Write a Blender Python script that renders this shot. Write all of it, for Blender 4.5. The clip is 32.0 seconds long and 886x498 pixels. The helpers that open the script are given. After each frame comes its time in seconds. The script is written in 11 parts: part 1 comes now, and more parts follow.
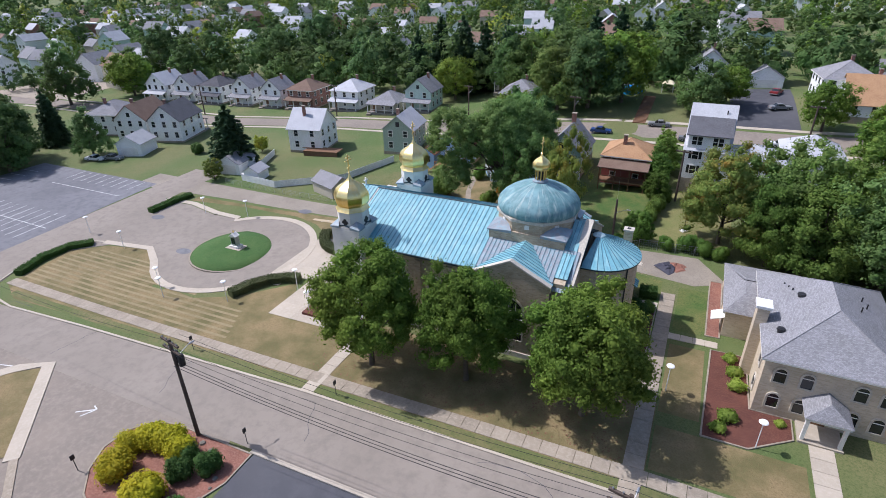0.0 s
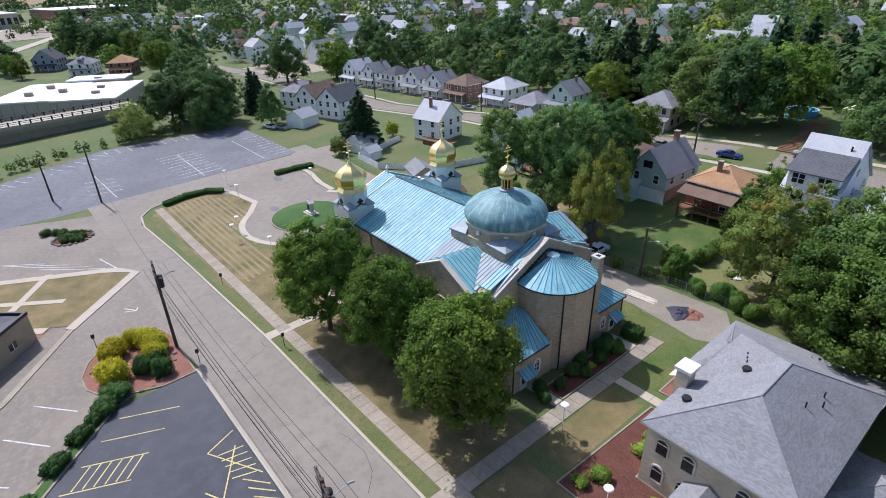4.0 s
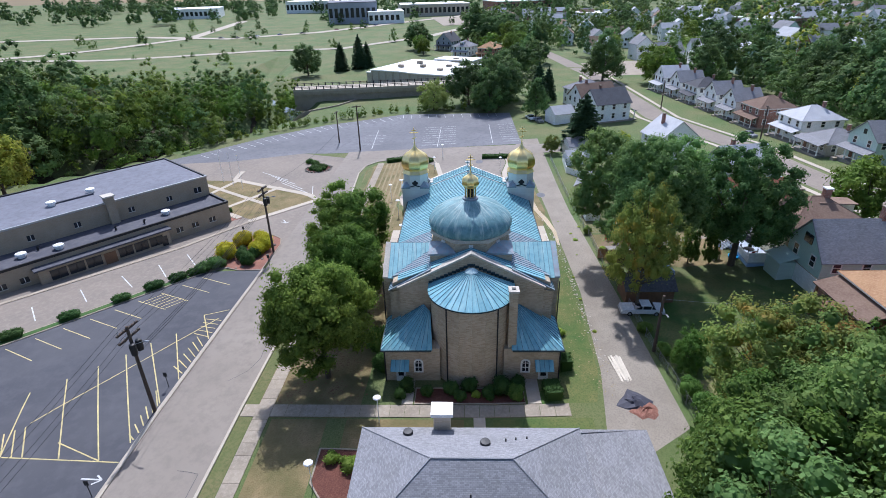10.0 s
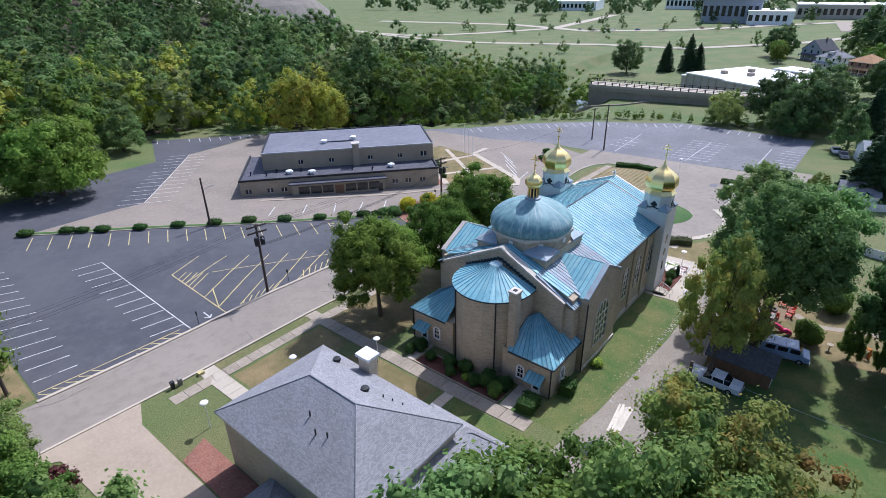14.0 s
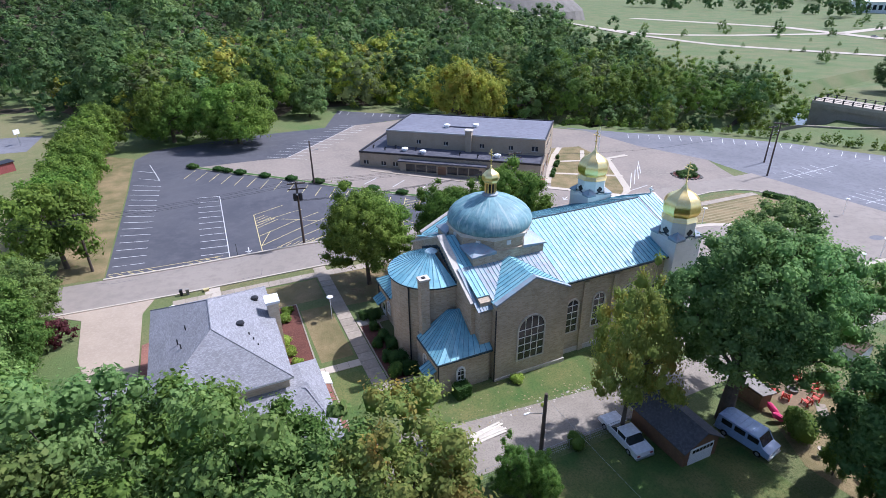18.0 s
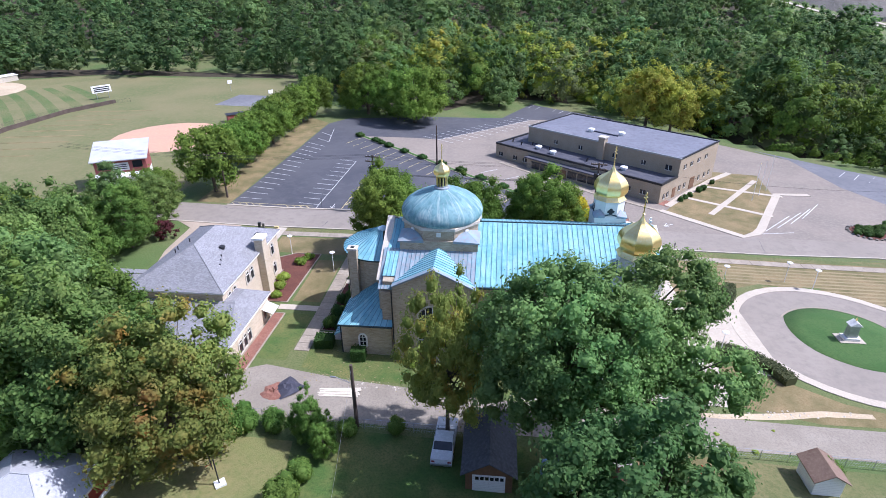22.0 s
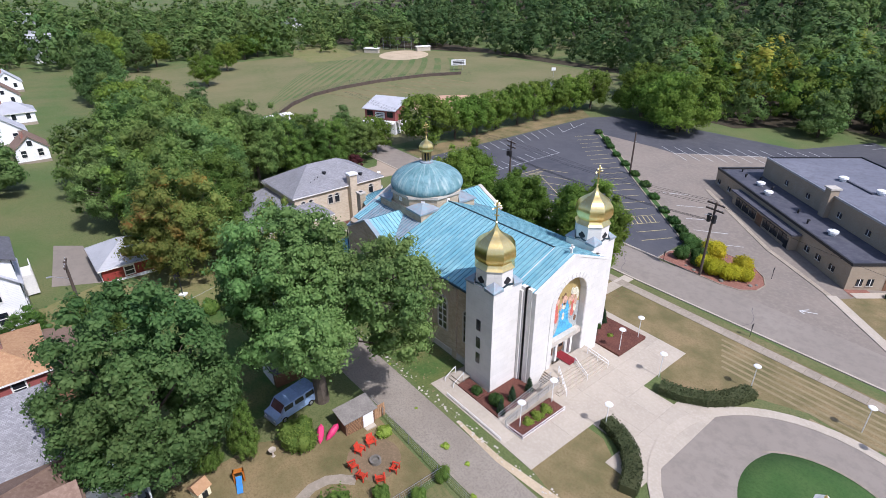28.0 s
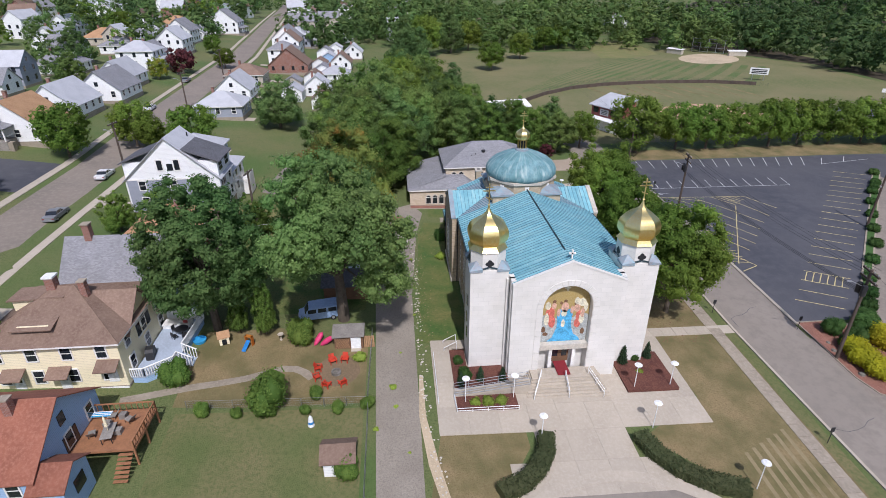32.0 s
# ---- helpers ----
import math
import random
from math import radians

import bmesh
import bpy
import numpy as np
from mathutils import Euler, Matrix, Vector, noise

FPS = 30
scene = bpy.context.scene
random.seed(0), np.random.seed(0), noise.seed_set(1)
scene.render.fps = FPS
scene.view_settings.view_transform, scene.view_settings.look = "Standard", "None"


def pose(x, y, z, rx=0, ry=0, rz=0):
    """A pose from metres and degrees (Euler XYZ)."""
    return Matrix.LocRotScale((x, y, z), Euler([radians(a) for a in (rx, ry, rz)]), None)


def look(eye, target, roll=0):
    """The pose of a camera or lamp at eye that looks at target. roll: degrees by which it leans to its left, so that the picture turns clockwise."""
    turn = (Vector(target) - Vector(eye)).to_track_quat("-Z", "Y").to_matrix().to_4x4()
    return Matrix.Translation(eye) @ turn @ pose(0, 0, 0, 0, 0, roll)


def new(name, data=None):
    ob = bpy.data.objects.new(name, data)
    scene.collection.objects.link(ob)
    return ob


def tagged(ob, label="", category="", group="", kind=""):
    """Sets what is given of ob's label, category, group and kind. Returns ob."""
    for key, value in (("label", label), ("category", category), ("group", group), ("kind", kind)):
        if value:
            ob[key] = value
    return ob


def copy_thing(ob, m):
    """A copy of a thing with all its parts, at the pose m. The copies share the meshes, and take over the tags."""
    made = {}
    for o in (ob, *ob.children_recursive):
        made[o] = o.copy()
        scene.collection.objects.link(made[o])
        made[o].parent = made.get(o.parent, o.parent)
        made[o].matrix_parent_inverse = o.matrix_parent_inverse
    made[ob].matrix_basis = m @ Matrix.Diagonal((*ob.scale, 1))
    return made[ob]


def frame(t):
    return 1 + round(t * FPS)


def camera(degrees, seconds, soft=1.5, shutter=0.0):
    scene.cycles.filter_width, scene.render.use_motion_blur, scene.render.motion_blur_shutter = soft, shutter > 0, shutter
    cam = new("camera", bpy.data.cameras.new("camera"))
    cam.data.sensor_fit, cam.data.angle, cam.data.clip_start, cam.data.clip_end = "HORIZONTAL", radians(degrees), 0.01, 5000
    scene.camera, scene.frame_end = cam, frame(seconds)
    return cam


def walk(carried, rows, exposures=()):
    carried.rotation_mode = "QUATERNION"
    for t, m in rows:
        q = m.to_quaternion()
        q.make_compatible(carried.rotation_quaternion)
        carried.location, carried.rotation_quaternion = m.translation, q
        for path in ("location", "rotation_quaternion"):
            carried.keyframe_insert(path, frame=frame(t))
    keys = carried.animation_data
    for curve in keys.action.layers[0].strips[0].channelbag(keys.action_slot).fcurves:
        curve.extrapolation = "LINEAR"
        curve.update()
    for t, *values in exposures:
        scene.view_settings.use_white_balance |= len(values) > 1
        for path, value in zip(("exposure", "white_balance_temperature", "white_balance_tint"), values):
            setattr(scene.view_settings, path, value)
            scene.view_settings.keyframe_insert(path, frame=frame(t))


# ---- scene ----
cam = camera(78.60, 32.0, soft=0.5)
# seconds, eye x y z, tilt from straight down, roll, heading
PATH = [
    (0.0, -0.05, -0.58, 40.56, 62.46, 1.02, 25.56),
    (0.5, 3.20, 0.81, 40.55, 62.50, 1.07, 27.76),
    (1.0, 6.38, 2.35, 40.62, 62.52, 1.15, 29.40),
    (1.5, 9.49, 3.98, 40.60, 62.56, 1.15, 32.41),
    (2.0, 12.74, 5.85, 40.64, 62.60, 1.22, 35.98),
    (2.5, 15.83, 7.88, 40.66, 62.62, 1.22, 39.50),
    (3.0, 18.83, 10.15, 40.65, 62.72, 1.23, 43.61),
    (3.5, 21.69, 12.63, 40.67, 62.75, 1.24, 47.38),
    (5.5, 31.57, 24.31, 40.87, 62.91, 1.26, 56.95),
    (6.0, 33.69, 27.56, 40.94, 62.99, 1.27, 60.84),
    (6.5, 35.65, 31.00, 40.98, 63.06, 1.29, 64.33),
    (7.0, 37.37, 34.44, 40.94, 63.09, 1.24, 67.80),
    (7.5, 38.90, 38.05, 40.98, 63.16, 1.29, 71.64),
    (8.0, 40.13, 41.74, 40.99, 63.22, 1.27, 75.66),
    (8.5, 41.17, 45.52, 41.08, 63.27, 1.30, 79.26),
    (9.0, 41.98, 49.25, 41.12, 63.31, 1.26, 82.65),
    (9.5, 42.49, 53.02, 41.10, 63.33, 1.24, 86.67),
    (10.0, 42.77, 56.88, 41.10, 63.37, 1.20, 91.58),
    (10.5, 42.84, 60.82, 41.16, 63.40, 1.13, 96.84),
    (11.0, 42.61, 64.84, 41.19, 63.44, 1.05, 101.47),
    (11.5, 42.25, 68.79, 41.32, 63.45, 1.03, 105.28),
    (12.0, 41.67, 72.64, 41.37, 63.45, 0.99, 108.70),
    (12.5, 40.81, 76.39, 41.37, 63.45, 0.92, 112.34),
    (13.0, 39.81, 80.19, 41.36, 63.48, 0.94, 117.12),
    (13.5, 38.44, 83.79, 41.30, 63.49, 0.90, 122.75),
    (14.0, 36.59, 87.21, 41.26, 63.48, 0.78, 128.89),
    (14.5, 34.48, 90.33, 41.19, 63.48, 0.74, 134.21),
    (16.5, 23.30, 101.22, 40.44, 63.47, 0.63, 146.44),
    (17.0, 19.97, 103.66, 40.24, 63.45, 0.61, 149.88),
    (17.5, 16.46, 105.92, 40.10, 63.43, 0.61, 153.18),
    (18.0, 12.66, 108.00, 40.04, 63.44, 0.60, 155.37),
    (18.5, 8.76, 109.81, 40.04, 63.42, 0.61, 157.09),
    (19.0, 4.70, 111.53, 40.08, 63.35, 0.60, 160.10),
    (19.5, 0.56, 113.23, 40.08, 63.34, 0.56, 163.55),
    (20.0, -3.72, 114.68, 40.08, 63.32, 0.53, 167.65),
    (20.5, -8.16, 115.93, 40.13, 63.29, 0.48, 171.54),
    (21.0, -12.75, 116.92, 40.23, 63.24, 0.53, 175.89),
    (21.5, -17.42, 117.54, 40.34, 63.20, 0.52, 180.76),
    (22.0, -22.12, 117.81, 40.48, 63.21, 0.46, 185.66),
    (22.5, -26.85, 117.83, 40.62, 63.18, 0.43, 190.32),
    (23.0, -31.56, 117.43, 40.69, 63.17, 0.41, 194.73),
    (23.5, -36.10, 116.77, 40.78, 63.17, 0.37, 198.79),
    (24.0, -40.61, 115.77, 40.89, 63.14, 0.35, 202.31),
    (24.5, -44.95, 114.46, 40.92, 63.16, 0.38, 205.15),
    (26.5, -60.40, 107.46, 40.67, 63.15, 0.33, 217.43),
    (27.0, -63.99, 105.35, 40.56, 63.16, 0.33, 221.87),
    (27.5, -67.38, 103.00, 40.46, 63.15, 0.31, 226.01),
    (28.0, -70.55, 100.49, 40.30, 63.14, 0.29, 230.21),
    (28.5, -73.49, 97.77, 40.14, 63.15, 0.33, 234.76),
    (29.0, -76.22, 94.87, 40.01, 63.10, 0.30, 239.81),
    (29.5, -78.73, 91.78, 39.96, 63.08, 0.26, 244.74),
    (30.0, -80.95, 88.51, 39.91, 63.05, 0.26, 248.88),
    (30.5, -82.89, 85.23, 39.90, 63.02, 0.25, 252.64),
    (31.0, -84.53, 81.84, 39.89, 63.00, 0.23, 256.38),
    (31.5, -85.89, 78.43, 39.86, 62.98, 0.21, 260.50),
    (32.0, -87.02, 74.94, 39.82, 62.97, 0.17, 265.02),
]
walk(cam, [(t, pose(x, y, z, tilt, roll, yaw)) for t, x, y, z, tilt, roll, yaw in PATH],
     [(0.0, -0.02, 5850, 18), (6.0, 0.02, 5700, 15), (9.0, 0.08, 5600, 15), (14.0, 0.12, 5600, 17), (18.0, 0.33, 5500, 20), (21.0, 0.42, 5500, 21), (24.0, 0.28, 5550, 22), (28.0, -0.05, 5800, 19), (32.0, -0.38, 5900, 18)])

# ---- world, sun ----
SUN_EL, SUN_AZ = 52.5, 265.0          # degrees; the sun stands over the facade's side (-x)
world = bpy.data.worlds.new("sky")
scene.world = world
world.use_nodes = True
_wn = world.node_tree
_sky = _wn.nodes.new("ShaderNodeTexSky")
_sky.sky_type = 'NISHITA'
_sky.sun_disc = False
_sky.sun_elevation = radians(SUN_EL)
_sky.sun_rotation = radians(SUN_AZ)
_sky.dust_density = 2.0
_sky.air_density = 1.0
_wn.links.new(_sky.outputs[0], _wn.nodes["Background"].inputs[0])
_wn.nodes["Background"].inputs[1].default_value = 0.15
sun = new("sun", bpy.data.lights.new("sun", 'SUN'))
sun.data.energy = 4.6
sun.data.angle = radians(0.6)
sun.data.color = (1.0, 0.96, 0.9)
_a = radians(SUN_AZ)
_s = Vector((math.sin(_a) * math.cos(radians(SUN_EL)), math.cos(_a) * math.cos(radians(SUN_EL)), math.sin(radians(SUN_EL))))
sun.matrix_world = look(_s * 200, (0, 0, 0))

# ---- materials ----
MATS = {}


def ramp_mix(nt, fac, a, b):
    m = nt.nodes.new("ShaderNodeMix")
    m.data_type = 'RGBA'
    m.inputs["A"].default_value = (*a, 1) if len(a) == 3 else a
    m.inputs["B"].default_value = (*b, 1) if len(b) == 3 else b
    if fac is not None:
        nt.links.new(fac, m.inputs["Factor"])
    return m


def tex_noise(nt, vec, scale, detail=4.0, rough=0.55, lo=0.35, hi=0.65):
    n = nt.nodes.new("ShaderNodeTexNoise")
    n.inputs["Scale"].default_value = scale
    n.inputs["Detail"].default_value = detail
    n.inputs["Roughness"].default_value = rough
    nt.links.new(vec, n.inputs["Vector"])
    r = nt.nodes.new("ShaderNodeMapRange")
    r.inputs[1].default_value, r.inputs[2].default_value = lo, hi
    nt.links.new(n.outputs[0], r.inputs[0])
    return r.outputs[0]


def mat(name, col, rough=0.8, metal=0.0, col2=None, big=0.15, col3=None, fine=3.0, bump=0.0, bump_scale=None, rand=0.0,
        island=0.0, spec=0.3, streak=None, uv=False):
    """A node material: base colour col, blotches to col2 (scale big, per metre), finer speckle to col3, relief, and a little change from object to object."""
    m = bpy.data.materials.new(name)
    m.use_nodes = True
    nt = m.node_tree
    bs = nt.nodes["Principled BSDF"]
    bs.inputs["Roughness"].default_value = rough
    bs.inputs["Metallic"].default_value = metal
    bs.inputs["Specular IOR Level"].default_value = spec
    tc = nt.nodes.new("ShaderNodeTexCoord")
    geo = nt.nodes.new("ShaderNodeNewGeometry")
    pos = tc.outputs["UV"] if uv else geo.outputs["Position"]
    col2 = col2 or tuple(c * 0.75 for c in col)
    col3 = col3 or tuple(min(1, c * 1.2) for c in col)
    a = ramp_mix(nt, tex_noise(nt, pos, big), col, col2)
    b = ramp_mix(nt, None, col, col3)
    f = tex_noise(nt, pos, fine, 6.0, 0.7, 0.45, 0.75)
    nt.links.new(f, b.inputs["Factor"])
    nt.links.new(a.outputs["Result"], b.inputs["A"])
    last = b
    if streak:                      # dark runs down a wall or a slope
        mp = nt.nodes.new("ShaderNodeMapping")
        mp.inputs["Scale"].default_value = (streak[1], streak[2], 1) if len(streak) > 2 else (streak[1], 0.15, 1)
        nt.links.new(tc.outputs["UV"], mp.inputs["Vector"])
        s = ramp_mix(nt, tex_noise(nt, mp.outputs[0], 1.0, 3.0, 0.6, 0.5, 0.72), (0, 0, 0), streak[0])
        nt.links.new(last.outputs["Result"], s.inputs["A"])
        last = s
    if rand or island:
        hs = nt.nodes.new("ShaderNodeHueSaturation")
        src = nt.nodes.new("ShaderNodeObjectInfo").outputs["Random"] if rand else geo.outputs["Random Per Island"]
        r = nt.nodes.new("ShaderNodeMapRange")
        k = rand or island
        r.inputs[3].default_value, r.inputs[4].default_value = 1 - k, 1 + k
        nt.links.new(src, r.inputs[0])
        nt.links.new(r.outputs[0], hs.inputs["Value"])
        nt.links.new(last.outputs["Result"], hs.inputs["Color"])
        nt.links.new(hs.outputs[0], bs.inputs["Base Color"])
    else:
        nt.links.new(last.outputs["Result"], bs.inputs["Base Color"])
    if bump:
        bp = nt.nodes.new("ShaderNodeBump")
        bp.inputs["Strength"].default_value = bump
        bp.inputs["Distance"].default_value = 0.05
        n = tex_noise(nt, pos, bump_scale or fine, 5.0, 0.65, 0.2, 0.8)
        nt.links.new(n, bp.inputs["Height"])
        nt.links.new(bp.outputs[0], bs.inputs["Normal"])
    MATS[name] = m
    return m


def brick_mat(name, a, b, mortar, w, h, bump=0.3, rough=0.85, stain=0.85, gap=0.012):
    m = mat(name, a, rough)
    nt = m.node_tree
    bs = nt.nodes["Principled BSDF"]
    tc = nt.nodes.new("ShaderNodeTexCoord")
    br = nt.nodes.new("ShaderNodeTexBrick")
    br.inputs["Color1"].default_value, br.inputs["Color2"].default_value, br.inputs["Mortar"].default_value = (*a, 1), (*b, 1), (*mortar, 1)
    br.inputs["Scale"].default_value = 1.0
    br.inputs["Brick Width"].default_value, br.inputs["Row Height"].default_value = w, h
    br.inputs["Mortar Size"].default_value = gap
    br.inputs["Mortar Smooth"].default_value = 0.3
    nt.links.new(tc.outputs["UV"], br.inputs["Vector"])
    f = tex_noise(nt, tc.outputs["UV"], 0.35, 5.0, 0.6, 0.35, 0.7)
    mx = nt.nodes.new("ShaderNodeMix")
    mx.data_type, mx.blend_type = 'RGBA', 'MULTIPLY'
    mx.inputs["B"].default_value = (stain, stain, stain * 0.97, 1)
    nt.links.new(f, mx.inputs["Factor"])
    nt.links.new(br.outputs["Color"], mx.inputs["A"])
    nt.links.new(mx.outputs["Result"], bs.inputs["Base Color"])
    bp = nt.nodes.new("ShaderNodeBump")
    bp.inputs["Strength"].default_value, bp.inputs["Distance"].default_value = bump, 0.01
    nt.links.new(br.outputs["Fac"], bp.inputs["Height"])
    bp.invert = True
    nt.links.new(bp.outputs[0], bs.inputs["Normal"])
    return m


def leaf_mat(name, col, col2, yellow=None, spread=0.28):
    """Foliage: colour changes from leaf to leaf, from clump to clump and from tree to tree; light passes through the leaves."""
    m = bpy.data.materials.new(name)
    m.use_nodes = True
    nt = m.node_tree
    bs = nt.nodes["Principled BSDF"]
    geo = nt.nodes.new("ShaderNodeNewGeometry")
    a = ramp_mix(nt, geo.outputs["Random Per Island"], col, col2)
    if yellow:
        y = ramp_mix(nt, tex_noise(nt, geo.outputs["Position"], 0.35, 2.0, 0.5, 0.54, 0.78), col, yellow)
        nt.links.new(a.outputs["Result"], y.inputs["A"])
        a = y
    hs = nt.nodes.new("ShaderNodeHueSaturation")
    r = nt.nodes.new("ShaderNodeMapRange")
    r.inputs[3].default_value, r.inputs[4].default_value = 0.86, 1.14
    nt.links.new(nt.nodes.new("ShaderNodeObjectInfo").outputs["Random"], r.inputs[0])
    w = nt.nodes.new("ShaderNodeMapRange")
    w.inputs[3].default_value, w.inputs[4].default_value = 1 - spread, 1 + spread
    nt.links.new(tex_noise(nt, geo.outputs["Position"], 0.085, 1.0, 0.5, 0.3, 0.7), w.inputs[0])
    pr = nt.nodes.new("ShaderNodeMath")
    pr.operation = 'MULTIPLY'
    nt.links.new(r.outputs[0], pr.inputs[0])
    nt.links.new(w.outputs[0], pr.inputs[1])
    nt.links.new(pr.outputs[0], hs.inputs["Value"])
    h = nt.nodes.new("ShaderNodeMapRange")
    h.inputs[3].default_value, h.inputs[4].default_value = 0.475, 0.515
    nt.links.new(tex_noise(nt, geo.outputs["Position"], 0.06, 1.0, 0.5, 0.3, 0.7), h.inputs[0])
    nt.links.new(h.outputs[0], hs.inputs["Hue"])
    nt.links.new(a.outputs["Result"], hs.inputs["Color"])
    nt.links.new(hs.outputs[0], bs.inputs["Base Color"])
    bs.inputs["Roughness"].default_value = 0.6
    bs.inputs["Specular IOR Level"].default_value = 0.1
    tr = nt.nodes.new("ShaderNodeBsdfTranslucent")
    nt.links.new(hs.outputs[0], tr.inputs["Color"])
    mx = nt.nodes.new("ShaderNodeMixShader")
    mx.inputs[0].default_value = 0.46
    nt.links.new(bs.outputs[0], mx.inputs[1])
    nt.links.new(tr.outputs[0], mx.inputs[2])
    nt.links.new(mx.outputs[0], nt.nodes["Material Output"].inputs["Surface"])
    MATS[name] = m
    return m


mat("asphalt", (0.245, 0.212, 0.175), 0.9, col2=(0.285, 0.247, 0.205), big=0.08, col3=(0.205, 0.178, 0.148), fine=0.7, bump=0.2, bump_scale=12)
mat("asphalt_new", (0.062, 0.064, 0.075), 0.85, col2=(0.088, 0.088, 0.096), big=0.07, col3=(0.10, 0.10, 0.11), fine=0.5, bump=0.2, bump_scale=12)
mat("asphalt_tan", (0.25, 0.21, 0.17), 0.9, col2=(0.205, 0.175, 0.145), big=0.12, col3=(0.29, 0.25, 0.205), fine=1.5, bump=0.2, bump_scale=12)
mat("asphalt_blue", (0.15, 0.15, 0.16), 0.9, col2=(0.20, 0.20, 0.21), big=0.06, col3=(0.12, 0.12, 0.13), fine=0.8, bump=0.2, bump_scale=12)
mat("concrete_tan", (0.36, 0.29, 0.215), 0.9, col2=(0.31, 0.25, 0.185), big=0.3, col3=(0.40, 0.33, 0.25), fine=3.0, bump=0.12, bump_scale=15, rand=0.05)
mat("concrete", (0.45, 0.392, 0.31), 0.9, col2=(0.40, 0.347, 0.272), big=0.3, col3=(0.49, 0.432, 0.35), fine=3.0, bump=0.12, bump_scale=15, rand=0.05)
mat("timber_pale", (0.60, 0.54, 0.44), 0.8, col2=(0.5, 0.44, 0.35), big=0.6, fine=4.0, rand=0.1)
mat("concrete_old", (0.33, 0.28, 0.213), 0.9, col2=(0.26, 0.22, 0.165), big=0.4, col3=(0.40, 0.345, 0.275), fine=3.0, bump=0.2, bump_scale=12, rand=0.08)
mat("gravel", (0.26, 0.225, 0.18), 0.95, col2=(0.32, 0.28, 0.225), big=0.25, col3=(0.19, 0.165, 0.13), fine=5.0, bump=0.6, bump_scale=9)
mat("grass", (0.095, 0.145, 0.042), 0.9, col2=(0.165, 0.165, 0.068), big=0.07, col3=(0.055, 0.09, 0.022), fine=5.0, bump=1.0, bump_scale=7)
mat("grass_dry", (0.265, 0.20, 0.10), 0.95, col2=(0.135, 0.125, 0.05), big=0.3, col3=(0.15, 0.112, 0.05), fine=5.0, bump=1.0, bump_scale=7)
mat("grass_green", (0.070, 0.128, 0.028), 0.9, col2=(0.17, 0.165, 0.055), big=0.3, col3=(0.04, 0.08, 0.018), fine=5.0, bump=0.8, bump_scale=9)
mat("grass_mixed", (0.115, 0.138, 0.045), 0.9, col2=(0.19, 0.165, 0.075), big=0.12, col3=(0.075, 0.105, 0.03), fine=2.6, bump=0.8, bump_scale=9)
mat("grass_sunny", (0.175, 0.185, 0.062), 0.9, col2=(0.23, 0.195, 0.085), big=0.2, col3=(0.12, 0.15, 0.045), fine=2.6, bump=0.8, bump_scale=9)
mat("grass_lush", (0.05, 0.115, 0.026), 0.9, col2=(0.07, 0.13, 0.034), big=0.4, col3=(0.035, 0.085, 0.018), fine=4.0, bump=0.8, bump_scale=9)
mat("grass_field", (0.185, 0.17, 0.078), 0.95, col2=(0.125, 0.142, 0.052), big=0.05, col3=(0.21, 0.18, 0.09), fine=0.8, bump=0.4, bump_scale=9)
mat("straw", (0.285, 0.228, 0.124), 0.95, col2=(0.21, 0.172, 0.088), big=0.2, col3=(0.31, 0.25, 0.145), fine=2.0)
mat("mulch", (0.13, 0.05, 0.035), 0.95, col2=(0.09, 0.035, 0.026), big=0.6, col3=(0.19, 0.085, 0.06), fine=6.0, bump=0.6, bump_scale=12)
mat("redstone", (0.26, 0.115, 0.08), 0.95, col2=(0.20, 0.09, 0.065), big=0.6, col3=(0.36, 0.2, 0.15), fine=6.0, bump=0.6, bump_scale=12)
mat("leaf_mould", (0.055, 0.042, 0.026), 0.95, col2=(0.035, 0.032, 0.018), big=0.2, col3=(0.08, 0.06, 0.035), fine=2.0, bump=0.6)
mat("sand", (0.50, 0.40, 0.27), 0.95, col2=(0.40, 0.32, 0.21), big=0.15, fine=4.0, bump=0.5)
mat("soil", (0.22, 0.15, 0.09), 0.95, col2=(0.16, 0.12, 0.07), big=0.2, fine=4.0, bump=0.5)
mat("infield", (0.52, 0.31, 0.20), 0.95, col2=(0.46, 0.29, 0.2), big=0.1, fine=2.0)
brick_mat("tan_brick", (0.56, 0.455, 0.325), (0.41, 0.32, 0.215), (0.50, 0.44, 0.35), 0.40, 0.135, bump=0.5, stain=0.8)
brick_mat("cream_brick", (0.66, 0.56, 0.42), (0.54, 0.44, 0.315), (0.60, 0.53, 0.43), 0.40, 0.135, bump=0.4, stain=0.85)
brick_mat("hall_brick", (0.40, 0.32, 0.225), (0.35, 0.275, 0.19), (0.40, 0.35, 0.28), 0.30, 0.10, bump=0.3, stain=0.85)
brick_mat("rust_brick", (0.30, 0.12, 0.08), (0.24, 0.095, 0.065), (0.35, 0.3, 0.27), 0.25, 0.09)
brick_mat("white_stone", (0.76, 0.73, 0.68), (0.71, 0.685, 0.635), (0.62, 0.6, 0.56), 1.1, 0.55, bump=0.25, stain=0.88, gap=0.01)
mat("white_trim", (0.78, 0.76, 0.71), 0.6, col2=(0.66, 0.64, 0.6), big=0.5, fine=4.0)
mat("stone_trim", (0.55, 0.50, 0.42), 0.85, col2=(0.42, 0.39, 0.33), big=0.6, fine=4.0, bump=0.2)
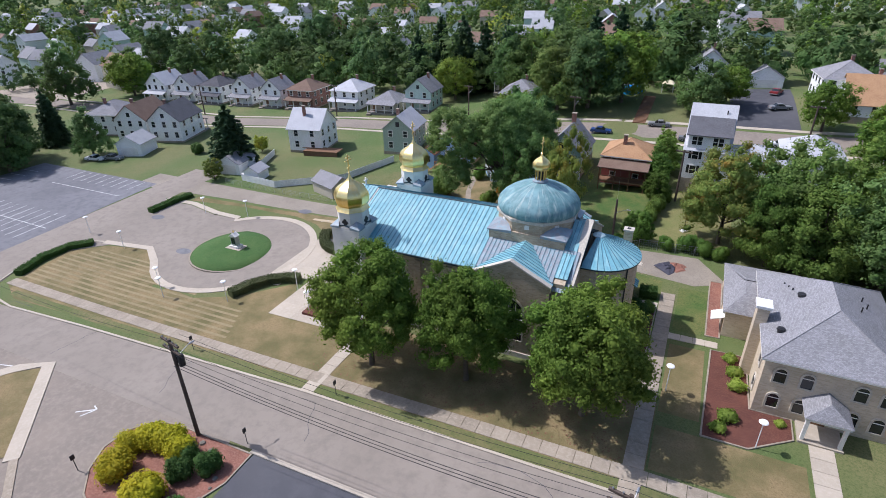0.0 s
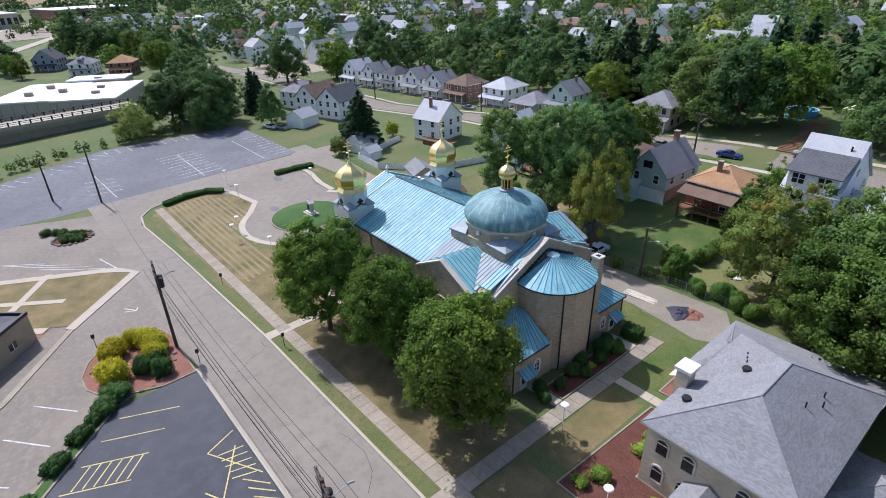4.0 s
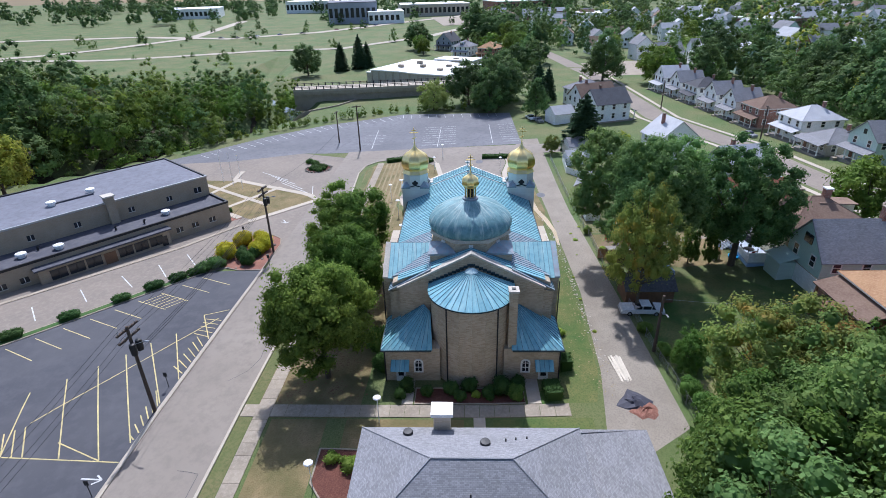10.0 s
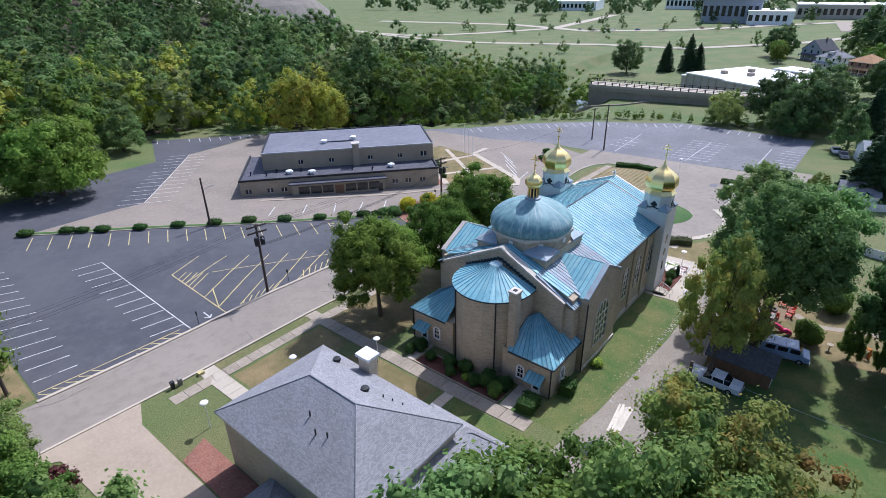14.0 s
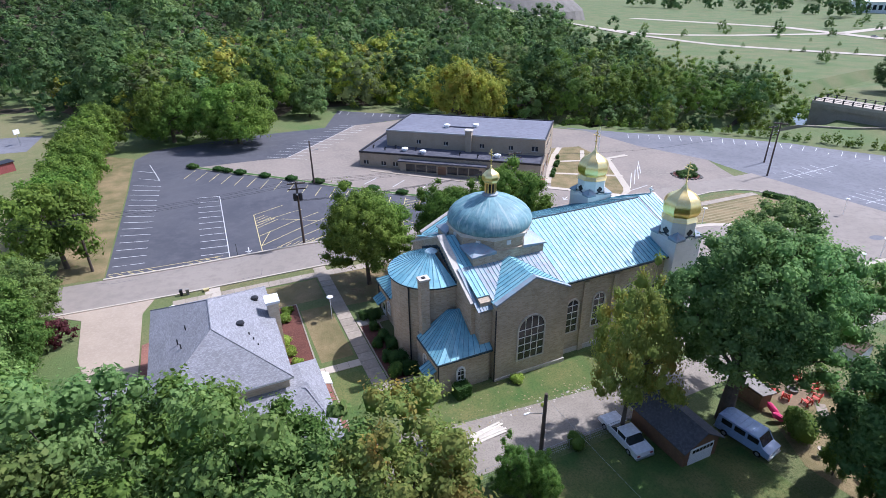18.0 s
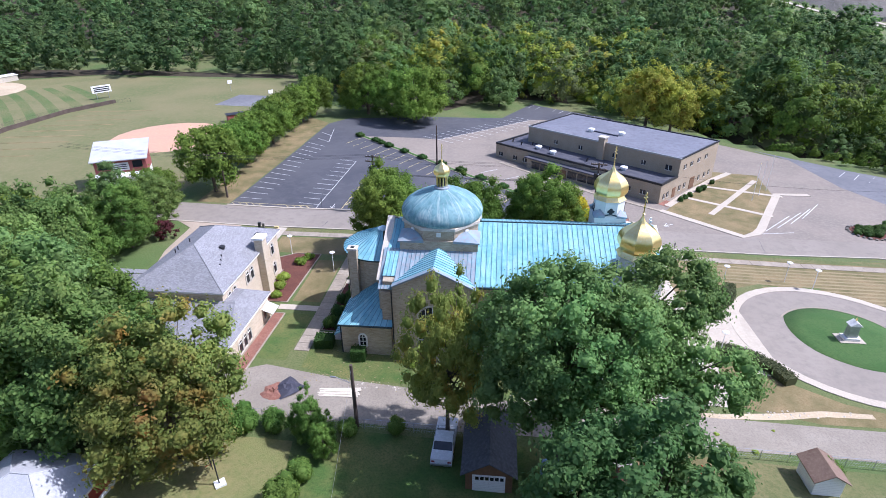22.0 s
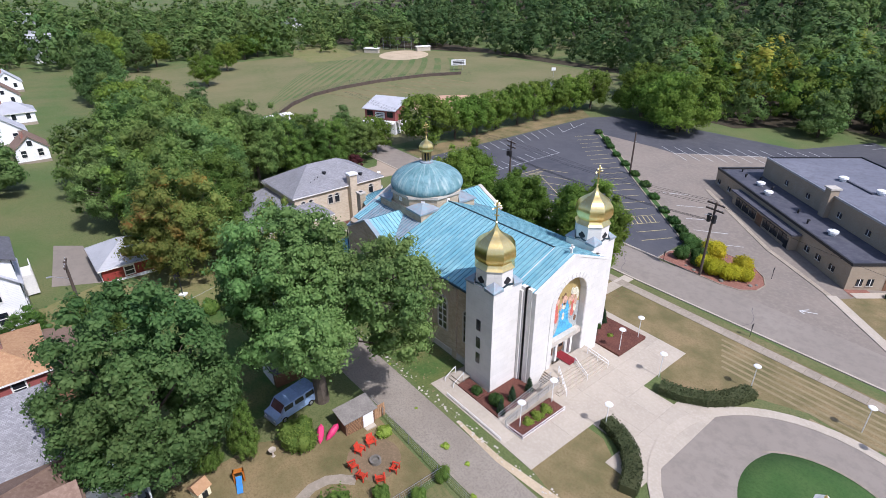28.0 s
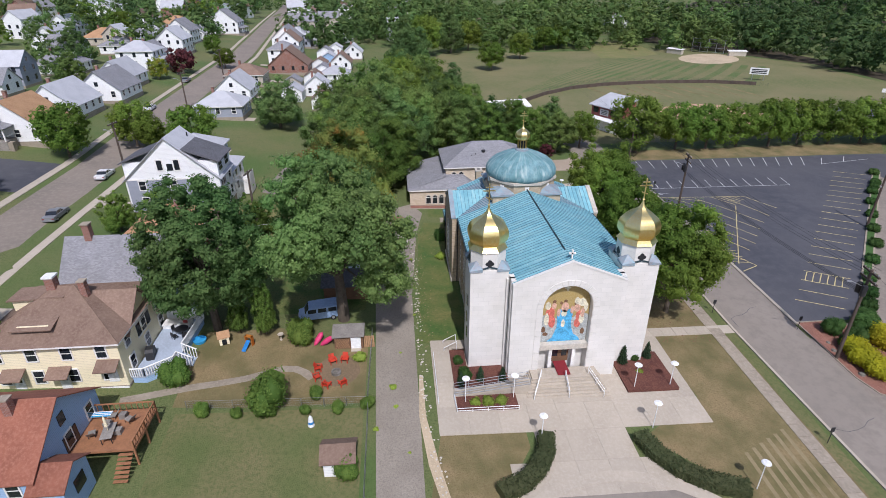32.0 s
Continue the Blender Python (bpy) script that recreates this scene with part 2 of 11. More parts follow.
mat("copper_roof", (0.17, 0.40, 0.465), 0.5, 0.0, col2=(0.25, 0.485, 0.52), big=0.35, col3=(0.12, 0.31, 0.39), fine=1.6, spec=0.4, rand=0.09, streak=((0.33, 0.52, 0.53), 2.2, 0.3))
mat("copper_grey", (0.30, 0.34, 0.37), 0.5, 0.0, col2=(0.24, 0.25, 0.27), big=0.9, col3=(0.2, 0.36, 0.42), fine=2.0, spec=0.4, rand=0.06)
mat("copper_edge", (0.035, 0.06, 0.07), 0.6)
mat("copper_seam", (0.07, 0.165, 0.21), 0.5, col2=(0.14, 0.28, 0.32), big=0.5)
mat("copper_dome", (0.115, 0.245, 0.255), 0.62, 0.0, col2=(0.20, 0.36, 0.385), big=0.5, col3=(0.075, 0.165, 0.19), fine=1.5, spec=0.5, streak=((0.40, 0.50, 0.48), 1.7, 0.22))
mat("copper_rib", (0.10, 0.21, 0.235), 0.5, col2=(0.17, 0.31, 0.33), big=0.8)
mat("copper_pale", (0.5, 0.66, 0.68), 0.5)
mat("mosaic_gold", (0.42, 0.30, 0.10), 0.5, col2=(0.36, 0.26, 0.1), big=1.5, col3=(0.5, 0.4, 0.2), fine=9.0)
for _n, _c in dict(mosaic_blue=(0.10, 0.42, 0.70), mosaic_red=(0.62, 0.16, 0.12), mosaic_rose=(0.62, 0.38, 0.28), mosaic_pale=(0.72, 0.66, 0.5), mosaic_grey=(0.42, 0.44, 0.42)).items():
    mat(_n, _c, 0.5, col2=tuple(c * 0.6 for c in _c), big=2.2, col3=tuple(min(1, c * 1.5) for c in _c), fine=6.0)
mat("gold", (0.95, 0.75, 0.31), 0.3, 1.0, col2=(0.90, 0.67, 0.24), big=0.7, col3=(0.96, 0.8, 0.4), fine=4.0, rand=0.03)
mat("dark_metal", (0.03, 0.03, 0.032), 0.5)
mat("steel", (0.45, 0.46, 0.47), 0.4, 0.7)
mat("lamp_white", (0.85, 0.85, 0.82), 0.4)
brick_mat("shingle_grey", (0.33, 0.328, 0.34), (0.225, 0.222, 0.235), (0.19, 0.19, 0.20), 0.24, 0.12, bump=0.4, rough=0.95, stain=0.84, gap=0.01)
mat("shingle_rust", (0.27, 0.105, 0.065), 0.95, col2=(0.21, 0.08, 0.05), big=0.5, col3=(0.33, 0.15, 0.10), fine=3.5, bump=0.4, uv=True, rand=0.12)
mat("shingle_brown", (0.22, 0.15, 0.11), 0.95, col2=(0.17, 0.11, 0.08), big=0.5, col3=(0.28, 0.2, 0.15), fine=3.5, bump=0.4, uv=True, rand=0.12)
mat("shingle_dark", (0.10, 0.10, 0.11), 0.95, col2=(0.075, 0.075, 0.08), big=0.5, col3=(0.15, 0.15, 0.16), fine=3.5, bump=0.4, uv=True, rand=0.15)
mat("shingle_tan", (0.42, 0.25, 0.13), 0.95, col2=(0.34, 0.19, 0.1), big=0.5, col3=(0.5, 0.32, 0.18), fine=3.5, bump=0.4, uv=True)
mat("shingle_light", (0.46, 0.465, 0.48), 0.9, col2=(0.38, 0.385, 0.40), big=0.4, col3=(0.53, 0.535, 0.55), fine=3.5, bump=0.3, uv=True, rand=0.14)
mat("roof_flat", (0.155, 0.16, 0.19), 0.8, col2=(0.20, 0.205, 0.235), big=0.12, col3=(0.12, 0.12, 0.14), fine=0.8, bump=0.15, bump_scale=5)
mat("roof_flat_dark", (0.06, 0.062, 0.08), 0.7, col2=(0.09, 0.09, 0.11), big=0.2, col3=(0.12, 0.12, 0.13), fine=0.8)
mat("roof_white", (0.80, 0.79, 0.76), 0.6, col2=(0.72, 0.71, 0.68), big=0.1, fine=1.0)
for _n, _c in dict(siding_white=(0.88, 0.88, 0.87), siding_cream=(0.90, 0.80, 0.55), siding_grey=(0.34, 0.36, 0.42), siding_green=(0.52, 0.66, 0.60),
                   siding_blue=(0.36, 0.52, 0.74), siding_tan=(0.5, 0.45, 0.37), siding_maroon=(0.33, 0.10, 0.09), siding_sage=(0.36, 0.43, 0.36)).items():
    brick_mat(_n, _c, tuple(c * 0.97 for c in _c), tuple(c * 0.6 for c in _c), 6.0, 0.2, bump=0.3, rough=0.65, stain=0.94, gap=0.009)
mat("red_wood", (0.30, 0.05, 0.04), 0.7, col2=(0.22, 0.04, 0.03), big=0.8, fine=4.0)
mat("deck_wood", (0.33, 0.155, 0.075), 0.8, col2=(0.25, 0.12, 0.06), big=0.8, fine=5.0, rand=0.1)
mat("deck_paint", (0.40, 0.46, 0.54), 0.7, col2=(0.34, 0.39, 0.46), big=0.6, fine=4.0)
mat("wood_brown", (0.20, 0.11, 0.06), 0.8, col2=(0.15, 0.085, 0.05), big=0.8, fine=5.0, rand=0.1)
mat("wood_grey", (0.26, 0.24, 0.21), 0.9, col2=(0.19, 0.17, 0.15), big=0.8, fine=5.0, rand=0.12)
mat("pole_wood", (0.075, 0.055, 0.042), 0.9, col2=(0.11, 0.085, 0.07), big=0.6, fine=5.0)
mat("bark", (0.12, 0.095, 0.07), 0.95, col2=(0.08, 0.065, 0.05), big=1.5, fine=6.0, bump=0.8, bump_scale=6)
mat("paint_white", (0.62, 0.62, 0.60), 0.8, col2=(0.42, 0.42, 0.41), big=0.8, fine=3.0)
mat("paint_yellow", (0.60, 0.50, 0.22), 0.8, col2=(0.38, 0.33, 0.17), big=0.8, fine=3.0)
mat("red_plastic", (0.58, 0.06, 0.03), 0.45)
mat("pink_plastic", (0.65, 0.05, 0.16), 0.45)
mat("blue_plastic", (0.03, 0.2, 0.5), 0.45)
mat("carpet_red", (0.22, 0.025, 0.03), 0.95)
mat("glass_dark", (0.012, 0.015, 0.02), 0.12, spec=0.6, col2=(0.03, 0.035, 0.04), big=0.7, rand=0.1)
mat("car_white", (0.75, 0.75, 0.75), 0.3, spec=0.5)
mat("car_blue", (0.03, 0.07, 0.22), 0.3, spec=0.5)
mat("car_ice", (0.27, 0.38, 0.56), 0.35, spec=0.5)
mat("car_grey", (0.22, 0.23, 0.24), 0.3, spec=0.5)
mat("car_red", (0.25, 0.03, 0.03), 0.3, spec=0.5)
mat("rubber", (0.02, 0.02, 0.02), 0.9)
mat("water", (0.05, 0.07, 0.05), 0.1, spec=0.5)
mat("pool_blue", (0.05, 0.35, 0.65), 0.2)
mat("rock", (0.20, 0.18, 0.15), 0.95, col2=(0.13, 0.12, 0.10), big=0.1, col3=(0.28, 0.26, 0.23), fine=0.8, bump=0.8)
mat("tarp_dark", (0.06, 0.06, 0.08), 0.7)
leaf_mat("leaf_ash", (0.112, 0.188, 0.030), (0.205, 0.300, 0.052))
leaf_mat("leaf_deep", (0.072, 0.140, 0.050), (0.142, 0.224, 0.076))
leaf_mat("leaf_silver", (0.140, 0.255, 0.072), (0.255, 0.395, 0.125))
leaf_mat("leaf_turn", (0.200, 0.275, 0.060), (0.300, 0.350, 0.080), yellow=(0.50, 0.36, 0.055))
leaf_mat("leaf_orange", (0.150, 0.215, 0.050), (0.250, 0.275, 0.068), yellow=(0.34, 0.18, 0.045))
leaf_mat("leaf_olive", (0.144, 0.183, 0.063), (0.180, 0.219, 0.080), spread=0.4)
leaf_mat("leaf_gold", (0.264, 0.341, 0.050), (0.418, 0.462, 0.077), yellow=(0.40, 0.30, 0.04))
leaf_mat("leaf_yellow", (0.58, 0.56, 0.03), (0.42, 0.44, 0.03), spread=0.08)
leaf_mat("leaf_walnut", (0.112, 0.192, 0.048), (0.205, 0.288, 0.080))
leaf_mat("leaf_grove", (0.105, 0.195, 0.038), (0.195, 0.295, 0.062))
leaf_mat("leaf_wood", (0.100, 0.178, 0.055), (0.152, 0.240, 0.078), spread=0.42)
leaf_mat("leaf_mixed", (0.118, 0.196, 0.056), (0.175, 0.258, 0.078), spread=0.42)
leaf_mat("leaf_maple", (0.086, 0.170, 0.050), (0.165, 0.262, 0.085), spread=0.12)
leaf_mat("leaf_willow", (0.260, 0.351, 0.091), (0.364, 0.442, 0.130), spread=0.1)
leaf_mat("leaf_spruce", (0.041, 0.084, 0.041), (0.073, 0.130, 0.062))
leaf_mat("leaf_hedge", (0.070, 0.101, 0.043), (0.131, 0.149, 0.070))
leaf_mat("leaf_box", (0.046, 0.109, 0.028), (0.088, 0.166, 0.044))
leaf_mat("leaf_lime", (0.217, 0.341, 0.046), (0.350, 0.455, 0.088))
leaf_mat("leaf_purple", (0.093, 0.031, 0.034), (0.158, 0.052, 0.052))
leaf_mat("petal_orange", (0.6, 0.2, 0.03), (0.7, 0.3, 0.05))

# ---- terrain ----
GX = [-900, -250, -110, -70, -40, -20, 0, 20, 60, 150, 600]
GY = [-700, -60, -25, 20, 60, 95, 130, 160, 300, 900]
GZ = [
    [-2, -4, -4, -3, -2, -1, .5, 1.2, 2, 4, 8],
    [-4, -4.5, -4.5, -3.2, -2.2, -1, .5, 1.2, 2, 3, 6],
    [-4, -4, -3.5, -2.6, -1.9, -1.0, .5, 1.2, 2, 3, 6],
    [-4, -3.5, -3.2, -2.0, -1.0, -.1, .75, .8, 2, 3, 6],
    [-4, -3, -1.6, -1.3, -.3, .2, .7, 1.0, 2.5, 3.5, 6],
    [-4, -2, -.5, -.1, .9, 1.3, 2, 2.5, 4, 5, 7],
    [-4, -2, -.7, .6, 3, 4.4, 5, 5.5, 7, 8, 9],
    [-4, -2, -.5, 2, 6, 8.5, 9.5, 10, 10.5, 11, 12],
    [-4, -1, 2, 6, 10, 12, 13, 14, 15, 16, 16],
    [-2, 4, 8, 14, 18, 20, 20, 20, 20, 20, 20]]


def smooth(a, b, v):
    v = min(max((v - a) / (b - a), 0), 1)
    return v * v * (3 - 2 * v)


CREEK = [(-330, -60), (-230, -44), (-175, -8), (-150, -14), (-128, -30), (-104, -46), (-84, -74), (-70, -110), (-60, -160), (-40, -240)]


def seg_dist(x, y, line):
    best = 1e9
    for (ax, ay), (bx, by) in zip(line, line[1:]):
        dx, dy = bx - ax, by - ay
        s = min(max(((x - ax) * dx + (y - ay) * dy) / (dx * dx + dy * dy), 0), 1)
        best = min(best, math.hypot(x - ax - s * dx, y - ay - s * dy))
    return best


def gz(x, y):
    """Height of the ground."""
    i = max(0, min(len(GX) - 2, sum(1 for v in GX if v < x) - 1))
    j = max(0, min(len(GY) - 2, sum(1 for v in GY if v < y) - 1))
    u = min(max((x - GX[i]) / (GX[i + 1] - GX[i]), 0), 1)
    v = min(max((y - GY[j]) / (GY[j + 1] - GY[j]), 0), 1)
    z = (GZ[j][i] * (1 - u) + GZ[j][i + 1] * u) * (1 - v) + (GZ[j + 1][i] * (1 - u) + GZ[j + 1][i + 1] * u) * v
    if y < -110:                     # wooded hill behind the creek and the ball field
        z += 62 * smooth(-130, -560, y) * smooth(-420, -120, x)
    if x < -30 and y < 20:
        z -= 4.5 * smooth(9, 4, seg_dist(x, y, CREEK))
    return z


# ---- mesh helpers ----
class Geo:
    """Collects the faces of one mesh."""

    def __init__(self):
        self.v, self.f = [], []

    def add(self, vs, fs):
        n = len(self.v)
        self.v += [tuple(p) for p in vs]
        self.f += [tuple(i + n for i in f) for f in fs]
        return self

    def box(self, x0, y0, z0, x1, y1, z1):
        return self.add([(x0, y0, z0), (x1, y0, z0), (x1, y1, z0), (x0, y1, z0), (x0, y0, z1), (x1, y0, z1), (x1, y1, z1), (x0, y1, z1)],
                        [(0, 3, 2, 1), (4, 5, 6, 7), (0, 1, 5, 4), (1, 2, 6, 5), (2, 3, 7, 6), (3, 0, 4, 7)])

    def cbox(self, cx, cy, cz, sx, sy, sz, rz=0.0, rx=0.0):
        m = pose(cx, cy, cz, rx, 0, rz)
        g = Geo().box(-sx / 2, -sy / 2, -sz / 2, sx / 2, sy / 2, sz / 2)
        return self.add([m @ Vector(p) for p in g.v], g.f)

    def put(self, g, m):
        return self.add([m @ Vector(p) for p in g.v], g.f)

    def prism(self, poly, z0, z1):
        n = len(poly)
        return self.add([(x, y, z0) for x, y in poly] + [(x, y, z1) for x, y in poly],
                        [tuple(range(n))[::-1], tuple(range(n, 2 * n))] + [(i, (i + 1) % n, n + (i + 1) % n, n + i) for i in range(n)])

    def slab(self, top, t):
        """A thin plate under a flat polygon given by its corners in 3D."""
        n = len(top)
        return self.add(list(top) + [(x, y, z - t) for x, y, z in top],
                        [tuple(range(n)), tuple(range(n, 2 * n))[::-1]] + [(i, n + i, n + (i + 1) % n, (i + 1) % n) for i in range(n)])

    def extrude(self, poly, axis, a, b):
        """A polygon given in the other two axes, drawn out along axis from a to b."""
        def at(p, s):
            return {0: (s, p[0], p[1]), 1: (p[0], s, p[1]), 2: (p[0], p[1], s)}[axis]
        n = len(poly)
        return self.add([at(p, a) for p in poly] + [at(p, b) for p in poly],
                        [tuple(range(n)), tuple(range(n, 2 * n))[::-1]] + [(i, n + i, n + (i + 1) % n, (i + 1) % n) for i in range(n)])

    def lathe(self, prof, n, cx=0, cy=0, a0=0.0, turn=360.0, flat=True):
        closed = abs(turn - 360) < 1e-6
        k = n if closed else n + 1
        vs = []
        for r, z in prof:
            for i in range(k):
                a = radians(a0 + turn * i / n)
                vs.append((cx + r * math.cos(a), cy + r * math.sin(a), z))
        fs = []
        for j in range(len(prof) - 1):
            for i in range(n):
                i2 = (i + 1) % k
                fs.append((j * k + i, j * k + i2, (j + 1) * k + i2, (j + 1) * k + i))
        return self.add(vs, fs)

    def tube(self, p, q, r0, r1=None, n=6):
        r1 = r0 if r1 is None else r1
        p, q = Vector(p), Vector(q)
        z = (q - p).normalized()
        a = z.orthogonal().normalized()
        b = z.cross(a)
        vs = []
        for c, r in ((p, r0), (q, r1)):
            for i in range(n):
                t = 2 * math.pi * i / n
                vs.append(c + a * r * math.cos(t) + b * r * math.sin(t))
        return self.add(vs, [(i, (i + 1) % n, n + (i + 1) % n, n + i) for i in range(n)] + [tuple(range(n))[::-1], tuple(range(n, 2 * n))])

    def mesh(self, name, smooth_shade=False):
        me = bpy.data.meshes.new(name)
        me.from_pydata(self.v, [], self.f)
        finish(me, smooth_shade)
        return me


def finish(me, smooth_shade=False):
    """Surface coordinates in metres, running along each face and up it."""
    me.update()
    if smooth_shade:
        me.polygons.foreach_set("use_smooth", [True] * len(me.polygons))
    n = len(me.loops)
    if n and n < 400000:
        co = np.empty(len(me.vertices) * 3, np.float32)
        me.vertices.foreach_get("co", co)
        co = co.reshape(-1, 3)
        li = np.empty(n, np.int32)
        me.loops.foreach_get("vertex_index", li)
        tot = np.empty(len(me.polygons), np.int32)
        me.polygons.foreach_get("loop_total", tot)
        nor = np.empty(len(me.polygons) * 3, np.float32)
        me.polygons.foreach_get("normal", nor)
        N = np.repeat(nor.reshape(-1, 3), tot, axis=0)
        P = co[li]
        T = np.stack([-N[:, 1], N[:, 0], np.zeros(n)], 1)
        ln = np.linalg.norm(T, axis=1, keepdims=True)
        flat = ln[:, 0] < 0.05
        T = np.where(flat[:, None], np.array([1.0, 0, 0]), T / np.maximum(ln, 1e-6))
        B = np.cross(N, T)
        B = np.where(flat[:, None], np.array([0, 1.0, 0]), B)
        uv = np.stack([(P * T).sum(1), (P * B).sum(1)], 1).astype(np.float32)
        me.uv_layers.new(name="UVMap").data.foreach_set("uv", uv.ravel())


def part(name, geo, material, parent=None, label="", smooth_shade=False, at=None):
    """One mesh object under a thing or a part."""
    me = geo if isinstance(geo, bpy.types.Mesh) else geo.mesh(name, smooth_shade)
    if not me.materials:
        me.materials.append(MATS[material])
    ob = new(name, me)
    if parent is not None:
        ob.parent = parent
    if at is not None:
        ob.matrix_basis = at
    if label:
        ob["label"] = label
    return ob


def thing(name, x, y, z=None, rz=0.0, label="", category="", group="", kind=""):
    ob = new(name)
    ob.empty_display_size = 0.3
    ob.matrix_basis = pose(x, y, gz(x, y) if z is None else z, 0, 0, rz)
    return tagged(ob, label, category, group, kind)


def solid(name, geo, material, label, category, group="", kind="", smooth_shade=False, at=None):
    """A thing that is one mesh."""
    return tagged(part(name, geo, material, None, "", smooth_shade, at), label, category, group, kind)


def sheet(poly, off, step=6.0, thick=0.0):
    """A polygon of the plan laid over the ground, off metres above it, cut along a grid so that it follows the slope."""
    bm = bmesh.new()
    bm.faces.new([bm.verts.new((x, y, 0)) for x, y in poly])
    xs, ys = [p[0] for p in poly], [p[1] for p in poly]
    for ax, lo, hi in ((0, min(xs), max(xs)), (1, min(ys), max(ys))):
        k = math.floor(lo / step) + 1
        while k * step < hi:
            co, no = [0, 0, 0], [0, 0, 0]
            co[ax], no[ax] = k * step, 1
            bmesh.ops.bisect_plane(bm, geom=bm.verts[:] + bm.edges[:] + bm.faces[:], plane_co=co, plane_no=no)
            k += 1
    bmesh.ops.triangulate(bm, faces=[f for f in bm.faces if len(f.verts) > 4])
    bmesh.ops.recalc_face_normals(bm, faces=bm.faces)
    g = Geo()
    bm.verts.index_update()
    g.v = [(v.co.x, v.co.y, gz(v.co.x, v.co.y) + off) for v in bm.verts]
    up = [f for f in bm.faces]
    g.f = [tuple(v.index for v in (f.verts if f.normal.z > 0 else reversed(f.verts[:]))) for f in up]
    if thick:
        n = len(g.v)
        edge = [(e.verts[0].index, e.verts[1].index) for e in bm.edges if len(e.link_faces) == 1]
        g.v += [(x, y, z - thick) for x, y, z in g.v]
        g.f += [(a, b, b + n, a + n) for a, b in edge]
    bm.free()
    return g


def ring(cx, cy, r, n=32, a0=0, a1=360, rx=None):
    return [(cx + (rx or r) * math.cos(radians(a0 + (a1 - a0) * i / n)), cy + r * math.sin(radians(a0 + (a1 - a0) * i / n))) for i in range(n + (0 if a1 - a0 == 360 else 1))]


def ribbon(line, w, off, step=6.0, thick=0.0):
    """A band of width w along a line."""
    out = [], []
    for i, (x, y) in enumerate(line):
        a, b = line[max(i - 1, 0)], line[min(i + 1, len(line) - 1)]
        d = math.hypot(b[0] - a[0], b[1] - a[1])
        nx, ny = -(b[1] - a[1]) / d * w / 2, (b[0] - a[0]) / d * w / 2
        out[0].append((x + nx, y + ny))
        out[1].append((x - nx, y - ny))
    g = Geo()
    for i in range(len(line) - 1):
        q = sheet([out[0][i], out[1][i], out[1][i + 1], out[0][i + 1]], off, step, thick)
        g.add(q.v, q.f)
    return g

# ---- ground, roads, pavements ----
def grid_axis(lo, hi):
    a = [-1500, -1100, -800, -600, -480, -400, -340, -300, -264, -234, -210, -192]
    v = [x for x in a if x < lo] + [6 * k for k in range(math.floor(lo / 6), math.ceil(hi / 6) + 1)]
    v += [x for x in (-a_ for a_ in reversed(a)) if x > hi + 6]
    return v


def ground_mesh():
    xs, ys = grid_axis(-186, 90), grid_axis(-120, 186)
    g = Geo()
    g.v = [(x, y, gz(x, y)) for y in ys for x in xs]
    w = len(xs)
    g.f = [(j * w + i, j * w + i + 1, (j + 1) * w + i + 1, (j + 1) * w + i) for j in range(len(ys) - 1) for i in range(w - 1)]
    return g


solid("ground", ground_mesh(), "grass", "mown grass with dry patches, rolling gently to the horizon", "ground", kind="structure")


def paved(name, poly, material, off, label, category, thick=0.0):
    return solid(name, sheet(poly, off, 6.0, thick), material, label, category, kind="structure")


paved("hall_apron", [(15, -27), (-33, 16), (-36.5, 25), (-101, 25), (-107, 12), (-100, -6), (-98, -27), (-60, -67), (-33, -61), (-6, -28.5)],
      "asphalt_tan", 0.03, "worn tan-grey asphalt yard round the parish hall", "pavement")
lot_main = paved("parking_lot", [(-33, 24.8), (29.3, 24.8), (28.6, 0), (28.2, -16), (28.0, -38.7), (24, -46), (-23.4, -60), (-34, -85), (-61, -68), (-33, -61), (-6, -28.5), (15, -27), (-33, 16)],
                 "asphalt_new", 0.036, "dark resurfaced asphalt parking lot with painted stalls", "parking lot")
lot_west = paved("parking_lot", [(-107, 74), (-106, 25), (-107, 12), (-100, -6), (-98, -27), (-92, -36), (-108, -20), (-127, -5), (-141, 11), (-153, 36), (-148, 74)],
                 "asphalt_blue", 0.036, "old blue-grey asphalt parking lot beside the creek", "parking lot")
road = paved("road", [(60, 24.9), (60, 33.2), (-34, 33.4), (-70, 32.2), (-88, 31.2), (-94.5, 33.5), (-97.5, 40), (-97.5, 84), (-106, 84), (-107, 25), (-40, 25)],
             "asphalt", 0.042, "worn grey asphalt side street with patches and cracks", "road")
street = solid("road", ribbon([(-420, 96), (-300, 112), (-226, 120), (-135, 121), (-100, 131), (-48, 134), (20, 133), (160, 139), (420, 166), (700, 200)], 8.5, 0.04, 12.0),
               "asphalt_tan", "pale asphalt residential street between the houses", "road", kind="structure")
paved("drive", [(-97.6, 40.5), (-97.6, 68), (-90, 68.2), (-82, 66.5), (-76, 66.6)] + ring(-67, 57, 12.2, 30, 125, -125) + [(-77.5, 49.2), (-82, 51.8), (-90, 50.3), (-95, 46)],
      "asphalt", 0.05, "grey asphalt turning circle in front of the church", "driveway")
alley = paved("alley", [(-112, 79), (-112, 72), (-80, 73.5), (-56, 73.8), (-24, 73.8), (-6, 72.5), (3, 71), (7, 73), (3, 79), (-20, 78.8), (-56, 78)],
              "gravel", 0.03, "gravel alley with weeds beside the church lawn", "alley")
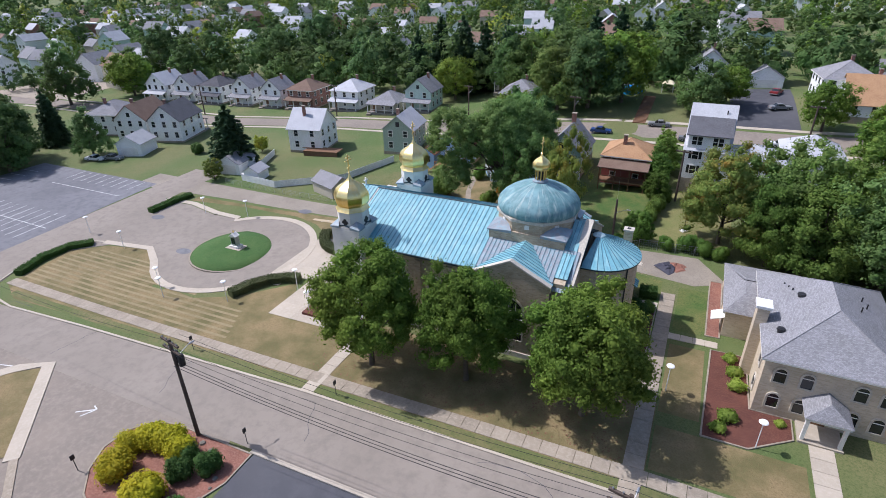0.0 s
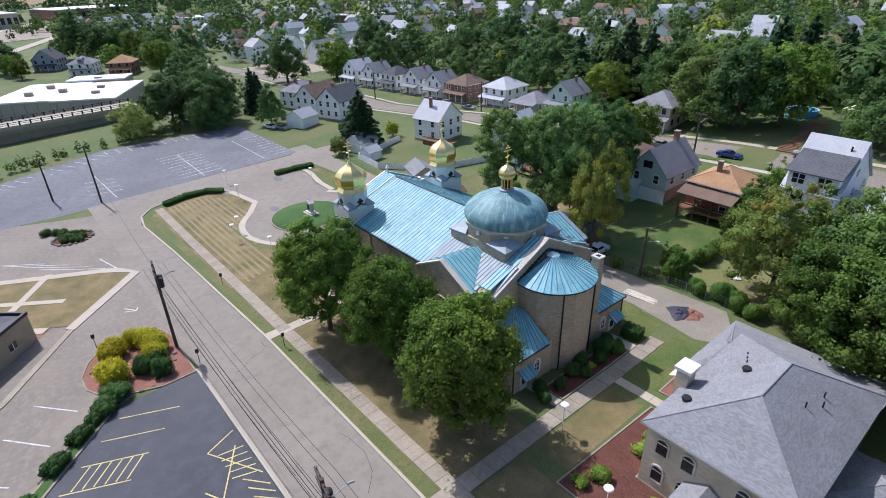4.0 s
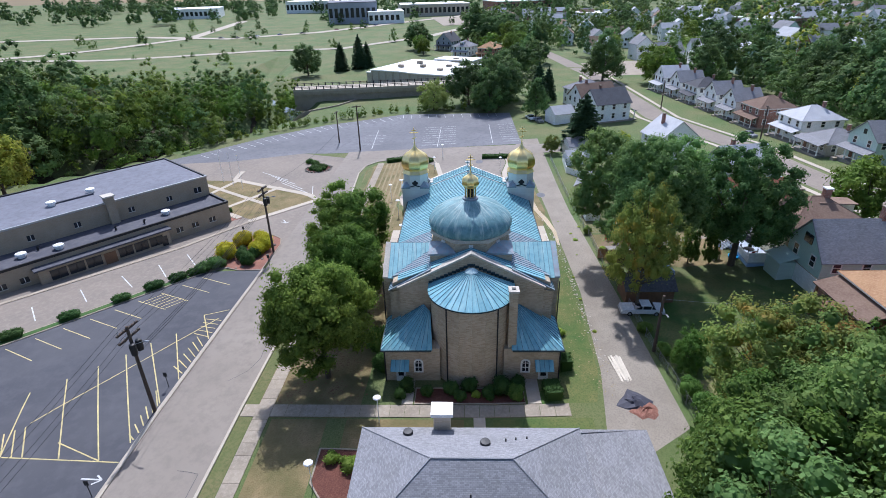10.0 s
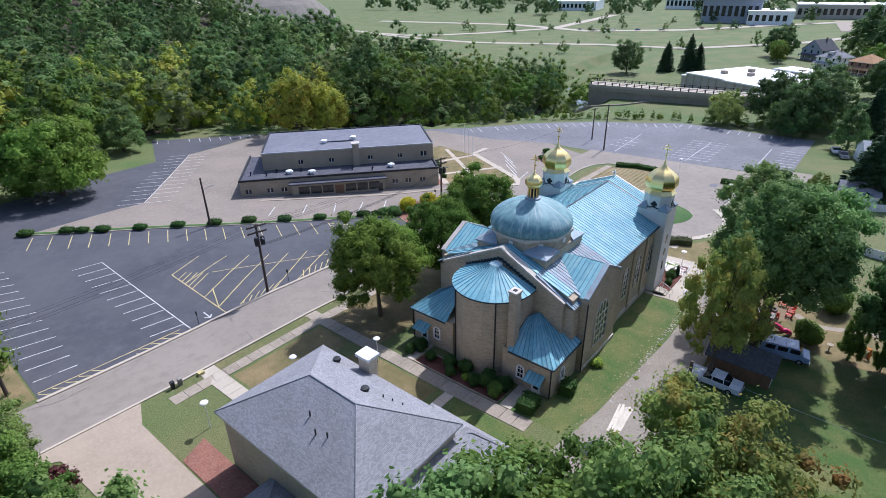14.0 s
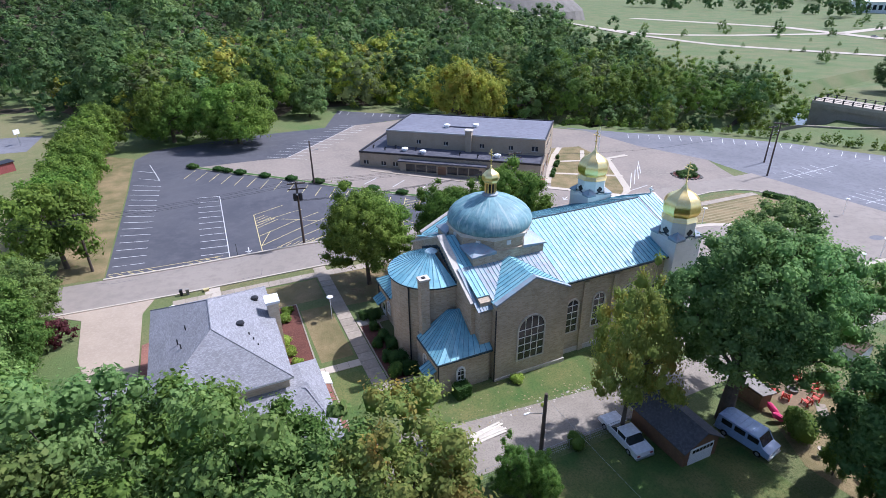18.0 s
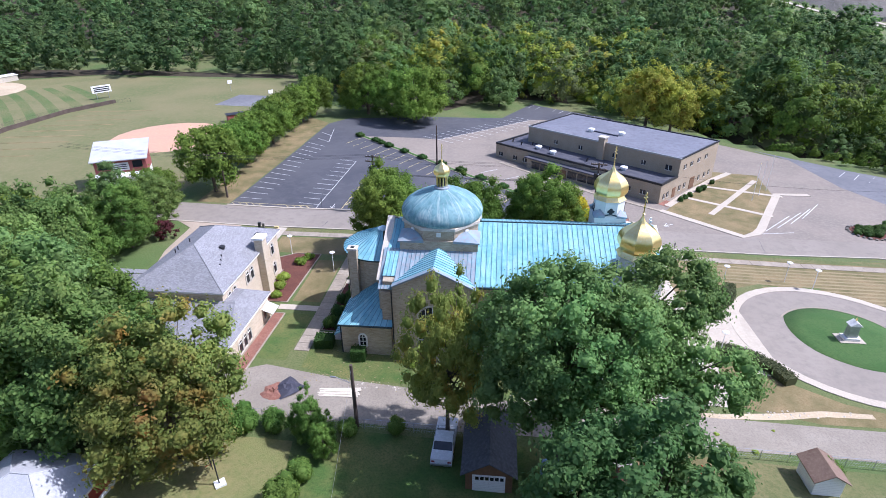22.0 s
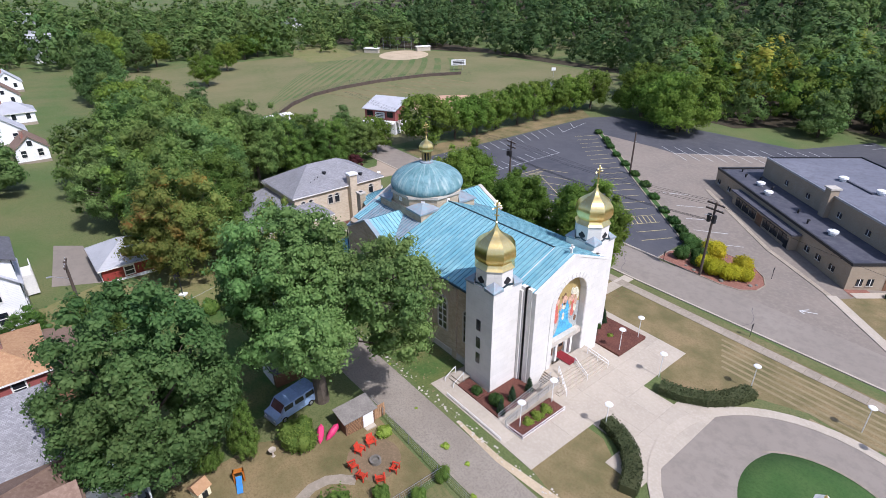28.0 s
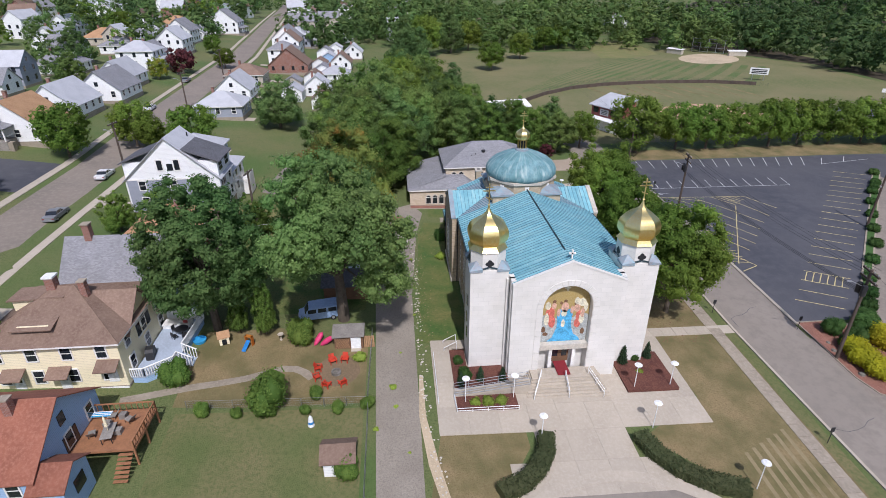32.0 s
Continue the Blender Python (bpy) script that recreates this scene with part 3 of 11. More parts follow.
paved("rectory_drive", [(22.6, 33.5), (34.5, 33.5), (31.0, 36.0), (30.4, 45), (28.0, 54), (28.0, 66), (22.2, 66), (22.2, 55.2), (24.0, 55.0), (24.0, 37)], "concrete_tan", 0.06, "pale concrete driveway in slabs beside the rectory", "driveway", 0.1)

KERB = "pale concrete kerb, chipped at the joints"


def kerb(line, w=0.3, h=0.15):
    return solid("kerb", ribbon(line, w, h, 6.0, 0.3), "concrete", KERB, "kerb", kind="structure")


def walk_slabs(name, x0, y0, x1, y1, n, along, material="concrete_old", label="concrete pavement in square slabs, grass in the joints"):
    """A pavement of separate slabs."""
    top = thing(name, (x0 + x1) / 2, (y0 + y1) / 2, label=label, category="pavement", kind="structure")
    inv = top.matrix_basis.inverted()
    for i in range(n):
        a, b = i / n, (i + 1) / n
        gap = 0.02
        if along == 'x':
            q = [(x0 + (x1 - x0) * a + gap, y0), (x0 + (x1 - x0) * b - gap, y0), (x0 + (x1 - x0) * b - gap, y1), (x0 + (x1 - x0) * a + gap, y1)]
        else:
            q = [(x0, y0 + (y1 - y0) * a + gap), (x1, y0 + (y1 - y0) * a + gap), (x1, y0 + (y1 - y0) * b - gap), (x0, y0 + (y1 - y0) * b - gap)]
        g = Geo().slab([(x, y, gz(x, y) + 0.07 + random.uniform(-0.008, 0.008)) for x, y in q], 0.12)
        g.v = [inv @ Vector(p) for p in g.v]
        part("slab", g, material, top)
    return top

# ---- the church (local x along its axis from the dome's centre, facade at -x) ----
CX, CY = -15.9, 57.95
church = thing("church", CX, CY, 0.0, 0, "tan brick church, white stone front, blue copper roofs, golden onion domes", "church")


def roof_field(parent, a, b, c, d, n, material="copper_roof", lift=0.05):
    """A standing-seam slope in n panels between the eave a-b and the ridge d-c; each panel a plate with its seam upstanding at one edge."""
    a, b, c, d = map(Vector, (a, b, c, d))
    up = (b - a).cross(d - a)
    if up.length < 1e-6:
        up = (b - a).cross(c - a)
    up.normalize()
    if up.z < 0:
        up = -up
    for i in range(n):
        p, q, r, s = a.lerp(b, i / n), a.lerp(b, (i + 1) / n), d.lerp(c, (i + 1) / n), d.lerp(c, i / n)
        g = Geo()
        top = [v + up * 0.02 for v in (p, q, r, s)]
        if (r - s).length < 0.02:
            top = [v + up * 0.02 for v in (p, q, s)]
        g.add(top + [v - up * 0.1 for v in top], [tuple(range(len(top))), tuple(range(len(top), 2 * len(top)))[::-1]] +
              [(k, len(top) + k, len(top) + (k + 1) % len(top), (k + 1) % len(top)) for k in range(len(top))])
        part("roof_panel", g, material, parent)
        e = (q - p).normalized() * 0.022
        if (s - p).length > 0.2:
            g2 = Geo()
            g2.add([p - e, p + e, s + e, s - e] + [v + up * 0.07 for v in (p - e, p + e, s + e, s - e)],
                   [(4, 5, 6, 7), (0, 4, 7, 3), (1, 2, 6, 5), (0, 1, 5, 4), (2, 3, 7, 6)])
            part("seam", g2, "copper_seam", parent)


def strip(parent, p, q, r, material, name="coping", n=4):
    return part(name, Geo().tube(p, q, r, n=n), material, parent)


def arch_poly(w, h, n=10, z0=0.0):
    """Outline of a round-headed opening of width w and full height h."""
    r = w / 2
    return [(-r, z0), (r, z0)] + [(r * math.cos(math.pi * i / n), z0 + h - r + r * math.sin(math.pi * i / n)) for i in range(n + 1)]


def arch_window(parent, m, w, h, bars_v=2, bars_h=3, trim="stone_trim", depth=0.12, arc=True):
    """A round-headed window: glass, stone surround, glazing bars. Local: x across, z up, -y outward."""
    win = new("window")
    win.parent = parent
    win.matrix_basis = m
    out, inn = arch_poly(w + 0.36, h + 0.3, 12, -0.12), arch_poly(w, h, 12)
    n = len(inn)
    g = Geo()
    g.add([(x, -depth, z) for x, z in out] + [(x, -depth, z) for x, z in inn] + [(x, 0.02, z) for x, z in out] + [(x, 0.02, z) for x, z in inn],
          [(i, (i + 1) % n, n + (i + 1) % n, n + i) for i in range(n)] + [(i, 2 * n + i, 2 * n + (i + 1) % n, (i + 1) % n) for i in range(n)] +
          [(n + i, n + (i + 1) % n, 3 * n + (i + 1) % n, 3 * n + i) for i in range(n)])
    part("surround", g, trim, win)
    part("pane", Geo().extrude(inn, 1, -0.03, 0.02), "glass_dark", win)
    for i in range(1, bars_v + 1):
        x = -w / 2 + w * i / (bars_v + 1)
        top = h - w / 2 + math.sqrt(max(0, (w / 2) ** 2 - x * x))
        part("bar", Geo().box(x - 0.035, -0.08, 0, x + 0.035, -0.02, top), "white_trim", win)
    for i in range(1, bars_h + 1):
        z = (h - w / 2) * i / bars_h
        part("bar", Geo().box(-w / 2, -0.08, z - 0.035, w / 2, -0.02, z + 0.035), "white_trim", win)
    return win


FACE = {'s': 180, 'n': 0, 'e': 90, 'w': 270}   # turn of a window about z for the wall it looks out of


def on_wall(x, y, z, side):
    # -y outward is the north side in this plan
    return pose(x, y, z, 0, 0, FACE[side])


# nave body
NW, NE, HW, EAVE, RIDGE = -22.4, -3.5, 8.9, 10.45, 14.0
def gable_poly(hw, z0, eave, ridge):
    return [(-hw, z0), (hw, z0), (hw, eave), (0, ridge), (-hw, eave)]


nave = part("wall", Geo().extrude(gable_poly(HW, -1.5, EAVE - 0.12, RIDGE - 0.12), 0, NW, 5.82), "tan_brick", church)
for s in (-1, 1):
    e0, e1 = s * (HW + 0.35), EAVE - 0.12
    roof_field(church, (NW, e0, e1), (-4.4, e0, e1), (-4.4, 0, RIDGE), (NW, 0, RIDGE), 31)
    roof_field(church, (4.5, s * 8.3, 10.72), (5.9, s * 8.3, 10.72), (5.9, 0, RIDGE + 0.02), (4.5, 0, RIDGE + 0.02), 3, "copper_roof")
    roof_field(church, (-4.4, e0, e1), (4.5, e0, e1), (4.5, s * 4.4, 12.25), (-4.4, s * 4.4, 12.25), 18, "copper_grey")
    part("gutter", Geo().box(NW, min(e0, e0 + s * 0.16), e1 - 0.2, -4.4, max(e0, e0 + s * 0.16), e1 - 0.02), "copper_edge", church)
    # buttress strips and downpipes on the long walls
    for x in (-20.6, -16.2, -11.8, -7.6):
        part("pilaster", Geo().box(x - 0.35, min(s * HW, s * (HW + 0.22)), -1.5, x + 0.35, max(s * HW, s * (HW + 0.22)), 9.6), "tan_brick", church)
    for x in (-18.4, -14.0, -9.7, -6.0):
        arch_window(church, on_wall(x, s * HW, 3.3, 's' if s > 0 else 'n'), 1.5, 4.3, 1, 4)
    part("plinth", Geo().box(NW, min(s * HW, s * (HW + 0.12)), -1.5, -4.4, max(s * HW, s * (HW + 0.12)), 0.95), "stone_trim", church)
part("ridge_cap", Geo().tube((NW, 0, RIDGE + 0.03), (-4.4, 0, RIDGE + 0.03), 0.1, n=6), "copper_edge", church)

# transepts
TH, TX0, TX1, TE, TR = 10.05, -4.45, 4.55, 10.2, 12.5
for s in (-1, 1):
    cxm = (TX0 + TX1) / 2
    tw = Geo().extrude([(TX0, -1.5), (TX1, -1.5), (TX1, TE), (cxm, TR), (TX0, TE)], 1, s * 4.0, s * TH)
    part("wall", tw, "tan_brick", church)
    for a, b in ((TX0 - 0.1, cxm), (TX1 + 0.1, cxm)):
        roof_field(church, (a, s * (TH - 0.45), TE + 0.06), (a, s * 4.3, TE + 0.06), (b, s * 4.3, TR + 0.06), (b, s * (TH - 0.45), TR + 0.06), 10)
        part("coping", Geo().slab([(a, s * (TH + 0.12), TE + 0.22), (a, s * (TH - 0.5), TE + 0.22), (b, s * (TH - 0.5), TR + 0.22), (b, s * (TH + 0.12), TR + 0.22)], 0.2), "copper_grey" if s > 0 else "stone_trim", church)
    arch_window(church, on_wall(cxm + 0.1, s * TH, 2.6, 's' if s > 0 else 'n'), 3.2, 5.4, 3, 4)
    part("plinth", Geo().box(TX0 - 0.1, min(s * TH, s * (TH + 0.15)), -1.5, TX1 + 0.1, max(s * TH, s * (TH + 0.15)), 0.95), "stone_trim", church)
    # east shoulder between transept and gable wall, grey flat-seamed
    part("wall", Geo().extrude([(s * 5.0, -1.5), (s * 9.2, -1.5), (s * 9.2, 9.2), (s * 5.0, 10.4)], 0, TX1, 6.0), "tan_brick", church)
    roof_field(church, (TX1, s * 9.35, 9.6), (6.3, s * 9.35, 9.6), (6.3, s * 4.5, 12.3), (TX1, s * 4.5, 12.3), 5, "copper_grey")
    for x, y in ((TX1 + 0.1, s * TH), (-4.5, s * 9.2)):
        part("downpipe", Geo().tube((x, y + s * 0.1, -0.3), (x, y + s * 0.1, 9.8), 0.08), "dark_metal", church)

# east gable wall with stone coping
GX0, GX1 = 5.9, 6.5
part("gable_wall", Geo().extrude([(-8.1, -1.5), (8.1, -1.5), (8.1, 10.0), (0, 14.2), (-8.1, 10.0)], 0, GX0, GX1), "tan_brick", church)
for s in (-1, 1):
    part("coping", Geo().slab([(GX0 - 0.15, s * 8.3, 10.16), (GX1 + 0.15, s * 8.3, 10.16), (GX1 + 0.15, 0, 14.42), (GX0 - 0.15, 0, 14.42)], 0.22), "stone_trim", church)

# drum and dome
part("drum_base", Geo().prism([(-4.5, -4.6), (4.5, -4.6), (4.5, 4.6), (-4.5, 4.6)], 10.5, 13.35), "tan_brick", church)
for sx in (-1, 1):
    for sy in (-1, 1):       # sloping grey roofs on the four corners
        part("corner_roof", Geo().add([(sx * 4.7, sy * 4.8, 13.35), (sx * 4.7, sy * 1.7, 13.55), (sx * 1.7, sy * 4.8, 13.55), (sx * 2.9, sy * 2.9, 14.3),
                                       (sx * 4.7, sy * 4.8, 13.2), (sx * 4.7, sy * 1.7, 13.2), (sx * 1.7, sy * 4.8, 13.2)],
                                      [(0, 1, 3), (0, 3, 2), (0, 4, 5, 1), (0, 2, 6, 4), (1, 5, 6, 2, 3)]), "copper_grey", church)
part("drum", Geo().lathe([(4.72, 13.0), (4.72, 14.75), (4.85, 14.75), (4.85, 15.0), (0.1, 15.0)], 8, 0, 0, 22.5), "tan_brick", church)
part("cornice", Geo().lathe([(4.75, 14.5), (4.98, 14.62), (4.98, 14.95), (4.6, 15.0)], 8, 0, 0, 22.5), "stone_trim", church)
for i in range(8):
    a = radians(45 * i)
    part("vent", Geo().cbox(4.42 * math.cos(a), 4.42 * math.sin(a), 14.1, 0.14, 0.5, 0.5, 45 * i), "white_trim", church)
dome = new("dome")
dome.parent = church
DP = [(4.35, 14.75), (4.66, 14.95), (4.84, 15.3), (4.86, 15.7), (4.7, 16.15), (4.3, 16.65), (3.7, 17.1), (2.95, 17.5), (2.1, 17.85), (1.2, 18.13), (0.55, 18.25), (0.2, 18.28)]
shell = part("dome_shell", Geo().lathe(DP, 48), "copper_dome", dome, smooth_shade=True)
for lp, uv in zip(shell.data.loops, shell.data.uv_layers[0].data):      # round the dome and down it
    v = shell.data.vertices[lp.vertex_index].co
    a = math.atan2(v.y, v.x)
    uv.uv = (4.7 * (a + (6.2832 if a < -3.0 else 0)), 5.2 * math.asin(min(1, math.hypot(v.x, v.y) / 4.83)) * (1 if v.z > 15.45 else 1.1))
for i in range(24):
    g = Geo()
    a = 15 * i
    g.lathe([(r + 0.02, z + 0.02) for r, z in DP[1:-2]], 1, 0, 0, a - 0.2, 0.4)
    part("rib", g, "copper_rib", dome)
lantern = new("lantern")
lantern.parent = church
part("base", Geo().lathe([(0.95, 18.1), (0.9, 18.35), (0.7, 18.45), (0.7, 18.5), (0.0, 18.5)], 16), "copper_grey", lantern)
part("core", Geo().lathe([(0.42, 18.4), (0.42, 19.7)], 12), "dark_metal", lantern)
for i in range(10):
    a = 2 * math.pi * i / 10
    part("column", Geo().tube((0.6 * math.cos(a), 0.6 * math.sin(a), 18.4), (0.6 * math.cos(a), 0.6 * math.sin(a), 19.65), 0.075, n=6), "gold", lantern)


def onion(parent, cx, cy, z, r, h, n=12, skirt=0.0):
    """A gilded onion dome of n gores."""
    prof = [(0.80, 0.0), (0.91, 0.07), (0.985, 0.16), (1.0, 0.26), (0.975, 0.36), (0.895, 0.46), (0.76, 0.55), (0.57, 0.63), (0.37, 0.70), (0.21, 0.77), (0.11, 0.85), (0.055, 0.93), (0.03, 1.0)]
    fine = []
    for (r0, z0), (r1, z1), (r2, z2), (r3, z3) in zip(prof[:1] + prof, prof, prof[1:], prof[2:] + prof[-1:]):
        for t in (0.0, 0.33, 0.67):      # a smooth curve through the outline
            fine.append(tuple(0.5 * (2 * q1 + (q2 - q0) * t + (2 * q0 - 5 * q1 + 4 * q2 - q3) * t * t + (3 * q1 - q0 - 3 * q2 + q3) * t ** 3) for q0, q1, q2, q3 in ((r0, r1, r2, r3), (z0, z1, z2, z3))))
    bulb = part("onion_dome", Geo().lathe([(a * r, z + b * h) for a, b in fine + prof[-1:]], n, cx, cy, 180 / n), "gold", parent)
    if skirt:
        part("skirt", Geo().lathe([(r * 0.80, z + 0.02), (r * 0.88, z - skirt * 0.5), (r * 0.98, z - skirt)], 8, cx, cy, 22.5), "gold", parent)
    return bulb


def cross(parent, cx, cy, z, h):
    """A gilded three-barred cross with rounded ends, its arms across the axis."""
    g = Geo()
    t = h * 0.022
    g.box(cx - t, cy - t, z, cx + t, cy + t, z + h)
    g.box(cx - t, cy - h * 0.25, z + h * 0.66, cx + t, cy + h * 0.25, z + h * 0.71)
    g.box(cx - t, cy - h * 0.13, z + h * 0.83, cx + t, cy + h * 0.13, z + h * 0.875)
    g.cbox(cx, cy, z + h * 0.32, t * 2, h * 0.3, h * 0.045, 0, 20)
    for y, zz in ((-0.26, .685), (.26, .685), (-.14, .852), (.14, .852), (0, 1.0)):
        g.lathe([(0.001, z + zz * h - h * .045), (h * .045, z + zz * h), (0.001, z + zz * h + h * .045)], 6, cx, cy + y * h)
    g.lathe([(0.001, z - h * .06), (h * .075, z), (0.001, z + h * .07)], 8, cx, cy)
    return part("cross", g, "gold", parent)


part("collar", Geo().lathe([(0.68, 19.6), (0.75, 19.65), (0.75, 19.78), (0.5, 19.85)], 16), "gold", lantern)
onion(lantern, 0, 0, 19.75, 1.02, 1.85, 8)
cross(lantern, 0, 0, 21.55, 1.85)

# apse with half-cone roof
AX, AR = 7.6, 4.5
apse_pts = [(6.3, -AR)] + [(AX + AR * math.cos(radians(a)), AR * math.sin(radians(a))) for a in range(-90, 91, 18)] + [(6.3, AR)]
part("apse", Geo().prism(apse_pts, -1.5, 10.6), "tan_brick", church)
top = (7.4, 0, 12.95)
eave = [(6.5, -AR - 0.3)] + [(AX + (AR + 0.3) * math.cos(radians(a)), (AR + 0.3) * math.sin(radians(a))) for a in range(-90, 91, 9)] + [(6.5, AR + 0.3)]
for p, q in zip(eave, eave[1:]):
    roof_field(church, (*p, 10.6), (*q, 10.6), top, top, 1)
part("gutter", Geo().prism([(x * 1.0, y) for x, y in eave], 10.42, 10.56), "copper_edge", church)
part("finial_cap", Geo().lathe([(0.75, 12.66), (0.4, 12.9), (0.05, 13.08)], 12, top[0], 0), "copper_pale", church)
for a in (-36, 36):
    part("downpipe", Geo().tube((AX + (AR + 0.1) * math.cos(radians(a)), (AR + 0.1) * math.sin(radians(a)), 0), (AX + (AR + 0.1) * math.cos(radians(a)), (AR + 0.1) * math.sin(radians(a)), 10.5), 0.08), "dark_metal", church)
for s in (-1, 1):        # stepped dark flashing where the apse roof meets the gable wall
    for i in range(11):
        t = i / 11
        part("flashing", Geo().box(6.5, min(s * 4.75 * (1 - t), s * (4.75 * (1 - t) - 0.46)), 10.7 + 2.3 * t, 6.6, max(s * 4.75 * (1 - t), s * (4.75 * (1 - t) - 0.46)), 11.0 + 2.3 * t), "copper_edge", church)
stack = part("chimney", Geo().box(9.7, 3.9, -1.0, 10.7, 4.8, 11.9), "tan_brick", church)
part("cap", Geo().box(9.6, 3.8, 11.9, 10.8, 4.9, 12.1), "stone_trim", stack)
part("flue", Geo().box(10.0, 4.15, 12.1, 10.4, 4.55, 12.16), "dark_metal", stack)

# annexes either side of the apse, with hipped roofs
for s in (-1, 1):
    x0, x1, y0, y1, ez = 5.0, 10.85, 3.5, 9.6, 4.95
    part("wall", Geo().box(x0, min(s * y0, s * y1), -1.5, x1, max(s * y0, s * y1), ez), "tan_brick", church)
    E1, Y1 = x1 + 0.3, s * (y1 + 0.3)
    hip = (6.5, s * 5.4, 7.9)
    lo = (6.5, Y1, 5.15)
    roof_field(church, (E1, Y1, ez), (E1, s * 4.3, ez), (7.6, s * 4.6, 7.6), hip, 9)
    roof_field(church, (4.8, Y1, ez), (E1, Y1, ez), hip, (4.8, s * 5.4, 7.9), 9)
    part("gutter", Geo().box(E1 - 0.02, min(Y1, s * 4.4), ez - 0.18, E1 + 0.1, max(Y1, s * 4.4), ez), "copper_edge", church)
    part("gutter", Geo().box(4.8, min(Y1, Y1 + s * 0.12), ez - 0.18, E1, max(Y1, Y1 + s * 0.12), ez), "copper_edge", church)
    arch_window(church, on_wall(x1, s * 5.9, 1.9, 'e'), 0.7, 1.5, 1, 2, "white_trim")
    arch_window(church, on_wall(8.4, s * y1, 2.0, 's' if s > 0 else 'n'), 0.7, 1.5, 1, 2, "white_trim")
    # side door with a small blue canopy and steps
    dr = part("door", Geo().box(x1, s * 7.9 - 0.55, 0.3, x1 + 0.06, s * 7.9 + 0.55, 2.5), "white_trim", church)
    part("glazing", Geo().box(x1 + 0.06, s * 7.9 - 0.3, 1.3, x1 + 0.08, s * 7.9 + 0.3, 2.2), "glass_dark", dr)
    roof_field(church, (x1 + 1.2, s * 7.9 - 1.0, 2.75), (x1 + 1.2, s * 7.9 + 1.0, 2.75), (x1, s * 7.9 + 1.0, 3.45), (x1, s * 7.9 - 1.0, 3.45), 4)
    part("step", Geo().box(x1, s * 7.9 - 0.8, -0.5, x1 + 1.1, s * 7.9 + 0.8, 0.45), "concrete_old", church)
    part("downpipe", Geo().tube((x1 + 0.1, s * y1, -0.3), (x1 + 0.1, s * y1, ez), 0.08), "dark_metal", church)

# white stone front
FX = -25.1
r_in, z_sp = 2.65, 8.75
g = Geo()
N = 16
arch = [(r_in, -1.5)] + [(r_in * math.cos(math.pi * i / N), z_sp + r_in * math.sin(math.pi * i / N)) for i in range(N + 1)] + [(-r_in, -1.5)]
outl = [(5.95, -1.5), (5.95, 11.7)] + [(5.95 - 11.9 * i / (N - 2), 11.7 + 2.4 * (1 - abs(1 - 2 * i / (N - 2)))) for i in range(1, N - 2)] + [(-5.95, 11.7), (-5.95, -1.5)]
k = min(len(arch), len(outl))
fw = Geo()
na, no = len(arch), len(outl)
idx_o = [round(i * (no - 1) / (na - 1)) for i in range(na)]
for x in (FX, FX + 2.9):
    fw.add([(x, y, z) for y, z in arch] + [(x, y, z) for y, z in outl], [])
fs = []
for i in range(na - 1):
    a, b = idx_o[i], idx_o[i + 1]
    f = [i, i + 1] + [na + j for j in range(b, a - 1, -1)]
    fs.append(tuple(f))
    fs.append(tuple(j + na + no for j in reversed(f)))
    fs.append((i, i + na + no, i + 1 + na + no, i + 1))
for i in range(no - 1):
    fs.append((na + i, na + i + 1, na + i + 1 + na + no, na + i + na + no))
fw.f = fs
part("front_wall", fw, "white_stone", church)
for s in (-1, 1):
    part("coping", Geo().slab([(FX - 0.06, s * 6.0, 11.84), (FX + 0.34, s * 6.0, 11.84), (FX + 0.34, 0, 14.26), (FX - 0.06, 0, 14.26)], 0.16), "white_stone", church)
    roof_field(church, (FX + 0.34, s * 6.0, 11.78), (NW, s * 6.0, 11.78), (NW, 0, 14.2), (FX + 0.34, 0, 14.2), 5)
# arch ring of slanting blocks round the recess
for i in range(15):
    a0, a1 = math.pi * i / 15 + 0.012, math.pi * (i + 1) / 15 - 0.012
    pts = [(r * math.cos(a), z_sp + r * math.sin(a)) for r, a in ((2.7, a0), (3.35, a0), (3.35, a1), (2.7, a1))]
    part("voussoir", Geo().extrude(pts, 0, FX - 0.06, FX + 0.05), "white_stone", church)
for s in (-1, 1):
    for i in range(7):
        z0 = 0.9 + i * 1.12
        part("jamb_stone", Geo().box(FX - 0.06, min(s * 2.7, s * 3.35), z0 + 0.012, FX + 0.05, max(s * 2.7, s * 3.35), z0 + 1.1), "white_stone", church)
# mosaic: plain shapes of colour on a golden field, flat in the recess
mos = part("mosaic", Geo().extrude([(y * 0.985, z) for y, z in [(r_in, 3.95)] + arch[1:-1] + [(-r_in, 3.95)]], 0, FX + 0.8, FX + 0.95), "mosaic_gold", church, "mosaic panel of robed shapes on gold, round-headed")
FM = FX + 0.79
def patch(pts, material, lift=0.0):
    part("mosaic_patch", Geo().extrude(pts, 0, FM - 0.012 - lift, FM + 0.02), material, mos)


def blob(cy, cz, ry, rz_, n=12, wob=0.0):
    return [(cy + ry * math.cos(2 * math.pi * i / n) * (1 + wob * math.sin(3.1 * i)), cz + rz_ * math.sin(2 * math.pi * i / n) * (1 + wob * math.cos(2.3 * i))) for i in range(n)]


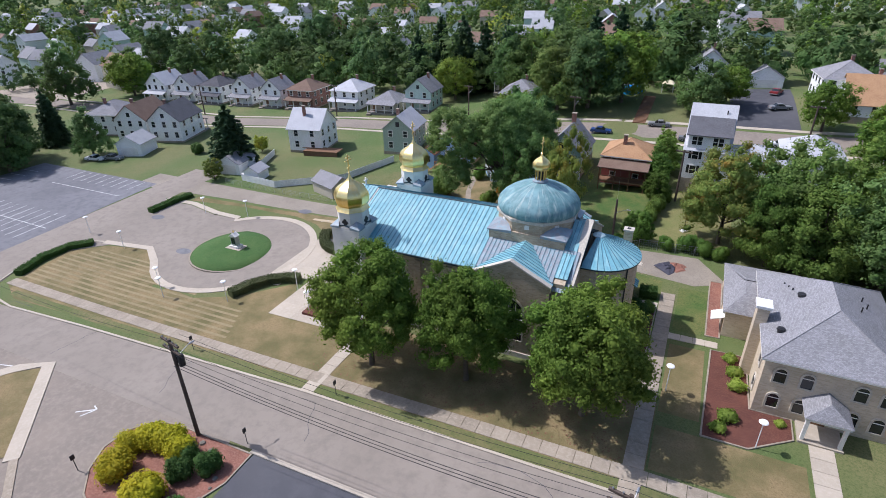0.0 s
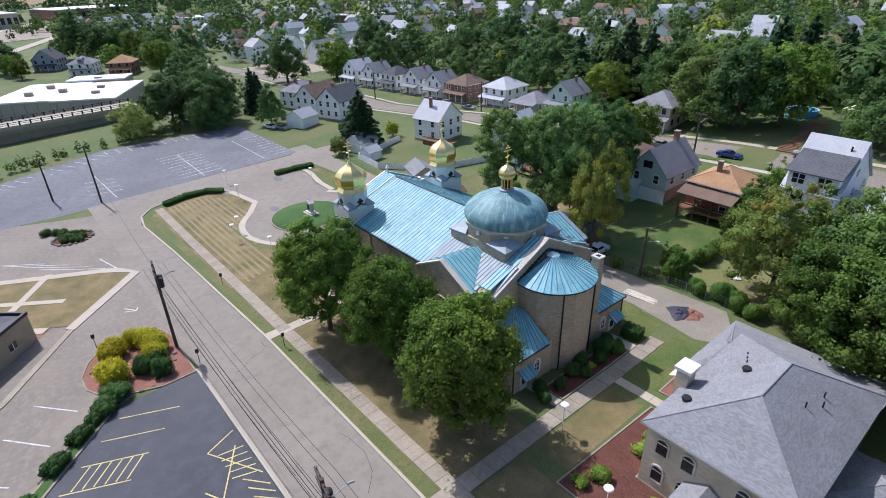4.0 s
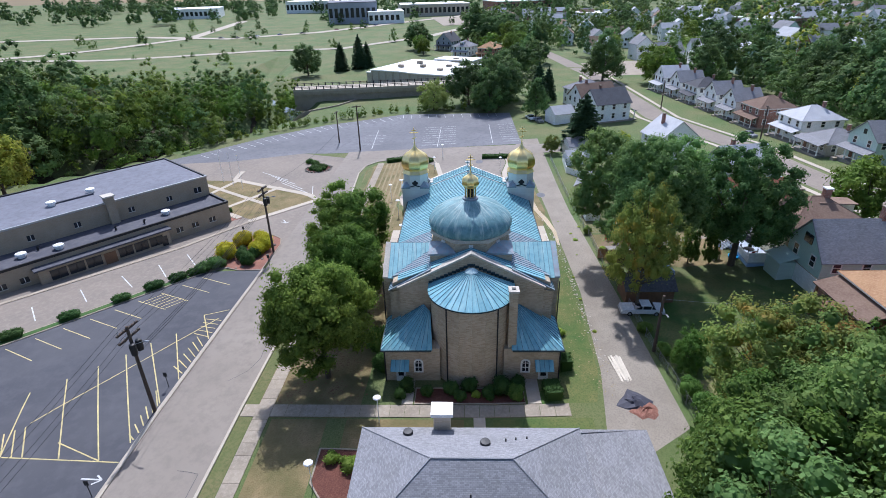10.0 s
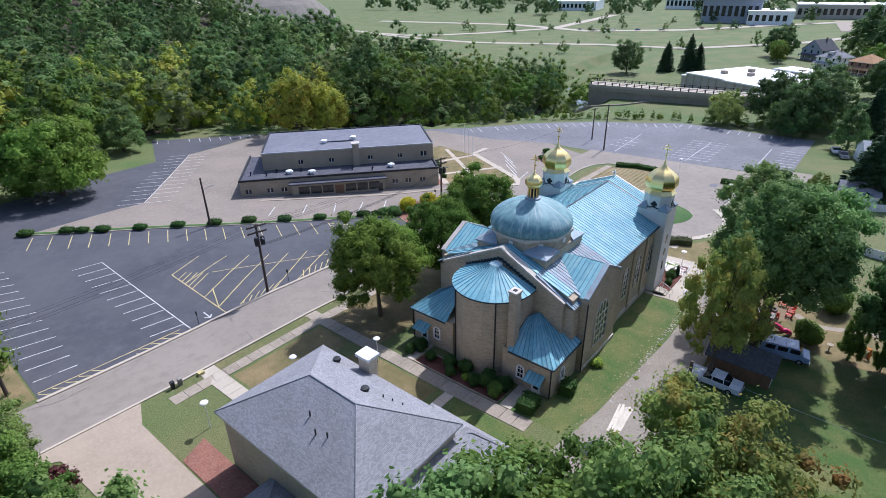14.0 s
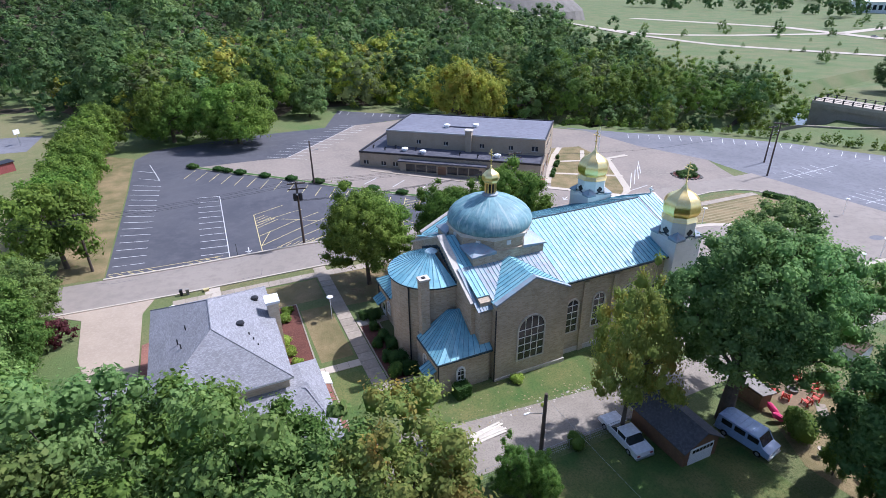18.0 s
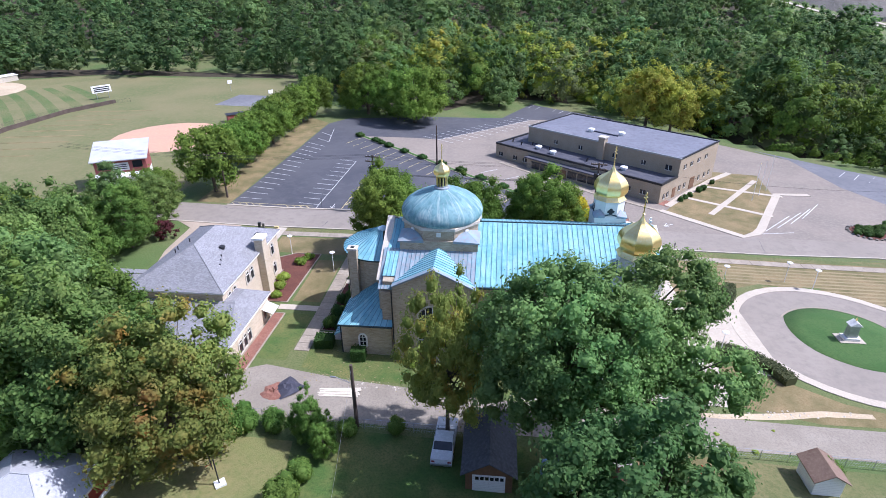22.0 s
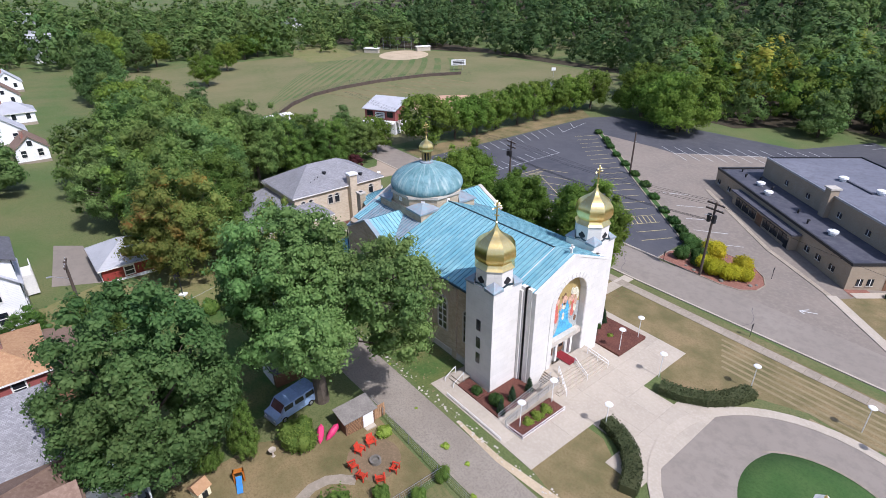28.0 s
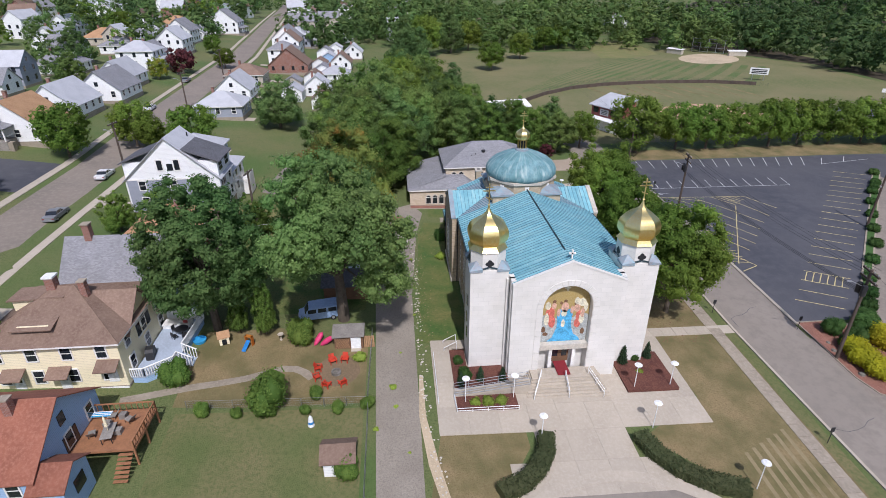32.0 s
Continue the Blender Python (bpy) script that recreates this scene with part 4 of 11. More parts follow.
patch([(-2.58, 3.98), (2.58, 3.98), (2.58, 7.3), (1.7, 7.7), (0.9, 7.0), (-0.9, 7.0), (-1.7, 7.7), (-2.58, 7.3)], "mosaic_grey")
patch([(-1.95, 4.0), (1.75, 4.0), (1.2, 4.5), (1.0, 5.1), (0.8, 5.7), (0.75, 6.6), (0.9, 7.5), (0.55, 8.1), (-0.55, 8.1), (-0.85, 7.4), (-0.75, 6.5), (-0.9, 5.6), (-1.15, 4.9), (-1.75, 4.4)], "mosaic_blue", 0.004)
MOSAIC = {"mosaic_red": [(1.62, 7.6, 0.5, 0.85), (1.35, 6.6, 0.36, 0.8), (-1.5, 7.3, 0.3, 0.62), (-1.45, 6.3, 0.36, 0.62)],
          "mosaic_rose": [(0.05, 8.35, 0.42, 0.62), (1.25, 8.55, 0.26, 0.4), (-1.25, 8.2, 0.36, 0.5), (0.7, 7.7, 0.2, 0.5), (-0.75, 8.0, 0.2, 0.5), (-1.9, 7.6, 0.24, 0.6)],
          "mosaic_pale": [(0.1, 7.6, 0.32, 0.42), (1.95, 6.9, 0.26, 0.8), (-1.85, 6.9, 0.3, 0.7), (-1.75, 8.9, 0.42, 0.5), (-1.2, 9.1, 0.3, 0.44), (-2.2, 8.3, 0.22, 0.6), (1.9, 8.6, 0.3, 0.5), (0.0, 10.75, 0.36, 0.16), (0.0, 10.75, 0.13, 0.42), (0.12, 6.3, 0.22, 0.5)],
          "wood_brown": [(0.05, 9.1, 0.19, 0.2), (1.25, 9.1, 0.2, 0.2), (-1.1, 8.75, 0.18, 0.2), (0.5, 8.9, 0.16, 0.18), (2.2, 5.6, 0.22, 0.4), (1.95, 5.0, 0.3, 0.24), (-2.1, 5.2, 0.24, 0.4)]}
for mm, spots_ in MOSAIC.items():
    for i, (cy, cz, ry, rz_) in enumerate(spots_):
        patch(blob(cy, cz, ry, rz_, 12, 0.12), mm, 0.008 + 0.003 * (len(mm) % 4) + 0.0005 * i)
part("lintel", Geo().box(FX + 0.15, -2.7, 3.3, FX + 1.1, 2.7, 3.95), "stone_trim", church)
part("recess_back", Geo().box(FX + 1.2, -2.65, -0.5, FX + 1.3, 2.65, 4.2), "white_stone", church)
pd = part("door", Geo().box(FX + 1.12, -1.0, 1.0, FX + 1.2, 1.0, 3.25), "wood_brown", church, "brown double door under the mosaic")
for y in (-0.5, 0.5):
    part("glazing", Geo().box(FX + 1.1, y - 0.3, 1.7, FX + 1.12, y + 0.3, 3.0), "glass_dark", pd)
for s in (-1, 1):
    part("column", Geo().box(FX + 0.3, s * 1.3 - 0.18, 0.9, FX + 0.65, s * 1.3 + 0.18, 3.3), "white_trim", church)
part("carpet", Geo().box(FX - 1.3, -0.7, 1.0, FX + 1.1, 0.7, 1.02), "carpet_red", church, "dark red carpet before the door")

# towers
for s in (-1, 1):
    tx, ty = -21.15, s * 8.05
    tower = new("tower")
    tower.parent = church
    tower.matrix_basis = pose(tx, ty, 0)
    h = 2.0
    part("shaft", Geo().prism([(-h, -h), (h, -h), (h, h), (-h, h)], -1.5, 12.5), "white_stone", tower)
    for a in (45, 135, 225, 315):
        g = Geo().add([(0, 0, 0), (0, 0, 0)], [])
        c, d = math.cos(radians(a)) * math.sqrt(2), math.sin(radians(a)) * math.sqrt(2)
        sx, sy = math.copysign(1, c), math.copysign(1, d)
        g = Geo().add([(sx * 2.12, sy * 2.12, 12.55), (sx * 2.12, sy * 0.75, 12.75), (sx * 0.75, sy * 2.12, 12.75), (sx * 1.3, sy * 1.3, 13.35), (sx * 2.12, sy * 2.12, 12.4), (sx * 2.12, sy * .75, 12.4), (sx * .75, sy * 2.12, 12.4)],
                      [(0, 1, 3), (0, 3, 2), (0, 4, 5, 1), (0, 2, 6, 4), (1, 5, 6, 2, 3)])
        part("corner_coping", g, "copper_grey", tower)
    part("belfry", Geo().lathe([(1.98, 12.4), (1.98, 14.55), (0.1, 14.55)], 8, 0, 0, 22.5), "white_stone", tower)
    for i in range(4):
        a = radians(90 * i)
        q = part("quatrefoil", Geo().put(Geo().extrude([(0.42 * math.cos(2 * math.pi * j / 24) * (0.75 + 0.35 * abs(math.cos(4 * math.pi * j / 24))), 0.42 * math.sin(2 * math.pi * j / 24) * (0.75 + 0.35 * abs(math.cos(4 * math.pi * j / 24)))) for j in range(24)], 0, 0, 0.06),
                                     pose(1.80 * math.cos(a), 1.80 * math.sin(a), 13.2, 0, 0, 90 * i)), "dark_metal", tower)
        for b in (-1, 1):
            part("slope_band", Geo().cbox(1.92 * math.cos(a) - b * 0.42 * math.sin(a), 1.92 * math.sin(a) + b * 0.42 * math.cos(a), 12.75, 0.12, 0.75, 0.14, 90 * i, b * -14), "copper_edge", tower)
    onion(tower, 0, 0, 15.0, 2.2, 3.98, 8, 0.5)
    cross(tower, 0, 0, 19.0, 2.2)
    for zz in (3.0, 5.0, 7.2):       # slit windows on the outer side
        part("slit_window", Geo().box(-0.3, s * h - 0.02 if s > 0 else s * h - 0.04, zz, 0.3, s * h + 0.04 if s > 0 else s * h + 0.02, zz + 1.3), "glass_dark", tower)
    # stepped piers between tower and front
    for x, w in ((FX + 0.5, 0.7), (FX + 1.1, 0.4)):
        part("pier", Geo().box(x - tx, (-2.6 if s > 0 else 2.0) , -1.5, x - tx + 0.9, (-2.0 if s > 0 else 2.6), 12.0), "white_stone", tower)
for s in (-1, 1):        # recessed wall between front and tower
    part("recess_wall", Geo().box(FX + 1.6, min(s * 5.9, s * 6.3), -1.5, -22.0, max(s * 5.9, s * 6.3), 11.6), "white_stone", church)
small_cross = part("cross", Geo().box(FX + 0.6, -0.07, 14.2, FX + 0.8, 0.07, 15.2).box(FX + 0.6, -0.35, 14.75, FX + 0.8, 0.35, 14.9), "white_trim", church)

# ---- rectory ----
def hip_roof(parent, x0, y0, x1, y1, z, rise, over=0.45, material="shingle_grey", name="roof"):
    """A hipped roof as one shell with a soffit; the ridge runs along the longer side."""
    x0, y0, x1, y1 = x0 - over, y0 - over, x1 + over, y1 + over
    w, d = x1 - x0, y1 - y0
    if d >= w:
        a, b = ((x0 + x1) / 2, y0 + w / 2), ((x0 + x1) / 2, y1 - w / 2)
    else:
        a, b = (x0 + d / 2, (y0 + y1) / 2), (x1 - d / 2, (y0 + y1) / 2)
    v = [(x0, y0, z), (x1, y0, z), (x1, y1, z), (x0, y1, z), (*a, z + rise), (*b, z + rise)]
    f = [(0, 1, 4), (1, 2, 5, 4), (2, 3, 5), (3, 0, 4, 5)] if d >= w else [(0, 1, 5, 4), (1, 2, 5), (2, 3, 4, 5), (3, 0, 4)]
    r = part(name, Geo().add(v, f), material, parent)
    part("fascia", Geo().prism([(x0, y0), (x1, y0), (x1, y1), (x0, y1)], z - 0.2, z - 0.01), "white_trim", parent)
    part("ridge_cap", Geo().tube((*a, z + rise), (*b, z + rise), 0.07, n=5), material, r)
    for c, e in zip(v[:4], ([4, 4, 5, 5] if d >= w else [4, 5, 5, 4])):
        part("hip_cap", Geo().tube(c, v[e], 0.06, n=5), material, r)
    return r


def roof_vent(parent, x, y, z, big=False):
    if big:
        part("roof_vent", Geo().lathe([(0.3, z - 0.3), (0.3, z + 0.15), (0.42, z + 0.2), (0.36, z + 0.38), (0.02, z + 0.42)], 10, x, y), "dark_metal", parent)
    else:
        part("vent_pipe", Geo().tube((x, y, z - 0.3), (x, y, z + 0.4), 0.07), "dark_metal", parent)


RX, RY = 15.2, 57.4
rect = thing("rectory", RX, RY, 0.0, 0, "two-storey tan brick rectory with grey shingled hip roofs", "house")
def rb(x0, y0, z0, x1, y1, z1):
    return Geo().box(x0 - RX, y0 - RY, z0, x1 - RX, y1 - RY, z1)


part("wall", rb(9.5, 48.9, -1, 20.9, 66.1, 7.4), "cream_brick", rect)
hip_roof(rect, 9.5 - RX, 48.9 - RY, 20.9 - RX, 66.1 - RY, 7.5, 3.2)
part("wall", rb(6.5, 61.0, -1, 9.5, 73.0, 4.3), "cream_brick", rect)
part("wall", rb(9.5, 66.1, -1, 20.9, 73.0, 4.3), "cream_brick", rect)
part("roof", Geo().add([(x - RX, y - RY, z) for x, y, z in ((6.1, 60.6, 4.4), (9.5, 60.6, 4.4), (9.5, 66.1, 6.1), (8.2, 66.9, 6.1), (6.1, 73.4, 4.4), (9.5, 62.9, 6.1), (8.2, 63.0, 6.1))],
                      [(0, 1, 5, 6), (0, 6, 3, 4), (6, 5, 2, 3)]), "shingle_grey", rect)
part("roof", Geo().add([(x - RX, y - RY, z) for x, y, z in ((8.0, 66.1, 6.2), (21.3, 66.1, 6.2), (21.3, 73.4, 4.4), (6.1, 73.4, 4.4))], [(0, 3, 2, 1)]), "shingle_grey", rect)
part("fascia", rb(6.15, 60.7, 4.1, 6.4, 73.3, 4.38), "white_trim", rect)
part("fascia", rb(6.15, 73.1, 4.1, 21.2, 73.35, 4.38), "white_trim", rect)
part("wall", rb(20.9, 55.5, -1, 31.5, 62.6, 3.5), "cream_brick", rect)
hip_roof(rect, 20.5 - RX, 55.5 - RY, 31.5 - RX, 62.6 - RY, 3.6, 1.7)
part("garage_door", rb(25.0, 55.44, 0.9, 29.6, 55.5, 3.1), "white_trim", rect)
ch = part("chimney", rb(8.5, 54.5, -1, 9.6, 55.9, 9.3), "cream_brick", rect)
part("cap", rb(8.3, 54.3, 9.3, 9.8, 56.1, 9.6), "lamp_white", ch, "white painted chimney cap")
for y, zz in ((51.2, 1.9), (51.2, 4.9), (58.2, 4.9), (59.5, 4.9), (63.2, 4.9), (64.6, 4.9), (50.0, 4.9)):
    if y != 50.0:
        arch_window(rect, on_wall(9.5 - RX, y - RY, zz, 'w'), 0.85, 1.6, 0, 1)
for y in (62.6, 67.2, 68.4, 69.6):
    arch_window(rect, on_wall(6.5 - RX, y - RY, 1.6, 'w'), 0.8, 1.6, 0, 1)
for x in (11.0, 13.2, 17.4, 19.4):
    for zz in (1.9, 4.9):
        if zz > 0:
            arch_window(rect, on_wall(x - RX, 48.9 - RY, zz, 'n'), 0.95, 1.6, 0, 1)
part("portico_roof", Geo().add([(x - RX, y - RY, z) for x, y, z in ((13.2, 46.0, 3.8), (17.0, 46.0, 3.8), (17.0, 48.9, 3.8), (13.2, 48.9, 3.8), (15.1, 47.2, 5.1), (15.1, 48.9, 5.1))],
                              [(0, 1, 4), (1, 2, 5, 4), (3, 0, 4, 5)]), "shingle_grey", rect)
part("portico_beam", rb(13.3, 46.1, 3.5, 16.9, 48.9, 3.78), "white_trim", rect)
for x in (13.6, 16.6):
    part("post", rb(x - 0.15, 46.2, 0.4, x + 0.15, 46.5, 3.5), "white_trim", rect)
part("step", rb(13.3, 46.0, 0.0, 16.9, 48.9, 1.1), "concrete", rect)
part("door", rb(14.5, 48.84, 1.1, 15.7, 48.9, 3.3), "wood_brown", rect)
part("canopy", Geo().slab([(x - RX, y - RY, z) for x, y, z in ((5.1, 61.2, 2.7), (6.5, 61.2, 3.3), (6.5, 63.2, 3.3), (5.1, 63.2, 2.7))], 0.1), "white_trim", rect)
for x, y, z, b in ((12.6, 58.6, 9.3, True), (12.0, 60.2, 8.9, False), (11.7, 61.0, 8.7, False), (11.4, 61.9, 8.5, False), (17.6, 57.4, 9.6, False), (18.4, 59.0, 9.2, False), (18.1, 60.1, 9.3, False), (10.6, 52.5, 8.3, True), (26.0, 59.8, 5.0, True)):
    roof_vent(rect, x - RX, y - RY, z, b)
part("air_conditioner", rb(21.6, 53.6, 0.9, 22.6, 54.6, 1.9), "wood_grey", rect)

# ---- parish hall (local x along the front towards its west end, y to the back) ----
hall = thing("parish_hall", -30.1, -20.2, 0.0, 139.6, "long tan brick parish hall with flat dark roofs", "hall")
HG = -3.2
part("wall", Geo().box(0, 0, HG, 39.5, 19.4, 6.1), "hall_brick", hall)
part("roof", Geo().box(0.25, 0.25, 6.0, 39.25, 19.15, 6.18), "roof_flat", hall)
for x0, y0, x1, y1 in ((-0.1, -0.1, 39.6, 0.22), (-0.1, 19.2, 39.6, 19.5), (-0.1, 0.22, 0.22, 19.2), (39.3, 0.22, 39.6, 19.2)):
    part("parapet", Geo().box(x0, y0, 6.1, x1, y1, 6.4), "steel" if y0 < 0 else "dark_metal", hall)
part("wall", Geo().box(-4.5, -7.2, HG, 39.5, 0, 2.3), "hall_brick", hall)
part("wall", Geo().box(-4.5, 0, HG, 0, 12.0, 2.3), "hall_brick", hall)
part("roof", Geo().box(-4.2, -6.9, 2.25, 39.2, -0.02, 2.36), "roof_flat_dark", hall)
part("roof", Geo().box(-4.2, 0.0, 2.25, -0.02, 11.8, 2.36), "roof_flat_dark", hall)
for x0, y0, x1, y1 in ((-4.6, -7.3, 39.6, -6.95), (-4.6, -6.95, -4.2, 12.1), (39.25, -6.95, 39.6, -0.1)):
    part("parapet", Geo().box(x0, y0, 2.3, x1, y1, 2.72), "dark_metal", hall)
part("entrance_bay", Geo().box(6.5, -8.6, HG, 27.0, -7.2, 1.3), "hall_brick", hall)
part("entrance_roof", Geo().box(6.0, -9.0, 1.3, 27.4, -7.2, 1.55), "roof_flat_dark", hall)
for x in (8.0, 10.6, 13.2, 18.2, 20.8, 23.4):
    w = part("window", Geo().box(x, -8.66, -0.9, x + 2.3, -8.6, 0.7), "glass_dark", hall)
    part("frame", Geo().box(x - 0.08, -8.7, 0.7, x + 2.38, -8.6, 0.8), "dark_metal", w)
    part("mullion", Geo().box(x + 1.1, -8.7, -0.9, x + 1.2, -8.6, 0.7), "dark_metal", w)
part("door", Geo().box(15.9, -8.68, -1.9, 17.8, -8.6, 0.7), "wood_brown", hall)
part("door", Geo().box(25.4, -8.68, -1.9, 26.4, -8.6, 0.4), "glass_dark", hall)
def hall_window(x, y, z, face, w=1.2, h=0.9):
    d = 0.06
    if face == 'f':
        a = Geo().box(x, y - d, z, x + w, y, z + h)
        m = Geo().box(x + w / 2 - 0.05, y - d - 0.02, z, x + w / 2 + 0.05, y, z + h)
        s = Geo().box(x - 0.1, y - 0.12, z - 0.12, x + w + 0.1, y, z)
    else:
        a = Geo().box(x, y, z, x + d, y + w, z + h)
        m = Geo().box(x, y + w / 2 - 0.05, z, x + d + 0.02, y + w / 2 + 0.05, z + h)
        s = Geo().box(x, y - 0.1, z - 0.12, x + 0.12, y + w + 0.1, z)
    o = part("window", a, "glass_dark", hall)
    part("mullion", m, "white_trim", o)
    part("sill", s, "stone_trim", o)


for x in (-3.4, 1.2, 4.2, 28.8, 31.8, 35.2):
    hall_window(x, -7.2, -0.4, 'f')
for x in (8, 15, 24, 31):
    hall_window(x, 0, 3.4, 'f', 1.0, 0.9)
hall_window(36.5, 0, 3.4, 'f', 1.4, 1.1)
for y in (-5.8, -4.2, 1.2, 3.6, 10.8, 13.8, 16.2):
    hall_window(39.5, y, -1.0, 'e', 0.9, 1.1)
for y in (2.0, 5.2, 8.8, 12.6):
    hall_window(39.5, y, 3.6, 'e', 1.3, 0.9)
part("door", Geo().box(39.5, -1.6, -2.3, 39.56, -0.2, 0.3), "wood_brown", hall)
part("door", Geo().box(39.5, 6.6, -2.3, 39.56, 9.0, 0.5), "wood_brown", hall)
hc = part("chimney", Geo().box(20.5, -0.9, 2.3, 22.0, 0.6, 7.4), "hall_brick", hall)
part("cap", Geo().box(20.3, -1.1, 7.4, 22.2, 0.8, 7.65), "stone_trim", hc)
for x, y, z in ((14.0, 6.5, 6.2), (21.0, 8.5, 6.2), (6.0, -3.5, 2.36), (11.0, -4.6, 2.36), (29.0, -3.6, 2.36)):
    u = part("roof_fan", Geo().lathe([(0.55, z), (0.55, z + 0.4), (0.85, z + 0.45), (0.8, z + 0.75), (0.2, z + 0.95), (0.02, z + 0.97)], 12, x, y), "lamp_white", hall)
for x, y in ((1.0, -4.0), (3.0, -2.0), (8.5, -2.5), (20.0, -4.0), (24.5, -5.0), (-2.5, -3)):
    part("roof_vent", Geo().tube((x, y, 2.3), (x, y, 3.0), 0.16).tube((x, y, 3.0), (x + 0.3, y, 3.1), 0.2), "dark_metal", hall)
part("duct", Geo().box(14.0, 6.9, 6.18, 21.0, 7.3, 6.45), "roof_flat_dark", hall)
part("ramp", Geo().box(-3.5, -9.0, HG, 5.5, -7.6, -1.3), "concrete", hall)

# ---- houses ----
def house(x, y, rz, w, d, wall="siding_white", roof="shingle_light", storeys=2, kind="gable", porch=True, chimney=True, label="", detail=2, dormer=False, z=None, base_h=0.5, low_wall=None, rise=None):
    """A small frame house. Local x across the front, front at -y, ridge along y for a front gable."""
    g0 = gz(x, y) if z is None else z
    cols = {"siding_white": "white", "siding_cream": "pale yellow", "siding_grey": "blue-grey", "siding_green": "pale green", "siding_blue": "light blue", "siding_tan": "tan", "siding_maroon": "maroon", "siding_sage": "sage green", "rust_brick": "red brick"}
    rcol = {"shingle_light": "light grey", "shingle_dark": "dark", "shingle_brown": "brown", "shingle_rust": "rust-brown", "shingle_tan": "orange-tan", "shingle_grey": "grey"}
    wd = {1: "one-storey", 2: "two-storey", 3: "three-storey"}[int(storeys)]
    sid = "" if wall == "rust_brick" else " clapboard"
    h = thing("house", x, y, g0, rz, label or f"{wd} {cols[wall]}{sid} house with {rcol[roof]} shingles" + (" and porch" if porch else ""), "house")
    hw, hd, H = w / 2, d / 2, base_h + 2.75 * storeys
    part("foundation", Geo().box(-hw - 0.05, -hd - 0.05, -2.5, hw + 0.05, hd + 0.05, base_h), "concrete_old", h)
    rise = rise or (0.42 * w if kind == "gable" else 0.40 * d if kind == "side" else 0.3 * min(w, d))
    if kind == "gable":
        part("wall", Geo().extrude([(-hw, base_h), (hw, base_h), (hw, H), (0, H + rise), (-hw, H)], 1, -hd, hd), wall, h)
        for s in (-1, 1):
            part("roof", Geo().slab([(s * (hw + 0.4), -hd - 0.4, H - 0.4 * rise / hw + 0.12), (s * (hw + 0.4), hd + 0.4, H - 0.4 * rise / hw + 0.12), (0, hd + 0.4, H + rise + 0.12), (0, -hd - 0.4, H + rise + 0.12)], 0.12), roof, h)
    elif kind == "side":
        part("wall", Geo().extrude([(-hd, base_h), (hd, base_h), (hd, H), (0, H + rise), (-hd, H)], 0, -hw, hw), wall, h)
        for s in (-1, 1):
            part("roof", Geo().slab([(-hw - 0.4, s * (hd + 0.4), H - 0.4 * rise / hd + 0.12), (hw + 0.4, s * (hd + 0.4), H - 0.4 * rise / hd + 0.12), (hw + 0.4, 0, H + rise + 0.12), (-hw - 0.4, 0, H + rise + 0.12)], 0.12), roof, h)
    else:
        part("wall", Geo().box(-hw, -hd, base_h, hw, hd, H), wall, h)
        hip_roof(h, -hw, -hd, hw, hd, H + 0.05, rise, 0.5, roof)
    if low_wall:
        part("lower_wall", Geo().box(-hw + 0.15, -hd - 0.04, base_h, hw - 0.15, -hd, base_h + 2.7 * (storeys - 1)), low_wall, h)
    if detail:
        for st in range(int(storeys)):
            zz = base_h + 0.95 + 2.75 * st
            for side, n, L in (("f", 2 if w < 9 else 3, w), ("b", 2 if w < 9 else 3, w), ("l", max(2, round(d / 3.6)), d), ("r", max(2, round(d / 3.6)), d)):
                for i in range(n):
                    t = -L / 2 + L * (i + 0.5) / n
                    ww, hh, o = 0.95, 1.45, 0.06
                    if side in "fb":
                        s = -1 if side == "f" else 1
                        q = pose(t, s * hd, zz, 0, 0, 0 if s < 0 else 180)
                    else:
                        s = -1 if side == "l" else 1
                        q = pose(s * hw, t, zz, 0, 0, -90 if s < 0 else 90)
                    if st == 0 and side == "f" and porch and i == 0:
                        dr = part("door", Geo().put(Geo().box(-0.5, -o, -0.95, 0.5, 0.02, 1.2), q), "wood_brown", h)
                        continue
                    wn = part("window", Geo().put(Geo().box(-ww / 2, -o, 0, ww / 2, 0.02, hh), q), "glass_dark", h)
                    if detail > 1:
                        fr = Geo()
                        for a in ((-ww / 2 - .13, -.1, -.13, ww / 2 + .13, .02, 0), (-ww / 2 - .13, -.1, hh, ww / 2 + .13, .02, hh + .14), (-ww / 2 - .13, -.1, 0, -ww / 2, .02, hh), (ww / 2, -.1, 0, ww / 2 + .13, .02, hh), (-ww / 2, -.08, hh / 2 - .04, ww / 2, .02, hh / 2 + .04)):
                            fr.box(*a)
                        part("frame", Geo().put(fr, q), "white_trim", wn)
        if kind == "gable":
            for s in (-1, 1):
                part("attic_window", Geo().put(Geo().box(-0.45, -0.06, 0, 0.45, 0.02, 1.1), pose(0, s * hd, H + rise * 0.2, 0, 0, 0 if s < 0 else 180)), "glass_dark", h)
    if porch:
        pd = 2.2
        part("porch_floor", Geo().box(-hw, -hd - pd, -2, hw, -hd, base_h), "wood_grey", h)
        part("porch_roof", Geo().slab([(-hw - 0.3, -hd - pd - 0.3, base_h + 2.55), (hw + 0.3, -hd - pd - 0.3, base_h + 2.55), (hw + 0.3, -hd, base_h + 3.3), (-hw - 0.3, -hd, base_h + 3.3)], 0.15), roof, h)
        for i in range(4):
            px = -hw + 0.2 + (w - 0.4) * i / 3
            part("porch_post", Geo().box(px - 0.11, -hd - pd + 0.05, base_h, px + 0.11, -hd - pd + 0.27, base_h + 2.5), "white_trim", h)
